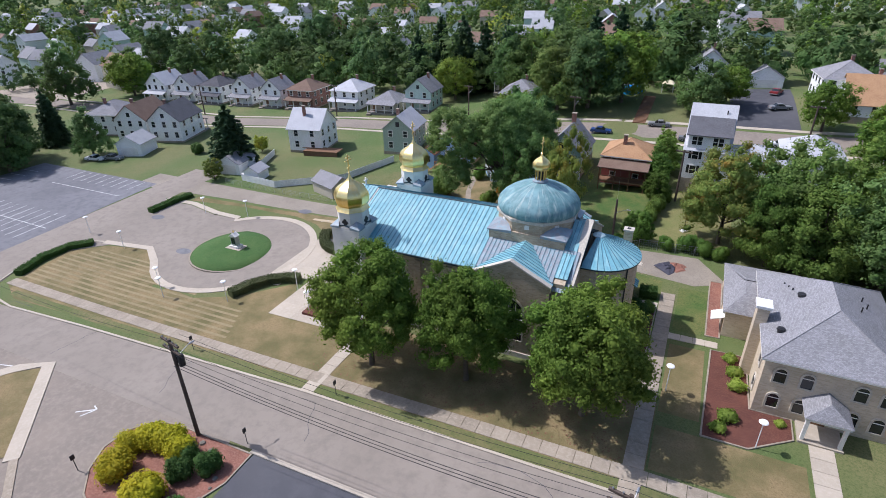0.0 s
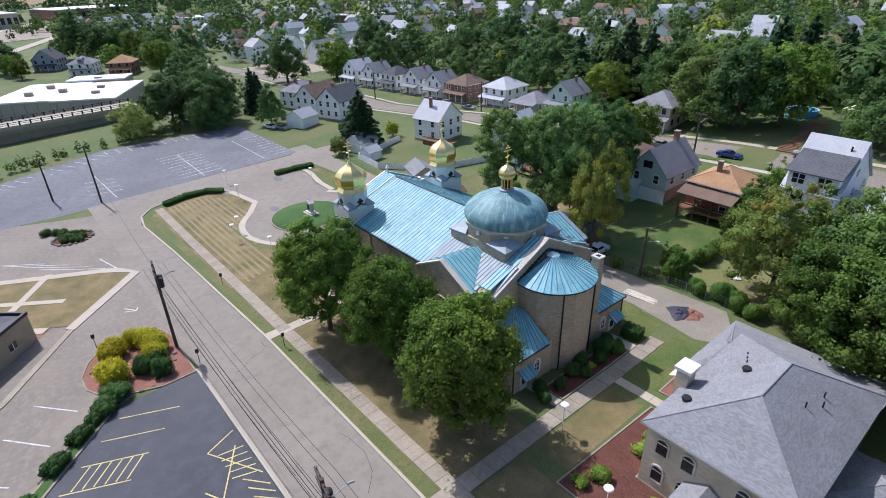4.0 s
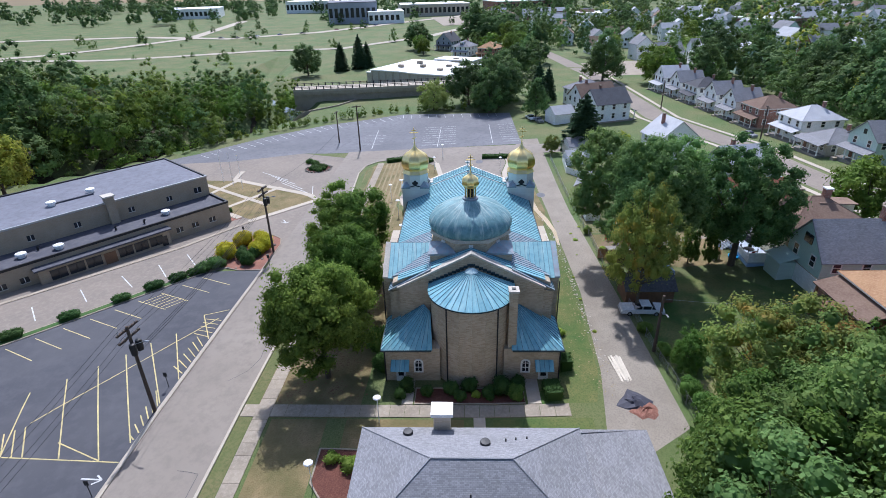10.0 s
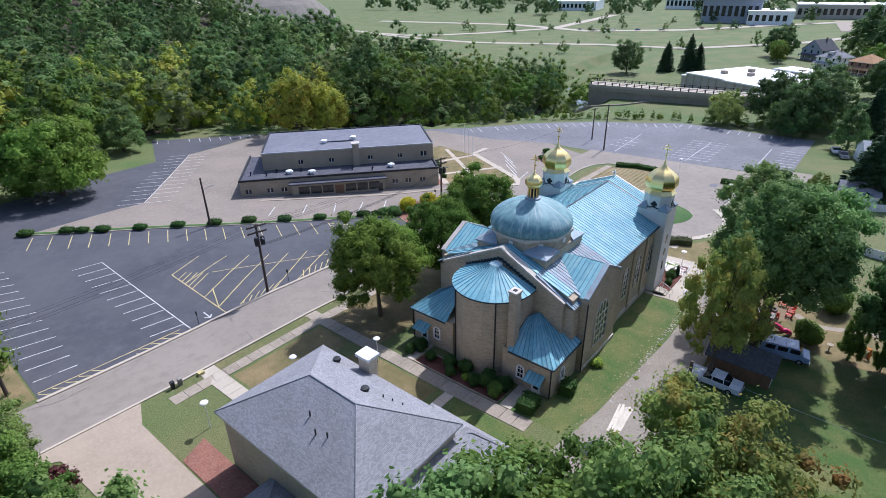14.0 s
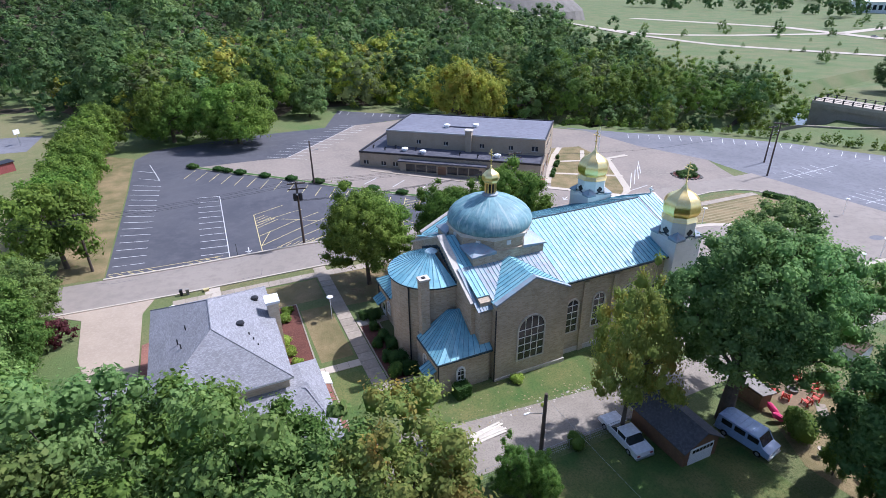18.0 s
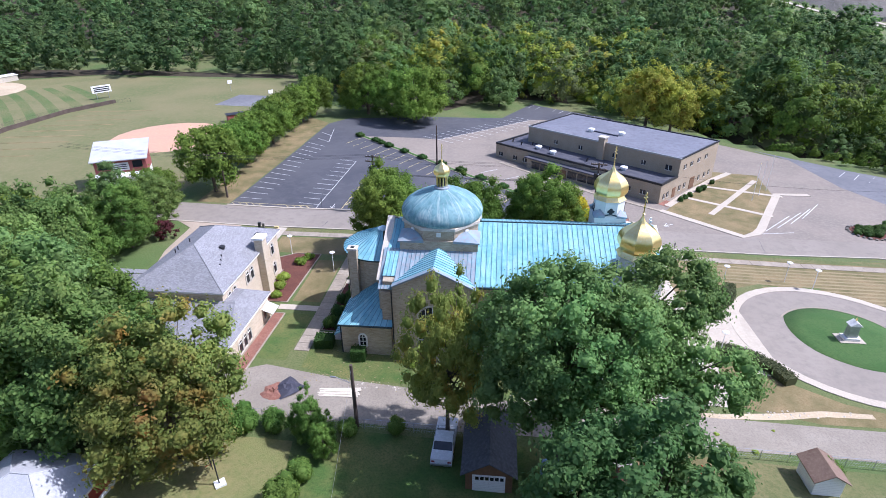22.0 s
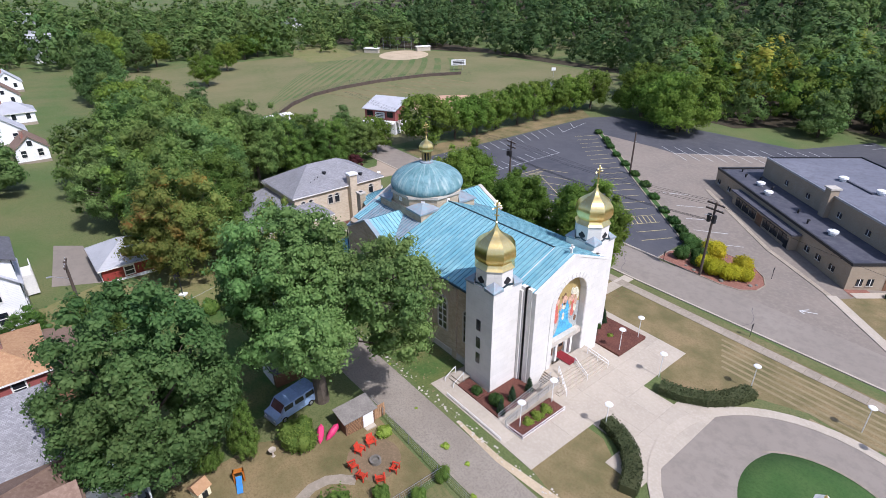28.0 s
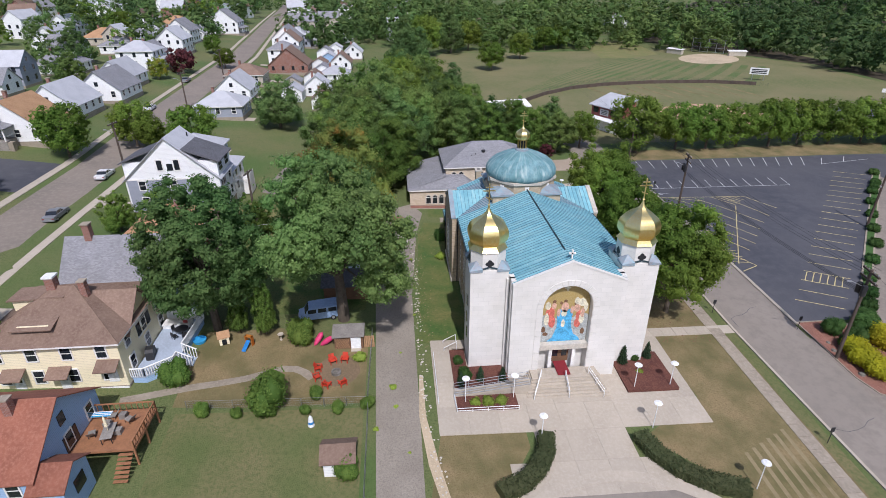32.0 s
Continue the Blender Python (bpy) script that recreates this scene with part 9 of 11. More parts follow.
# ---- vehicles ----
def car(x, y, rz, paint, label, L=4.8, van=False, z=None, W=1.85):
    """Local +x is the front."""
    c = thing("van" if van else "car", x, y, z, rz, label, "van" if van else "car")
    h = L / 2
    w = W / 2
    if van:
        side = [(-h, 0.4), (h, 0.4), (h, 1.0), (h - 0.7, 1.2), (h - 1.3, 2.0), (-h + 0.1, 2.05), (-h, 1.2)]
        cab = None
    else:
        side = [(-h, 0.35), (h, 0.35), (h, 0.7), (h - 0.1, 0.86), (0.22 * L, 0.95), (-0.26 * L, 0.98), (-h + 0.05, 0.95), (-h, 0.6)]
        cab = [(0.20 * L, 0.93), (0.06 * L, 1.42), (-0.18 * L, 1.44), (-0.30 * L, 0.96)]
    body = part("body", Geo().extrude(side, 1, -w, w), paint, c)
    if cab:
        part("cabin", Geo().extrude(cab, 1, -w + 0.12, w - 0.12), "glass_dark", c)
        part("roof_panel", Geo().box(-0.185 * L, -w + 0.14, 1.40, 0.055 * L, w - 0.14, 1.47), paint, c)
        for s in (-1, 1):
            for xx in (0.02 * L, -0.19 * L):
                part("pillar", Geo().box(xx - 0.05, s * (w - 0.13) - 0.02, 0.95, xx + 0.05, s * (w - 0.13) + 0.02, 1.44), paint, c)
    else:
        for s in (-1, 1):
            for k in range(3):
                part("window", Geo().box(-h + 0.5 + 1.25 * k, s * w - 0.02, 1.3, -h + 1.5 + 1.25 * k, s * w + 0.02, 1.85), "glass_dark", c)
        part("windscreen", Geo().add([(h - 0.74, -w + 0.15, 1.26), (h - 0.74, w - 0.15, 1.26), (h - 1.27, w - 0.15, 1.93), (h - 1.27, -w + 0.15, 1.93)], [(0, 1, 2, 3)]).add([(h - 0.70, -w + 0.15, 1.25), (h - 0.70, w - 0.15, 1.25), (h - 1.23, w - 0.15, 1.96), (h - 1.23, -w + 0.15, 1.96)], [(0, 1, 2, 3)]), "glass_dark", c)
        part("rear_window", Geo().box(-h - 0.03, -w + 0.2, 1.25, -h + 0.08, w - 0.2, 1.8), "glass_dark", c)
        for k in range(6):
            part("roof_rib", Geo().box(-h + 0.3 + 0.55 * k, -w + 0.15, 2.03, -h + 0.36 + 0.55 * k, w - 0.15, 2.08), paint, c)
    for xx in (h * 0.62, -h * 0.62):
        for s in (-1, 1):
            wh = part("wheel", Geo().tube((xx, s * (w - 0.18), 0.33), (xx, s * (w + 0.02), 0.33), 0.33, n=14), "rubber", c)
            part("rim", Geo().tube((xx, s * (w + 0.0), 0.33), (xx, s * (w + 0.035), 0.33), 0.19, n=10), "steel", wh)
    for s in (-1, 1):
        part("headlight", Geo().box(h - 0.03, s * w * 0.75 - 0.15, 0.58, h + 0.03, s * w * 0.75 + 0.15, 0.72), "lamp_white", c)
        part("tail_light", Geo().box(-h - 0.03, s * w * 0.75 - 0.15, 0.6, -h + 0.03, s * w * 0.75 + 0.15, 0.76), "car_red", c)
    part("bumper", Geo().box(h - 0.05, -w, 0.32, h + 0.12, w, 0.5), "steel", c)
    part("bumper", Geo().box(-h - 0.12, -w, 0.32, -h + 0.05, w, 0.5), "steel", c)
    return c


car(-18.3, 80.6, -92, "car_white", "old white sedan parked on the grass by the garage", 5.5, W=1.95)
car(-28.4, 85.6, 100, "car_ice", "faded pale blue van parked under the trees", 5.1, True, W=2.0)
for x, y, rz, p, l in ((-21.8, 131.4, 2, "car_blue", "dark blue car parked on the street"), (-37.0, 131.6, 2, "car_grey", "grey car parked on the street"), (-9.5, 137.4, 182, "car_grey", "dark car parked on the street"), (-2.0, 130.0, 2, "car_grey", "dark car at the kerb"), (16, 130.4, 2, "car_white", "white car at the kerb"),
                       (-136.5, 80.0, 15, "car_white", "white car parked on the grass"), (-132.5, 82.0, 15, "car_grey", "grey car parked on the grass"), (-110, 138, 10, "car_grey", "dark grey car on the street"), (62, 139, 5, "car_white", "white car parked on the street"), (100, 142, 5, "car_grey", "grey car parked on the street"),
                       (15.5, 164.0, 70, "car_red", "dark red car in a drive"), (16.0, 152, 20, "car_grey", "grey car in a drive")):
    car(x, y, rz, p, l)

# ---- gardens south of the alley ----
gar = thing("garage", -22.5, 82.3, None, 0, "old weathered wooden garage with shingle roof", "garage")
part("wall", Geo().extrude([(-2.0, -0.5), (2.0, -0.5), (2.0, 2.3), (0, 3.5), (-2.0, 2.3)], 1, -3.2, 3.2), "wood_brown", gar)
for s in (-1, 1):
    part("roof", Geo().slab([(s * 2.4, -3.5, 2.15), (s * 2.4, 3.5, 2.15), (0, 3.5, 3.65), (0, -3.5, 3.65)], 0.1), "shingle_dark", gar)
gd = part("door", Geo().box(-1.4, 3.2, 0, 1.4, 3.27, 2.0), "siding_white", gar)
for k in range(6):
    part("glazing", Geo().box(-1.25 + 0.42 * k, 3.27, 1.5, -0.95 + 0.42 * k, 3.3, 1.85), "glass_dark", gd)
rs = thing("outbuilding", 13.5, 91.8, 1.6, 0, "red and white garage with pale shingle roof", "garage")
part("wall", Geo().box(-4.2, -3.4, -1.5, 4.2, 3.4, 2.9), "red_wood", rs)
part("foundation", Geo().box(-4.26, -3.46, -1.5, 4.26, 3.46, 0.9), "siding_white", rs)
hip_roof(rs, -4.2, -3.4, 4.2, 3.4, 2.95, 2.0, 0.5, "shingle_light")
for x in (-2.1, 1.9):
    part("garage_door", Geo().box(x - 1.6, 3.46, -0.4, x + 1.6, 3.52, 2.2), "siding_white", rs)
wf = part("window", Geo().box(-4.27, -0.5, 1.2, -4.2, 0.6, 2.4), "glass_dark", rs)
part("frame", Geo().box(-4.3, -0.65, 1.05, -4.25, 0.75, 1.2).box(-4.3, -0.65, 2.4, -4.25, 0.75, 2.55).box(-4.3, -0.65, 1.2, -4.25, -0.5, 2.4).box(-4.3, 0.6, 1.2, -4.25, 0.75, 2.4).box(-4.3, -0.5, 1.75, -4.25, 0.6, 1.85), "white_trim", wf)
paved("drive", [(10, 95.4), (24, 95.4), (26, 99), (12, 101)], "asphalt", 0.03, "grey asphalt apron before the red garage", "driveway")
shd = thing("shed", -34.2, 81.5, None, 0, "low brown lattice-sided shed with a white door", "shed")
part("wall", Geo().box(-0.75, -1.6, -0.3, 0.9, 1.7, 1.75), "wood_brown", shd)
part("roof", Geo().slab([(-1.0, -1.8, 1.8), (1.2, -1.8, 2.2), (1.2, 1.95, 2.2), (-1.0, 1.95, 1.8)], 0.08), "wood_grey", shd)
part("door", Geo().box(-0.86, -1.35, -0.05, -0.75, -0.2, 1.8), "lamp_white", shd)
part("step", Geo().box(-1.4, -1.3, -0.2, -0.88, -0.2, 0.08), "concrete", shd)
for k in range(9):
    y = 0.0 + 0.2 * k
    part("lattice_strip", Geo().tube((-0.78, y - 0.35 if y > 0.3 else -0.05, 0.1), (-0.78, min(1.65, y + 0.35), 1.5), 0.022, n=4), "shingle_tan", shd)
    part("lattice_strip", Geo().tube((-0.8, min(1.65, y + 0.35), 0.1), (-0.8, y - 0.35 if y > 0.3 else -0.05, 1.5), 0.022, n=4), "shingle_tan", shd)
for k in range(6):
    part("fence_board", Geo().box(-0.55, -2.9 + 0.21 * k, -0.1, -0.5, -2.72 + 0.21 * k, 1.5), "shingle_tan", shd, "orange-brown fence board")
for y, w in ((85.2, 55), (84.2, 10)):
    sled = solid("sled", Geo().put(Geo().lathe([(0.02, -0.95), (0.2, -0.7), (0.34, -0.1), (0.3, 0.6), (0.02, 0.9)], 10), pose(-33.6 - 0.5 * (y < 85), y, gz(-33.8, y) + 0.55, 58, 0, w)), "pink_plastic", "bright pink plastic sled leaning at the shed", "sled")
pit = thing("fire_pit", -39.2, 82.7, None, 0, "round stone fire pit with dark ash", "fire pit")
part("rim", Geo().lathe([(0.55, 0), (0.55, 0.35), (0.38, 0.35), (0.36, 0.1), (0.02, 0.08)], 16), "rock", pit)
solid("patio", sheet(ring(-38.8, 82.6, 2.5, 18), 0.025), "soil", "trodden earth patch round the fire pit", "patio", kind="structure")


def lawn_chair(x, y, rz):
    c = thing("lawn_chair", x, y, None, rz, "bright red slatted garden chair by the fire pit", "chair", "red chairs round the fire pit")
    for k in range(4):
        part("seat_slat", Geo().cbox(0.15 * k - 0.3, 0, 0.33 + 0.03 * k, 0.13, 0.6, 0.03), "red_plastic", c)
    for k in range(5):
        m = pose(-0.4, -0.26 + 0.13 * k, 0.62, 0, -22, 0)
        part("back_slat", Geo().put(Geo().box(-0.015, -0.055, -0.35, 0.015, 0.055, 0.4), m), "red_plastic", c)
    for s in (-1, 1):
        part("armrest", Geo().box(-0.4, s * 0.38 - 0.07, 0.55, 0.3, s * 0.38 + 0.07, 0.59), "red_plastic", c)
        part("leg", Geo().box(0.2, s * 0.34 - 0.04, 0, 0.3, s * 0.34 + 0.04, 0.55), "red_plastic", c)
        part("leg", Geo().box(-0.45, s * 0.34 - 0.04, 0, -0.35, s * 0.34 + 0.04, 0.55), "red_plastic", c)


for x, y, a in ((-37.5, 83.2, 205), (-37.3, 81.9, 170), (-38.6, 84.6, 265), (-40.0, 84.6, 295), (-41.2, 83.5, 335), (-41.0, 81.9, 30)):
    lawn_chair(x, y, a + 0)
ph = thing("playhouse", -33.1, 96.2, None, 20, "tan and orange plastic playhouse in the garden", "playhouse")
part("wall", Geo().box(-0.6, -0.55, 0, 0.6, 0.55, 1.0), "siding_cream", ph)
part("roof", Geo().extrude([(-0.75, 0.98), (0.75, 0.98), (0, 1.6)], 1, -0.7, 0.7), "shingle_tan", ph)
part("door", Geo().box(-0.63, -0.25, 0, -0.6, 0.25, 0.75), "glass_dark", ph)
sl = thing("toy_slide", -33.9, 93.2, None, 160, "orange and blue plastic toy slide", "toy slide")
part("frame", Geo().box(-0.4, -0.45, 0, 0.0, -0.35, 1.3).box(-0.4, 0.35, 0, 0.0, 0.45, 1.3).box(-0.4, -0.45, 1.2, 0.0, 0.45, 1.3), "petal_orange", sl)
part("chute", Geo().slab([(0, -0.25, 0.8), (1.2, -0.25, 0.08), (1.2, 0.25, 0.08), (0, 0.25, 0.8)], 0.05), "blue_plastic", sl)
bb = thing("bird_bath", -32.9, 89.7, None, 0, "pale stone bird bath", "bird bath")
part("pedestal", Geo().lathe([(0.2, 0), (0.09, 0.1), (0.08, 0.6), (0.15, 0.7)], 10), "concrete", bb)
part("bowl", Geo().lathe([(0.1, 0.68), (0.36, 0.8), (0.34, 0.86), (0.1, 0.76), (0.01, 0.75)], 14), "concrete", bb)
wm = thing("garden_windmill", -46.6, 84.5, None, 0, "small blue and white garden windmill", "ornament")
part("tower", Geo().lathe([(0.35, 0), (0.2, 1.0), (0.02, 1.3)], 8), "lamp_white", wm)
part("band", Geo().lathe([(0.31, 0.3), (0.27, 0.55)], 8), "blue_plastic", wm)
hoop = thing("basketball_hoop", 0.4, 87.6, None, 40, "basketball hoop on a dark post", "basketball hoop")
part("post", Geo().tube((0, 0, 0), (0, 0, 3.0), 0.06), "dark_metal", hoop)
part("backboard", Geo().box(0.2, -0.6, 2.5, 0.26, 0.6, 3.3), "dark_metal", hoop)
part("rim", Geo().tube((0.26, 0, 2.6), (0.7, 0, 2.6), 0.03), "red_plastic", hoop)
part("base", Geo().box(-0.5, -0.4, 0, 0.4, 0.4, 0.2), "lamp_white", hoop)
solid("garden_path", ribbon([(-42.6, 104), (-41.6, 100.4), (-40.8, 97.6), (-40.2, 94.8), (-39.6, 92.2), (-38.8, 90.2), (-38.2, 88.6), (-38.3, 87.2), (-38.9, 86.2), (-39.9, 85.2)], 1.0, 0.03, 6), "concrete_old", "trodden gravel garden path", "path", kind="structure")


def fence(line, h, label, spacing=2.4, mesh_rails=4, material="steel", name="fence"):
    """Wire fence: posts with thin rails and wires."""
    f = thing(name, *line[0], None, 0, label, "fence")
    o = f.matrix_basis.translation
    for a, b in zip(line, line[1:]):
        L = math.hypot(b[0] - a[0], b[1] - a[1])
        n = max(1, round(L / spacing))
        P = [Vector((*lerp2(a, b, i / n), 0)) for i in range(n + 1)]
        P = [Vector((p.x - o.x, p.y - o.y, gz(p.x, p.y) - o.z)) for p in P]
        for p in P:
            part("post", Geo().tube(p - Vector((0, 0, 0.2)), p + Vector((0, 0, h)), 0.03, n=5), material, f)
        for p, q in zip(P, P[1:]):
            g = Geo()
            for k in range(mesh_rails):
                z = Vector((0, 0, h * (1 - k / mesh_rails)))
                g.tube(p + z, q + z, 0.02 if k == 0 else 0.008, n=3)
            for k in range(10):
                t = k / 10
                g.tube(p.lerp(q, t), p.lerp(q, min(1, t + 0.12)) + Vector((0, 0, h)), 0.006, n=3)
            part("wire_mesh", g, material, f)


fence([(-32.6, 78.9), (-43.8, 79.1)], 1.2, "grey chain-link fence along the alley")
fence([(-44.2, 79.0), (-44.0, 97.0)], 1.2, "grey chain-link fence between gardens")
fence([(-45.0, 79.0), (-60, 79.0)], 1.2, "grey chain-link fence along the alley")
fence([(-5.5, 79.6), (-20, 79.4)], 1.2, "grey chain-link fence along the alley")
fence([(5, 79.8), (-5.5, 79.6)], 1.5, "old leaning wire fence along the alley")
fence([(-62, 79), (-92, 79.6)], 1.2, "wire fence behind the alley")
# white picket fence and garages at the west end of the alley
pf = thing("picket_fence", -88, 82, None, 0, "white board fence round a garden", "fence")
o = pf.matrix_basis.translation
for a, b in (((-90, 82.4), (-80, 81.6)), ((-80, 81.6), (-68, 90)), ((-68, 90), (-63.5, 104)), ((-90, 82.4), (-91.5, 90)), ((-91.5, 90), (-95, 99))):
    n = int(math.hypot(b[0] - a[0], b[1] - a[1]) / 1.2)
    for i in range(n):
        p, q = lerp2(a, b, i / n), lerp2(a, b, (i + 0.97) / n)
        part("board", Geo().add([(p[0] - o.x, p[1] - o.y, gz(*p) - o.z), (q[0] - o.x, q[1] - o.y, gz(*q) - o.z), (q[0] - o.x, q[1] - o.y, gz(*q) - o.z + 1.5), (p[0] - o.x, p[1] - o.y, gz(*p) - o.z + 1.5),
                                (p[0] - o.x + .05, p[1] - o.y + .05, gz(*p) - o.z), (q[0] - o.x + .05, q[1] - o.y + .05, gz(*q) - o.z), (q[0] - o.x + .05, q[1] - o.y + .05, gz(*q) - o.z + 1.5), (p[0] - o.x + .05, p[1] - o.y + .05, gz(*p) - o.z + 1.5)],
                               [(0, 1, 2, 3), (7, 6, 5, 4), (3, 2, 6, 7), (0, 3, 7, 4), (1, 5, 6, 2)]), "lamp_white", pf)


def outbuilding(x, y, rz, w, d, h, wall, roof, label, door=True):
    b = thing("outbuilding", x, y, None, rz, label, "garage")
    part("wall", Geo().extrude([(-w / 2, -0.6), (w / 2, -0.6), (w / 2, h), (0, h + w * 0.3), (-w / 2, h)], 1, -d / 2, d / 2), wall, b)
    for s in (-1, 1):
        part("roof", Geo().slab([(s * (w / 2 + 0.3), -d / 2 - 0.3, h - 0.1), (s * (w / 2 + 0.3), d / 2 + 0.3, h - 0.1), (0, d / 2 + 0.3, h + w * 0.3 + 0.1), (0, -d / 2 - 0.3, h + w * 0.3 + 0.1)], 0.1), roof, b)
    if door:
        part("garage_door", Geo().box(-w * 0.35, -d / 2 - 0.05, 0, w * 0.35, -d / 2, 2.1), "white_trim", b)
    return b


outbuilding(-96.0, 87.4, 10, 5.5, 6.5, 2.6, "siding_white", "shingle_grey", "white garage with grey shingle roof")
outbuilding(-87.6, 84.6, 10, 3.6, 4.0, 2.2, "siding_white", "shingle_light", "small white garden shed", False)
outbuilding(-66.5, 84.0, 70, 5.0, 7.0, 2.4, "siding_tan", "shingle_grey", "low grey garage behind the alley")
outbuilding(-131.5, 88.5, 20, 6.5, 7.0, 3.2, "siding_white", "shingle_light", "small white clapboard outbuilding on the grass")
for x, y, w, d, rf, wl in ((86, 106, 6, 7, "shingle_light", "siding_white"), (100, 108, 5.5, 6, "shingle_grey", "siding_tan"), (112, 103, 6, 7, "shingle_brown", "siding_white"), (125, 101, 7, 7, "shingle_grey", "siding_white"), (140, 104, 6, 7, "shingle_brown", "siding_white"), (157, 102, 6, 8, "shingle_light", "siding_blue"), (171, 105, 7, 7, "shingle_grey", "siding_white"), (188, 102, 6, 7, "shingle_light", "siding_white")):
    outbuilding(x, y, 90, w, d, 3.0, wl, rf, "small garage with shingle roof behind the houses")
outbuilding(12.5, 173.5, 5, 9, 6.0, 2.8, "siding_white", "shingle_grey", "pale double garage behind the dark lot")
paved("parking_lot", [(5, 168), (19, 170), (20, 139), (5.5, 139)], "asphalt_new", 0.05, "small dark asphalt lot on the hillside", "parking lot")
hs_ = thing("garden_steps", -14.2, 138.5, None, 0, "long flight of brown timber steps up the hillside", "steps", kind="structure")
for k in range(24):
    part("step", Geo().box(-1.5, 0.8 * k, gz(-14.2, 138.5 + 0.8 * k) - gz(-14.2, 138.5) - 0.2, 1.5, 0.8 * k + 0.8, gz(-14.2, 138.9 + 0.8 * k) - gz(-14.2, 138.5) + 0.18), "wood_brown", hs_)
gzb = thing("gazebo", -10.5, 163.0, None, 0, "small pale canvas gazebo on posts", "gazebo")
part("roof", Geo().lathe([(2.2, 2.2), (1.1, 2.9), (0.02, 3.2)], 4, 0, 0, 45), "siding_cream", gzb)
for x in (-1.4, 1.4):
    for y in (-1.4, 1.4):
        part("post", Geo().box(x - 0.07, y - 0.07, -0.4, x + 0.07, y + 0.07, 2.25), "white_trim", gzb)
outbuilding(-51.5, 78.9 + 2.4, 0, 2.4, 2.6, 1.9, "siding_white", "shingle_brown", "small garden shed with brown roof", False)
# decks
dk = thing("deck", -35.0, 102.0, None, 0, "white-railed grey deck behind the yellow house", "deck")
DECK = [(-5.0, 1.65), (-5.0, 0.3), (-3.2, -2.1), (5.5, -2.6), (5.5, 1.65)]
part("floor", Geo().extrude(DECK, 2, 0.6, 0.8), "deck_paint", dk, "blue-grey painted boards")
part("skirt", Geo().extrude([(x * 0.985, y * 0.97) for x, y in DECK], 2, -0.6, 0.58), "siding_blue", dk, "blue lattice skirt")
part("screen", Geo().box(5.4, -2.6, 0.8, 5.5, 1.6, 2.3), "lamp_white", dk)
for (ax, ay), (bx, by), n in ((DECK[0], DECK[1], 6), (DECK[1], DECK[2], 12), (DECK[2], (-2.4, -2.15), 3), ((-0.9, -2.23), DECK[3], 26)):
    for k in range(n + 1):
        x, y = lerp2((ax, ay), (bx, by), k / n)
        part("baluster", Geo().box(x - 0.05, y - 0.04, 0.8, x + 0.05, y + 0.04, 1.75), "lamp_white", dk)
    part("rail", Geo().tube((ax, ay, 1.8), (bx, by, 1.8), 0.09), "lamp_white", dk)
for k in range(4):
    part("stair", Geo().box(-2.4, -2.5 - 0.35 * k, 0.3 - 0.22 * k, -0.9, -2.15 - 0.35 * k, 0.45 - 0.22 * k), "deck_paint", dk)
for x in (-2.4, -0.9):
    part("stair_rail", Geo().tube((x, -2.2, 1.8), (x, -3.7, 0.9), 0.07), "lamp_white", dk)
    for k in range(5):
        part("baluster", Geo().box(x - 0.04, -2.4 - 0.3 * k, 0.2 - 0.17 * k, x + 0.04, -2.32 - 0.3 * k, 1.65 - 0.17 * k), "lamp_white", dk)
bn = thing("storage_bench", -31.0, 102.4, dk.matrix_basis.translation.z + 0.8, 0, "long white storage bench on the painted deck", "bench")
part("box", Geo().box(-0.5, -2.0, 0, 0.8, 1.1, 0.5), "lamp_white", bn)
part("lid", Geo().box(-0.55, -2.05, 0.5, 0.82, 1.12, 0.58), "white_trim", bn)
gl = thing("grill", -36.6, 102.9, dk.matrix_basis.translation.z + 0.8, 12, "grill under a dark cover on the painted deck", "grill")
part("cover", Geo().extrude([(-0.8, 0), (0.8, 0), (0.7, 0.9), (0.4, 1.15), (-0.4, 1.15), (-0.7, 0.9)], 1, -0.4, 0.4), "dark_metal", gl)
tb = thing("patio_table", -32.6, 100.9, dk.matrix_basis.translation.z + 0.8, 0, "round black metal patio table on the deck", "table")
part("top", Geo().lathe([(0.02, 0.72), (0.75, 0.72), (0.75, 0.76), (0.02, 0.76)], 16), "dark_metal", tb)
part("post", Geo().tube((0, 0, 0), (0, 0, 0.72), 0.06), "dark_metal", tb)
for k in range(5):
    a = k * 1.26
    pc = thing("patio_chair", -32.6 + 1.15 * math.cos(a), 100.9 + 0.95 * math.sin(a), dk.matrix_basis.translation.z + 0.8, math.degrees(a) + 90, "black metal patio chair on the deck" if k else "rust-red cushioned patio chair on the deck", "chair", "chairs round the patio table")
    m_ = "dark_metal" if k else "red_wood"
    part("seat", Geo().box(-0.25, -0.25, 0.4, 0.25, 0.25, 0.46), m_, pc)
    part("backrest", Geo().box(-0.25, -0.28, 0.46, 0.25, -0.22, 0.95), m_, pc)
    for x in (-0.22, 0.22):
        for y in (-0.22, 0.22):
            part("leg", Geo().box(x - 0.02, y - 0.02, 0, x + 0.02, y + 0.02, 0.4), "dark_metal", pc)
pl = thing("paddling_pool", -33.0, 99.0, None, 0, "small round blue paddling pool on edge of garden", "pool")
part("rim", Geo().lathe([(0.7, 0), (0.78, 0.35), (0.68, 0.35), (0.62, 0.12), (0.02, 0.1)], 18), "pool_blue", pl)
d2 = thing("deck", -48.0, 102.2, None, 0, "brown wooden deck with stairs behind the blue house", "deck")
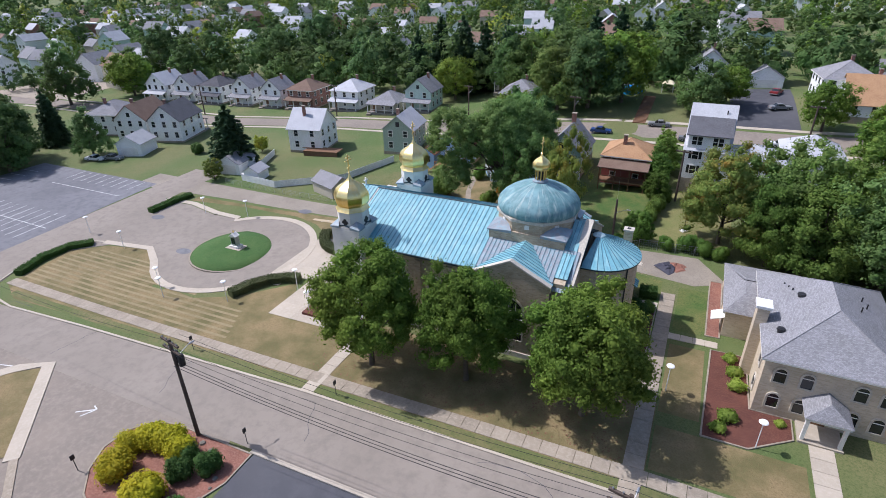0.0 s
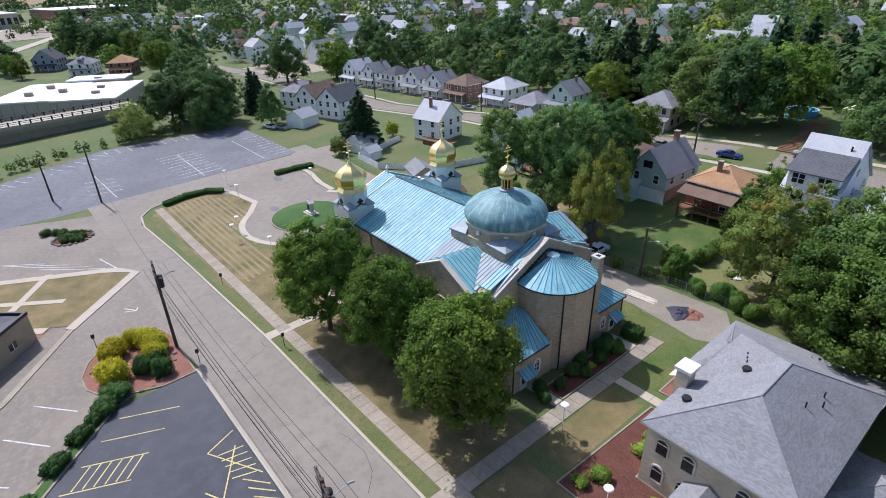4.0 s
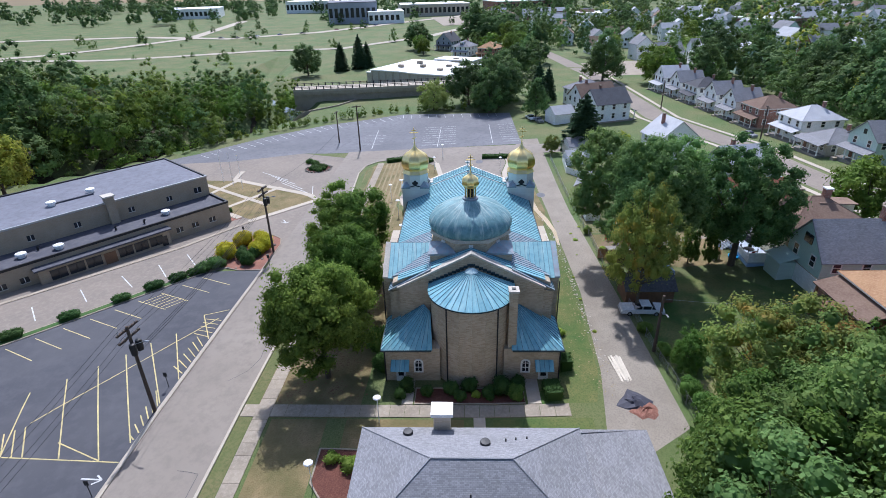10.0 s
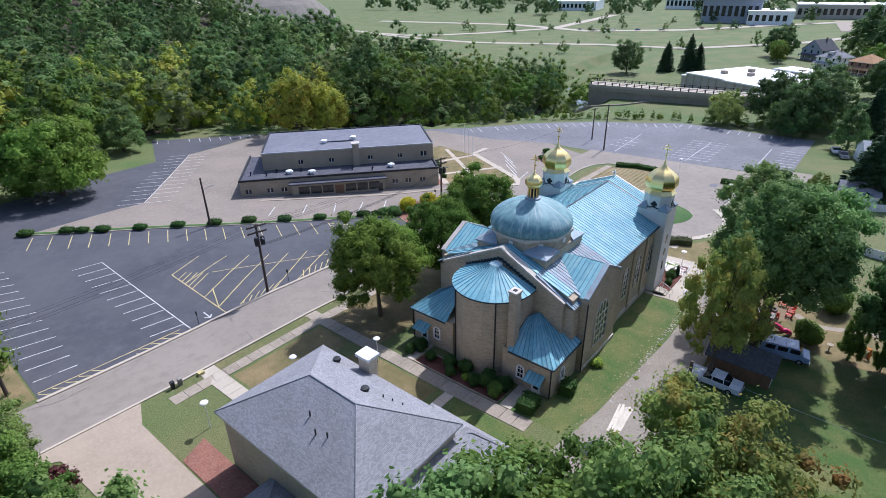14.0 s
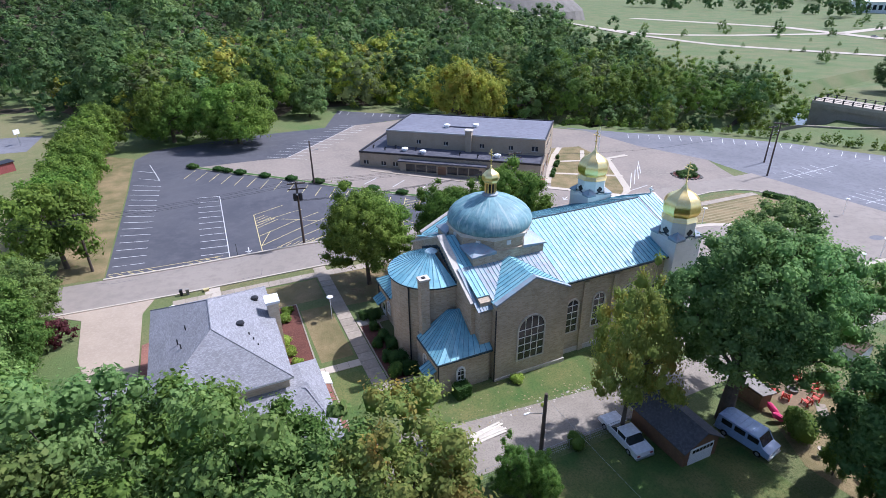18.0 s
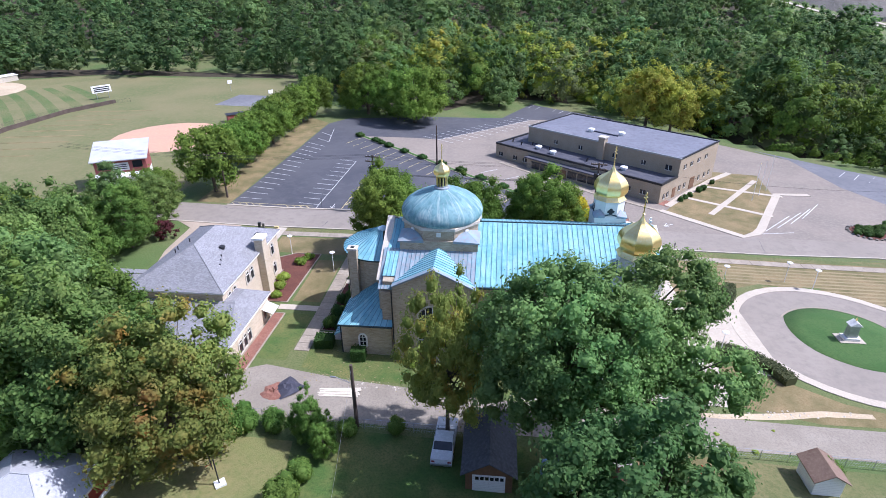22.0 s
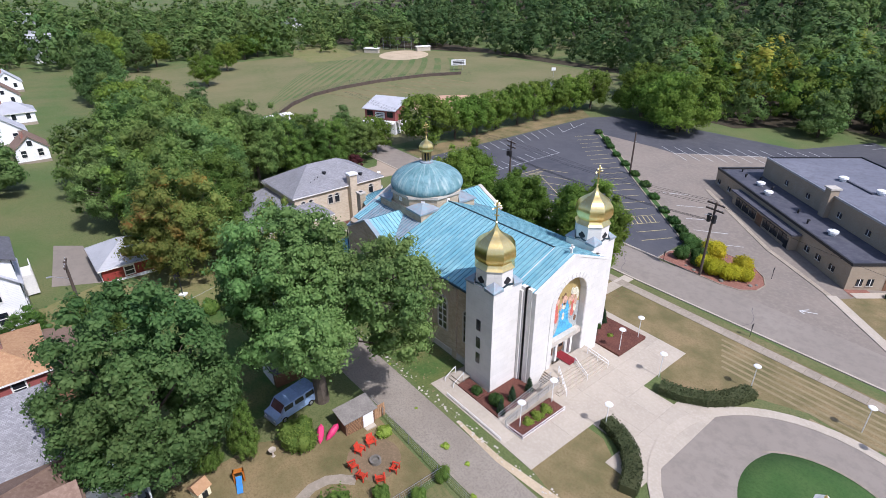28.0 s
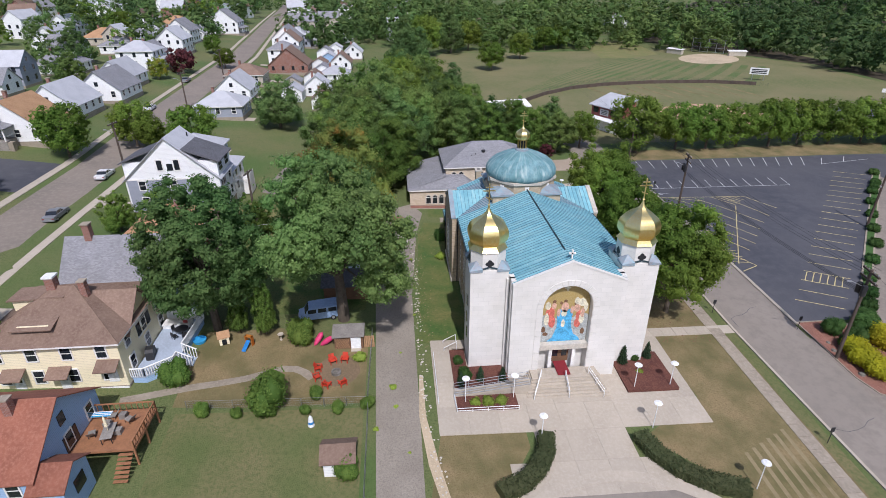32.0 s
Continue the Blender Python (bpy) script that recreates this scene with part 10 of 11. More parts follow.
part("floor", Geo().box(-2.5, -3.2, 1.5, 2.6, 2.6, 1.7), "deck_wood", d2)
for x, y in ((-2.4, -3.1), (2.5, -3.1), (2.5, 2.5), (-2.4, 2.5), (0, -3.1)):
    part("post", Geo().box(x - 0.08, y - 0.08, -0.5, x + 0.08, y + 0.08, 2.6), "deck_wood", d2)
for a in ((-2.5, -3.2, 2.5, 2.6, -3.1, 2.62), (2.5, -3.2, 2.5, 2.6, 2.6, 2.62)):
    part("rail", Geo().box(*a), "deck_wood", d2)
for k in range(11):
    part("baluster", Geo().box(-2.4 + 0.48 * k, -3.18, 1.7, -2.33 + 0.48 * k, -3.12, 2.5), "deck_wood", d2)
    part("baluster", Geo().box(2.52, -3.1 + 0.52 * k, 1.7, 2.58, -3.04 + 0.52 * k, 2.5), "deck_wood", d2)
for k in range(7):
    part("stair", Geo().box(-2.5 - 0.3 * (k + 1), -3.0, 1.5 - 0.21 * (k + 1), -2.5 - 0.3 * k, -1.8, 1.55 - 0.21 * (k + 1)), "deck_wood", d2)
for x, y in ((0.6, 0.4), (1.6, -0.6), (-0.4, -1.0)):
    part("planter", Geo().box(x - 0.3, y - 0.3, 1.7, x + 0.3, y + 0.3, 2.2), "wood_grey", d2)
zd = d2.matrix_basis.translation.z + 1.7
for x, y, a in ((-48.6, 103.4, 20), (-46.4, 102.6, 100), (-47.0, 100.8, 60)):
    lg = thing("deck_chair", x, y, zd, a, "grey reclining deck chair on the brown deck", "chair", "chairs on the brown deck")
    part("seat", Geo().slab([(-0.3, -0.3, 0.35), (0.35, -0.3, 0.4), (0.35, 0.3, 0.4), (-0.3, 0.3, 0.35)], 0.05), "wood_grey", lg)
    part("backrest", Geo().slab([(-0.75, -0.3, 0.95), (-0.3, -0.3, 0.36), (-0.3, 0.3, 0.36), (-0.75, 0.3, 0.95)], 0.05), "wood_grey", lg)
    for u in (-0.3, 0.3):
        for v in (-0.27, 0.27):
            part("leg", Geo().box(u - 0.02, v - 0.02, 0, u + 0.02, v + 0.02, 0.36), "dark_metal", lg)
pt = thing("patio_table", -48.8, 101.8, zd, 10, "long grey patio table with a folded parasol", "table")
part("top", Geo().box(-1.0, -0.5, 0.68, 1.0, 0.5, 0.73), "wood_grey", pt)
for u in (-0.9, 0.9):
    for v in (-0.4, 0.4):
        part("leg", Geo().box(u - 0.03, v - 0.03, 0, u + 0.03, v + 0.03, 0.68), "dark_metal", pt)
part("parasol", Geo().lathe([(0.03, 0.73), (0.03, 1.2), (0.16, 1.3), (0.1, 2.2), (0.02, 2.5)], 10), "siding_cream", pt)
sw = thing("sun_lounger", -46.2, 103.6, zd, 0, "sun lounger with blue and white striped cushion", "lounger")
part("frame", Geo().box(-0.35, -0.9, 0.25, 0.35, 0.9, 0.32), "wood_brown", sw)
for k in range(6):
    part("cushion_stripe", Geo().box(-0.33 + 0.11 * k, -0.88, 0.32, -0.23 + 0.11 * k, 0.88, 0.4), "lamp_white" if k % 2 else "pool_blue", sw)
for u in (-0.3, 0.3):
    for v in (-0.8, 0.8):
        part("leg", Geo().box(u - 0.03, v - 0.03, 0, u + 0.03, v + 0.03, 0.25), "wood_brown", sw)
dw = thing("deck", -83.5, 103.5, None, 12, "brown wooden deck behind the white house", "deck")
part("floor", Geo().box(-4.5, -1.8, 1.0, 4.5, 1.8, 1.2), "wood_brown", dw)
part("skirt", Geo().box(-4.4, -1.75, -1, 4.4, -1.65, 1.0), "wood_brown", dw)
part("rail", Geo().box(-4.5, -1.8, 2.0, 4.5, -1.7, 2.12), "wood_brown", dw)
# tarp, planks, bins
tp = thing("tarp_heap", -0.2, 75.2, None, 0, "red-brown heap half under a dark tarp on the gravel", "tarp")
def rumpled(prof, n, amount):
    g = Geo().lathe(prof, n)
    g.v = [(x * random.uniform(1 - amount, 1 + amount), y * random.uniform(1 - amount, 1 + amount), z * random.uniform(0.6, 1.5)) for x, y, z in g.v]
    return g


part("mound", Geo().put(rumpled([(1.7, -0.05), (1.3, 0.12), (0.8, 0.22), (0.4, 0.28), (0.02, 0.3)], 13, 0.2), pose(0.5, 0.3, 0)), "redstone", tp)
part("tarp", Geo().put(rumpled([(1.6, 0.02), (1.2, 0.2), (0.8, 0.3), (0.4, 0.42), (0.02, 0.36)], 11, 0.28), pose(-0.6, -0.5, 0.02, 4, 3, 20)), "tarp_dark", tp)
for k in range(8):
    solid("plank", Geo().put(Geo().box(-2.2, -0.11, 0, 2.2, 0.11, 0.05), pose(-6.4 + random.uniform(-.2, .2), 74.2 + 0.16 * k, gz(-6.4, 74.5) + 0.05 + 0.02 * (k % 3), 0, 0, 4 + random.uniform(-4, 4))), "timber_pale", "pale timber plank lying on the gravel", "plank", "planks by the alley")
for x, y, m in ((19.2, 33.9, "dark_metal"), (18.4, 34.0, "wood_grey")):
    b = thing("bin", x, y, None, 0, "wheeled dustbin at the kerb", "bin")
    part("body", Geo().lathe([(0.24, 0), (0.3, 0.85)], 4, 0, 0, 45), m, b)
    part("lid", Geo().lathe([(0.33, 0.85), (0.3, 0.93), (0.02, 0.97)], 4, 0, 0, 45), m, b)
yb = thing("crate", 16.0, 34.1, None, 0, "yellow plastic crate at the kerb", "crate")
part("body", Geo().box(-0.35, -0.25, 0, 0.35, 0.25, 0.4), "paint_yellow", yb)

# ---- ball field ----
lawn([(42, 26), (60, 34), (104, 52), (150, 70), (200, 50), (205, -80), (150, -108), (60, -108), (46, -60), (42, -20)], "grass_field", 0.012, "dry yellow-green turf of the ball field")
solid("infield", sheet([(66 + 15 * math.cos(t * 0.35) * (1.0 if math.cos(t * .35) > 0 else 0.9), -19 + 15.5 * math.sin(t * 0.35)) for t in range(18)], 0.03), "infield", "reddish dirt infield of the ball field", "ball field", kind="structure")
solid("infield", sheet([(171 + 15 * math.cos(t * 0.4) + 4 * math.sin(t * 0.4), -74 + 13 * math.sin(t * 0.4) - 9 * math.cos(t * 0.4)) for t in range(16)], 0.035), "sand", "pale dirt infield far across the field", "ball field", kind="structure")
fs = thing("mown_stripes", 120, -30, label="curving mown stripes of the ball field", category="lawn", kind="structure")
fi = fs.matrix_basis.inverted()


def swing(u):
    """One mown swath from the outfield fence up to the far infield, bending as it goes."""
    a = (102 + 34 * u - 22 * u * u, 31 - 42 * u - 46 * u * u)
    b = (152 - 20 * u * u, -9 - 46 * u - 18 * u * u)
    c = (177 - 10 * u - 18 * u * u, -38 - 20 * u - 27 * u * u)
    return [((1 - t) ** 2 * a[0] + 2 * t * (1 - t) * b[0] + t * t * c[0], (1 - t) ** 2 * a[1] + 2 * t * (1 - t) * b[1] + t * t * c[1]) for t in (0, 0.2, 0.4, 0.6, 0.8, 1)]


for k in range(17):
    p, q = swing(-0.25 + k * 0.078), swing(-0.25 + k * 0.078 + 0.036)
    g = sheet(p + q[::-1], 0.02, 14)
    g.v = [fi @ Vector(v) for v in g.v]
    part("stripe", g, "grass", fs)
for k in range(9):                                   # paler swaths inside the outfield fence
    x, y = 110 - 0.06 * (k - 3) ** 2, 6 - 6.2 * k
    g = sheet([(x, y), (x, y - 1.6), (x - 20, y - 5.5), (x - 20, y - 4.5)], 0.018, 8)
    g.v = [fi @ Vector(v) for v in g.v]
    part("pale_stripe", g, "grass_dry", fs)
lawn([(247, -68), (219, -61), (188, -57), (176, -36), (178, -24), (190, -26), (230, -30)], "grass_sunny", 0.02, "dry grassy bank beside the ball field")
for x, y, rz in ((189, -66, 30), (178, -92, 80)):
    fd = thing("dugout", x, y, None, rz, "far open dugout with a white roof", "dugout", "far dugouts")
    part("wall", Geo().box(-4, 0.9, -0.5, 4, 1.1, 2.2).box(-4, -1.0, -0.5, -3.8, 0.9, 2.2).box(3.8, -1.0, -0.5, 4, 0.9, 2.2), "siding_tan", fd)
    part("roof", Geo().slab([(-4.4, -1.6, 2.6), (4.4, -1.6, 2.6), (4.4, 1.4, 2.3), (-4.4, 1.4, 2.3)], 0.16), "roof_white", fd)
bk = thing("backstop", 191, -84, None, 40, "tall wire backstop on steel posts", "backstop")
for k in range(5):
    part("post", Geo().tube((-8 + 4 * k, 0, -0.5), (-8 + 4 * k, 0, 6.5), 0.14), "steel", bk)
for zz in (0.3, 2.4, 4.5, 6.4):
    part("rail", Geo().tube((-8, 0, zz), (8, 0, zz), 0.06), "steel", bk)
fence([(90.5, 32), (104, 20.8), (113, 10), (119, -10), (116, -40), (104, -60)], 1.4, "low dark outfield fence in a wide arc", 6, 5, "dark_metal")
# added dark band: thickens the thin wire fence and stands in for its shadow
solid("windscreen", ribbon([(88, 33), (98, 24), (107, 12), (112, -2), (114.5, -20), (113.5, -42), (108, -58)], 0.14, 1.2, 6, 1.3), "pole_wood", "low dark band standing in for the outfield fence and its shadow", "fence", kind="structure")
bt = thing("scorers_booth", 54.5, 17.0, None, 205, "two-storey maroon and white scorers' booth with pale metal roof", "booth")
part("wall", Geo().box(-4.6, -3.0, -1, 4.6, 3.0, 3.4), "siding_white", bt)
part("upper_wall", Geo().extrude([(-3.1, 3.4), (3.1, 3.4), (3.1, 8.3), (-3.1, 6.5)], 0, -4.7, 4.7), "siding_maroon", bt)
part("roof", Geo().slab([(-5.2, -3.9, 6.35), (5.2, -3.9, 6.35), (5.2, 3.7, 8.6), (-5.2, 3.7, 8.6)], 0.18), "shingle_light", bt)
part("counter", Geo().slab([(-4.8, -4.4, 3.0), (4.8, -4.4, 3.0), (4.8, -3.0, 3.6), (-4.8, -3.0, 3.6)], 0.14), "siding_white", bt)
sgn = part("sign_board", Geo().box(-1.5, -3.2, 4.0, 1.5, -3.12, 5.6), "lamp_white", bt)
for k in range(3):
    part("bar", Geo().box(-1.1, -3.22, 4.3 + 0.4 * k, 1.1, -3.2, 4.46 + 0.4 * k), "dark_metal", sgn)
for x in (-3.1, 3.1):
    part("window", Geo().box(x - 0.9, -3.15, 4.4, x + 0.9, -3.1, 5.8), "glass_dark", bt)
part("stairs", Geo().slab([(4.8, -2.6, 3.4), (4.8, -1.4, 3.4), (8.6, -1.4, -0.2), (8.6, -2.6, -0.2)], 0.2), "wood_grey", bt)
pv = thing("pavilion", 72.0, 43.0, None, 10, "open white-roofed field pavilion", "pavilion")
part("roof", Geo().extrude([(-5.2, 3.0), (5.2, 3.0), (0, 4.2)], 1, -6.5, 6.5), "roof_white", pv)
for x in (-4.6, 4.6):
    for y in (-5.8, 0, 5.8):
        part("post", Geo().box(x - 0.1, y - 0.1, -0.5, x + 0.1, y + 0.1, 3.0), "white_trim", pv)
dg = thing("dugout", 55.3, -38.7, None, 40, "low red-brown dugout with dark roof", "dugout")
part("wall", Geo().box(-3.5, 0.6, -0.5, 3.5, 0.8, 2.2).box(-3.5, -1.0, -0.5, -3.3, 0.6, 2.2).box(3.3, -1.0, -0.5, 3.5, 0.6, 2.2), "siding_maroon", dg)
part("roof", Geo().slab([(-3.8, -1.4, 2.4), (3.8, -1.4, 2.4), (3.8, 1.0, 2.2), (-3.8, 1.0, 2.2)], 0.12), "dark_metal", dg)
for x, y in ((78.4, -82.5), (56.0, -66.1)):
    hp = thing("basketball_hoop", x, y, None, 60, "tall pole with a white backboard", "basketball hoop")
    part("post", Geo().tube((0, 0, 0), (0, 0, 3.2), 0.08), "steel", hp)
    part("backboard", Geo().box(-0.9, -0.06, 2.8, 0.9, 0.06, 4.0), "lamp_white", hp)
paved("court", [(52.2, -74.5), (72.2, -76.5), (73.2, -58.5), (53.2, -57.5)], "asphalt_blue", 0.03, "small worn asphalt basketball court", "court")
sb = thing("scoreboard", 116.5, -63.9, None, 60, "white scoreboard with dark panels on two posts", "scoreboard")
part("board", Geo().box(-3.2, -0.15, 2.2, 3.2, 0.15, 4.6), "lamp_white", sb)
for x in (-2, 2):
    part("post", Geo().tube((x, 0, -0.5), (x, 0, 2.3), 0.1), "steel", sb)
for k in range(3):
    part("bar", Geo().box(-2.6, -0.2, 2.6 + 0.6 * k, 2.6, -0.16, 2.95 + 0.6 * k).box(-2.6, 0.16, 2.6 + 0.6 * k, 2.6, 0.2, 2.95 + 0.6 * k), "dark_metal", sb)

# ---- beyond the lot: creek wall, bridge, big buildings, highway ----
br = thing("bridge", -190, 22, 0, 0, "concrete road bridge with dark railing over the creek", "bridge", kind="structure")
part("deck", Geo().put(Geo().box(-4.5, -34, 0.6, 4.5, 34, 1.5), pose(0, 0, 0, 0, 0, 8)), "concrete", br)
part("girder", Geo().put(Geo().box(4.2, -34, -0.8, 4.5, 34, 0.6), pose(0, 0, 0, 0, 0, 8)), "concrete_old", br)
part("abutment", Geo().put(Geo().box(3.6, -34, -7, 4.1, 34, 0.6), pose(0, 0, 0, 0, 0, 8)), "concrete_old", br)
for s in (-4.3, 4.3):
    part("rail", Geo().put(Geo().box(s - 0.08, -34, 2.4, s + 0.08, 34, 2.55).box(s - 0.08, -34, 1.9, s + 0.08, 34, 2.0), pose(0, 0, 0, 0, 0, 8)), "dark_metal", br)
    for k in range(24):
        part("post", Geo().put(Geo().box(s - 0.16, -33.5 + 2.9 * k, 1.5, s + 0.16, -33.1 + 2.9 * k, 2.7), pose(0, 0, 0, 0, 0, 8)), "dark_metal", br)
solid("retaining_wall", ribbon([(-131, -24), (-146, -14), (-160, -4), (-172, 8), (-184, 14)], 0.6, 0.5, 6, 6.0), "concrete_old", "stained concrete wall along the creek", "wall", kind="structure")
solid("creek", ribbon(CREEK[1:8], 7.0, 0.25, 6), "water", "shallow dark creek below the lot", "creek", kind="structure")
wb = thing("warehouse", -213, 29, -3.4, -28, "low commercial building with flat white roof and tan walls", "building")
for x0, y0, x1, y1, h in ((-42, -19, -4, 4, 5.6), (-36, 4, 0, 25, 6.0), (-54, -6, -42, 16, 6.4), (-7, -21.5, -4, -19, 4.4)):
    part("wall", Geo().box(x0, y0, -3, x1, y1, h), "siding_tan", wb)
    part("roof", Geo().box(x0 - 0.25, y0 - 0.25, h, x1 + 0.25, y1 + 0.25, h + 0.5), "roof_white", wb)
for k in range(6):
    part("pilaster", Geo().box(-4.0, -18.6 + 4.0 * k, -2.5, -3.7, -18.2 + 4.0 * k, 5.4), "concrete", wb)
for k in range(5):
    part("pilaster", Geo().box(0.0, 5.2 + 4.4 * k, -2.5, 0.3, 5.7 + 4.4 * k, 5.8), "concrete", wb)
part("loading_door", Geo().box(0.0, 7.0, -0.4, 0.08, 9.6, 2.6), "dark_metal", wb)
for x, y in ((-30, -8), (-16, -10), (-24, 12), (-12, 14), (-46, 4), (-20, 0)):
    part("roof_unit", Geo().box(x, y, 6.0, x + 1.8, y + 2.4, 7.4), "concrete_old", wb)
HW_LAB = "pale concrete highway with ramps"
for ln, w in (([(-470, -420), (-500, -250), (-470, -150), (-520, -80), (-610, -20), (-720, 60), (-900, 120)], 13), ([(-300, -420), (-300, -300), (-330, -180), (-372, -90), (-376, -30), (-450, 30), (-600, 90)], 9), ([(-200, -560), (-240, -390), (-330, -250), (-480, -190), (-700, -220)], 11)):
    solid("road", ribbon(ln, w, 0.3, 40), "concrete", HW_LAB, "road", kind="structure")
for k in range(26):
    t = random.random()
    ln = [(-500, -250), (-470, -150), (-520, -80), (-610, -20)]
    i = random.randrange(3)
    a = lerp2(ln[i], ln[i + 1], t)
    car(a[0] + random.uniform(-3, 3), a[1] + random.uniform(-3, 3), math.degrees(math.atan2(ln[i + 1][1] - ln[i][1], ln[i + 1][0] - ln[i][0])), random.choice(("car_white", "car_grey", "car_red", "car_blue")), "distant car on the highway", z=gz(*a) + 0.35) if k < 8 else None


def big_block(x, y, w, d, h, rz, wall, roof, label):
    b = thing("building", x, y, None, rz, label, "building")
    part("wall", Geo().box(-w / 2, -d / 2, -4, w / 2, d / 2, h), wall, b)
    part("roof", Geo().box(-w / 2 - 0.4, -d / 2 - 0.4, h, w / 2 + 0.4, d / 2 + 0.4, h + 0.8), roof, b)
    n = int(d / 6)
    for k in range(n):
        part("window", Geo().box(w / 2, -d / 2 + 6 * k + 1, h * 0.3, w / 2 + 0.15, -d / 2 + 6 * k + 4.6, h * 0.75), "glass_dark", b)


big_block(-655, -70, 60, 55, 22, 10, "siding_grey", "roof_flat", "large grey glazed office building far off")
big_block(-640, -30, 50, 40, 12, 10, "siding_white", "roof_white", "white commercial block far off")
big_block(-760, 20, 60, 90, 14, 10, "siding_tan", "roof_white", "long pale commercial block far off")
big_block(-900, -150, 80, 120, 16, 0, "siding_white", "roof_white", "far white industrial building")
big_block(-860, 150, 70, 100, 12, 15, "rust_brick", "roof_white", "far brick industrial building")
big_block(-800, -330, 70, 80, 12, 15, "siding_white", "roof_white", "far white commercial building")
big_block(-560, 200, 30, 50, 9, 10, "siding_white", "roof_white", "far white shop building")
big_block(-430, 300, 30, 40, 9, 10, "rust_brick", "roof_white", "far red brick building with pale roof")
solid("parking_lot", sheet([(-700, 20), (-560, 40), (-600, 120), (-740, 110)], 0.3, 60), "concrete_old", "far pale parking lot", "parking lot", kind="structure")
solid("rock_face", Geo().put(Geo().lathe([(90, -6), (85, 8), (70, 20), (50, 30)], 14, 0, 0, 20, 150), pose(-330, -470, 0, 0, 0, 0)), "rock", "grey layered rock cutting on the far hill", "rock", kind="structure")
# above-ground pool
ap = thing("swimming_pool", -20.0, 162.5, None, 0, "round blue above-ground swimming pool", "pool")
part("wall", Geo().lathe([(3.2, -0.5), (3.2, 1.25), (3.0, 1.25), (3.0, 1.05), (0.05, 1.05)], 24), "pool_blue", ap)
part("rim", Geo().lathe([(3.0, 1.26), (3.35, 1.26), (3.35, 1.33), (3.0, 1.33)], 24), "lamp_white", ap)
# pavements beside the street
for off, w in ((-6.2, 1.3), (6.2, 1.3)):
    solid("pavement", ribbon([(-226, 120 + off), (-135, 121 + off), (-100, 131 + off), (-48, 134 + off), (20, 133 + off), (160, 139 + off), (420, 166 + off)], w, 0.1, 12, 0.2), "concrete", "pale concrete pavement along the residential street", "pavement", kind="structure")
for x in (-58, -30, 2, 32, 58, 84, 110, 140):
    solid("driveway", sheet([(x, 127.3), (x + 3, 127.3), (x + 3, 112), (x, 112)], 0.07, 6.0), "concrete", "short pale concrete driveway beside a house", "driveway", kind="structure")
solid("parking_lot", sheet([(-266, 122), (-222, 122), (-226, 158), (-274, 160)], 0.12, 12), "concrete_old", "pale paved yard at the street crossing", "parking lot", kind="structure")
# plants along the garden fence
for x, y in [(-44.7, 95.3), (-45.1, 91.9), (-45.0, 88.6), (-45.0, 85.3), (-44.9, 82.0), (-44.5, 79.1)]:
    shrub("loose_bush", x, y, random.uniform(0.35, 0.55), "straggling green plant along the garden fence", group="plants along the fence")
# round patches and covers in the asphalt
for x, y in [(-75.5, 53.4), (-65.8, 73.8), (-91.7, 61.6)]:
    solid("asphalt_patch", sheet(ring(x, y, 0.9, 14, rx=1.5), 0.058), "asphalt_blue", "dark patched spot in the worn asphalt", "patch", kind="structure")
# fallen leaves on the south lawn and beneath the trees
def litter(n, x0, x1, y0, y1, material, label, size):
    c = np.stack([RNG.uniform(x0, x1, n), RNG.uniform(y0, y1, n) + RNG.normal(size=n) * 0.4, np.zeros(n)], 1)
    c[:, 2] = [gz(a, b) + 0.05 for a, b in c[:, :2]]
    v = bent_leaves(c, np.array([0, 0, 1.0]) + RNG.normal(size=(n, 3)) * 0.12, size)
    return tagged(new("leaf_litter", np_mesh("leaf_litter", v, n, None, None, material)), label, "leaves", kind="stuff")


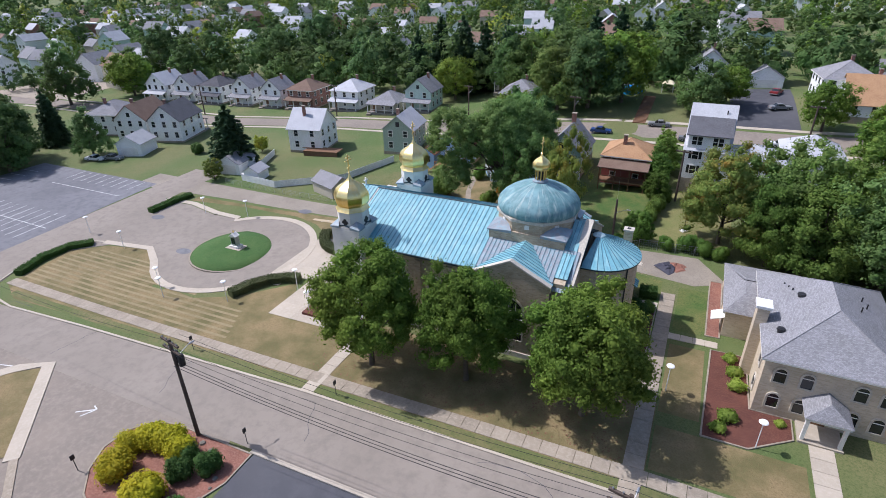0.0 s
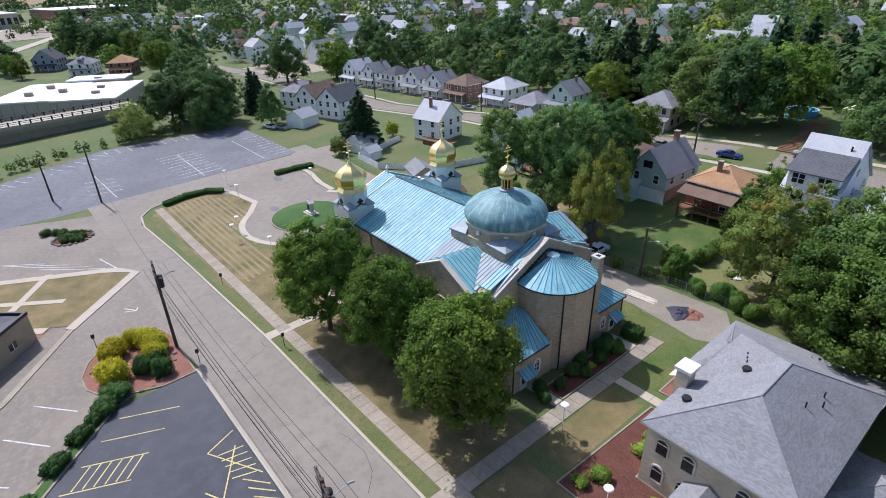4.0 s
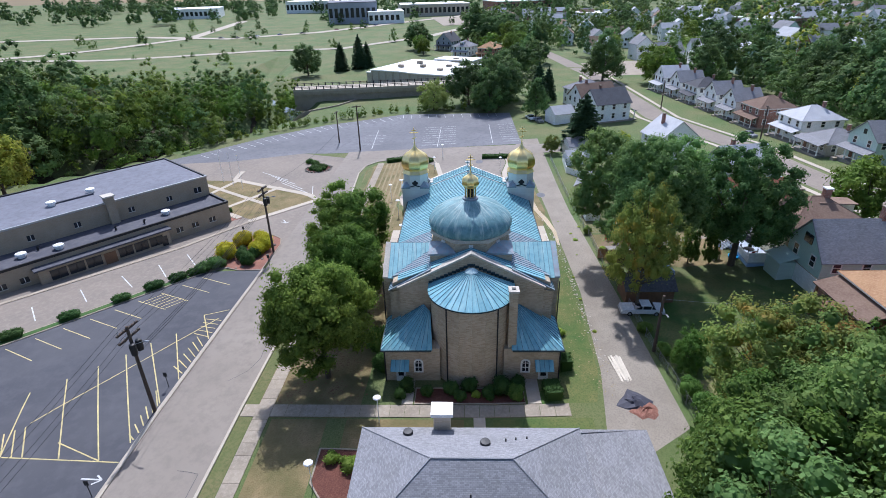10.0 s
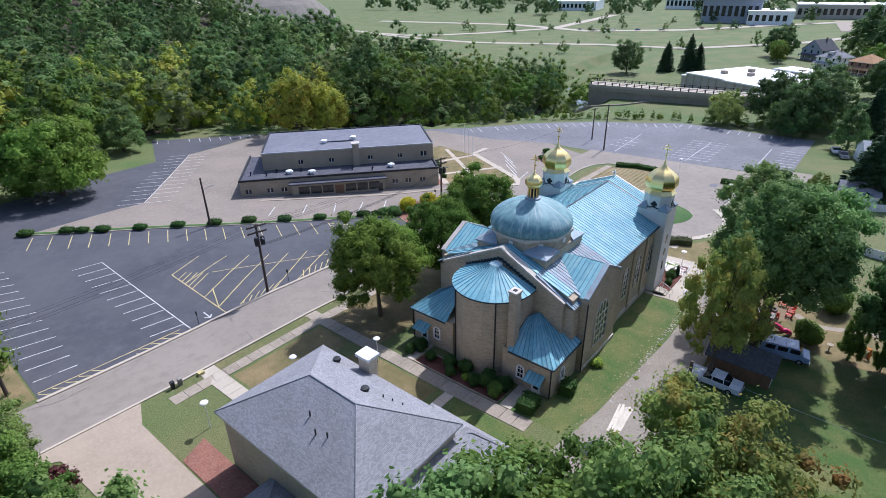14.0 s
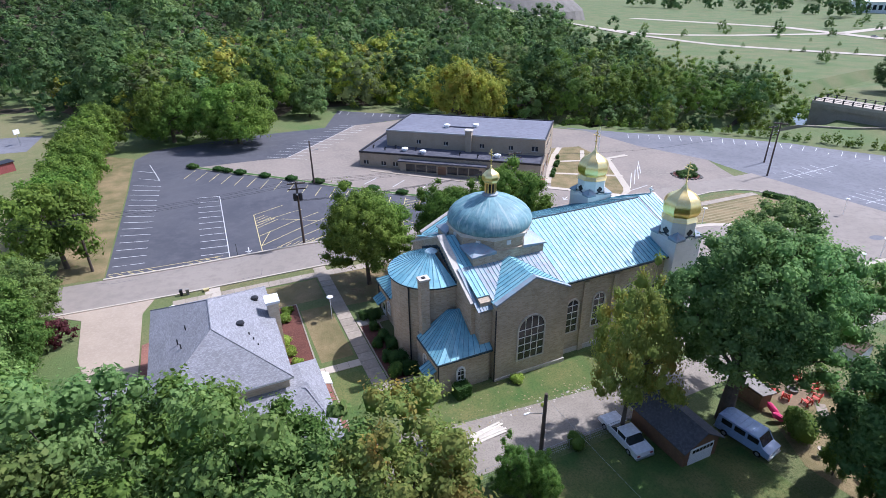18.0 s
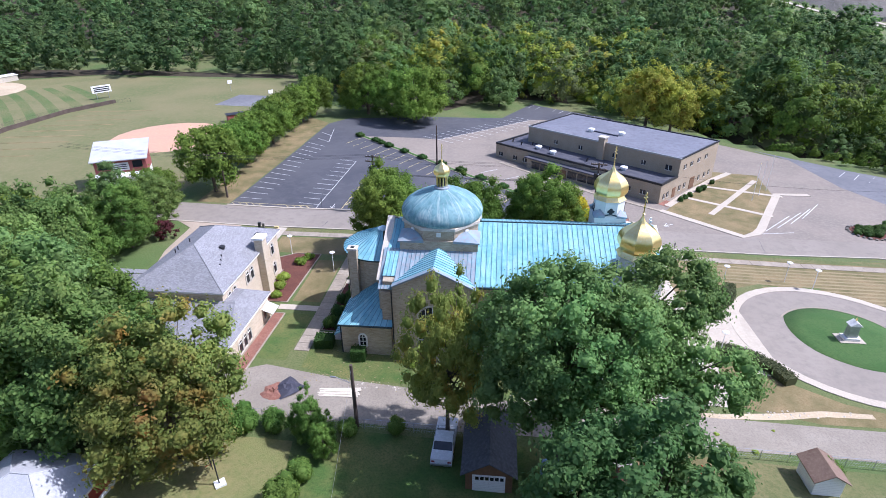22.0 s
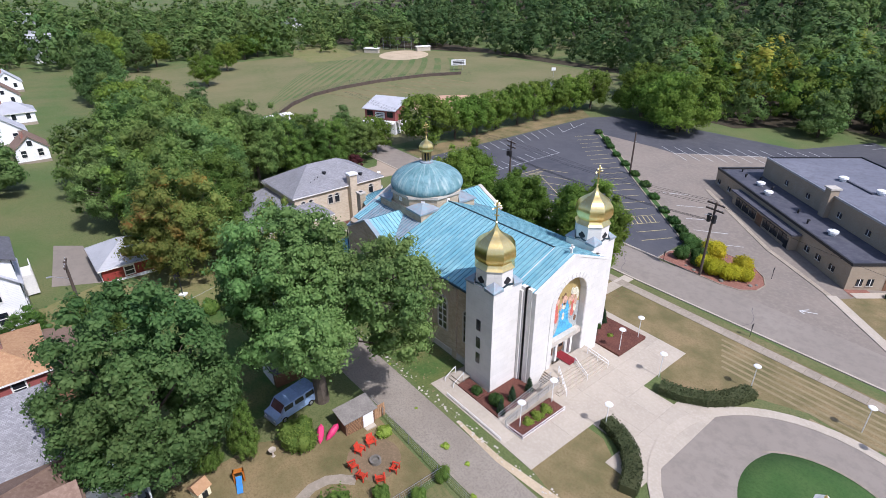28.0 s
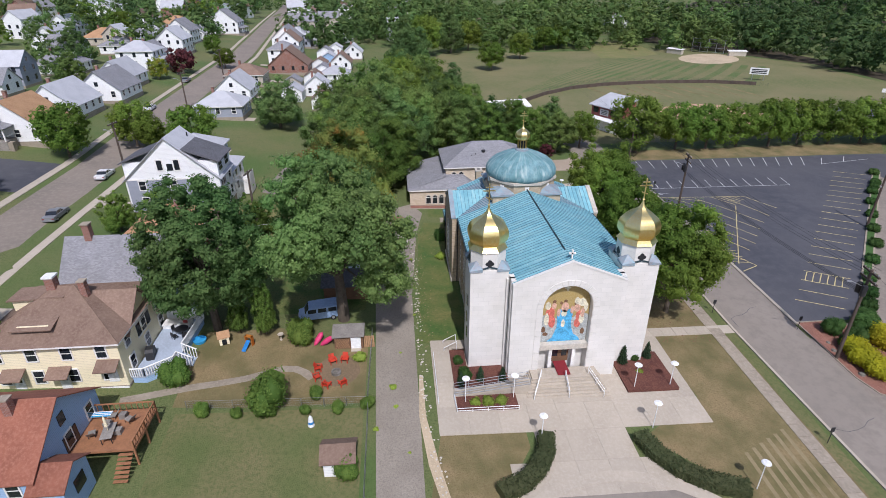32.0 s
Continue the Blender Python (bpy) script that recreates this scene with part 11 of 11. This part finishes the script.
litter(170, -36, -2, 71.6, 73.4, "straw", "pale fallen leaves along the lawn's edge", 0.2)
litter(70, -34, -4, 67.5, 72, "straw", "pale fallen leaves scattered on the lawn", 0.18)
litter(900, -36, 0, 36.5, 46, "wood_brown", "brown fallen leaves beneath the ash trees", 0.2)

# loose stones, sand and weeds along the alley's edge
random.seed(77)
solid("sandy_strip", sheet([(-40, 73.6), (-46, 73.9), (-52, 73.3), (-57, 72.2), (-62, 71.9), (-62, 71.2), (-57, 71.3), (-52, 72.3), (-46, 73.2), (-40, 73.2)], 0.034), "sand", "bare sandy strip beside the alley", "ground", kind="structure")
ROUGH = Geo()
for k in range(230):
    x = random.uniform(-60, -8)
    y = (73.2 if x > -46 else 73.2 + (x + 46) * 0.12) + random.gauss(0, 0.28)
    r = random.uniform(0.05, 0.17)
    z = gz(x, y) + 0.02
    a = random.uniform(0, 6.28)
    p = [(x + r * math.cos(a + i * 1.2566) * random.uniform(0.7, 1.2), y + r * math.sin(a + i * 1.2566) * random.uniform(0.7, 1.2), z) for i in range(5)]
    ROUGH.add(p + [(x, y, z + r * random.uniform(0.5, 0.8))], [(i, (i + 1) % 5, 5) for i in range(5)])
solid("stones", ROUGH, "stone_trim", "loose pale stones strewn along the alley's edge", "stones", kind="stuff")
for x, y, sc in ((-41.8, 76.5, 0.5), (-44.6, 76.2, 0.3), (-47.5, 78.2, 0.35), (-36.0, 75.6, 0.2), (-50.5, 75.0, 0.2), (-14.0, 73.6, 0.35), (-22.0, 73.4, 0.3), (-28.5, 73.7, 0.25)):
    shrub("lime_bush", x, y, sc, "tuft of weeds growing in the gravel", name="weed_tuft", category="weeds", group="weeds in the alley", sz=sc * 0.6)
# clipped shrubs on the planted island in the lot
for x, y, sc in ((-90.5, 19.6, 1.0), (-93.4, 18.8, 1.1), (-95.6, 18.0, 0.9), (-92.4, 20.8, 0.8), (-96.6, 16.2, 1.0), (-88.6, 20.8, 0.75)):
    shrub("dark_bush", x, y, sc, "rounded green shrub on the planted island", group="shrubs on the island", sz=sc * 0.7)
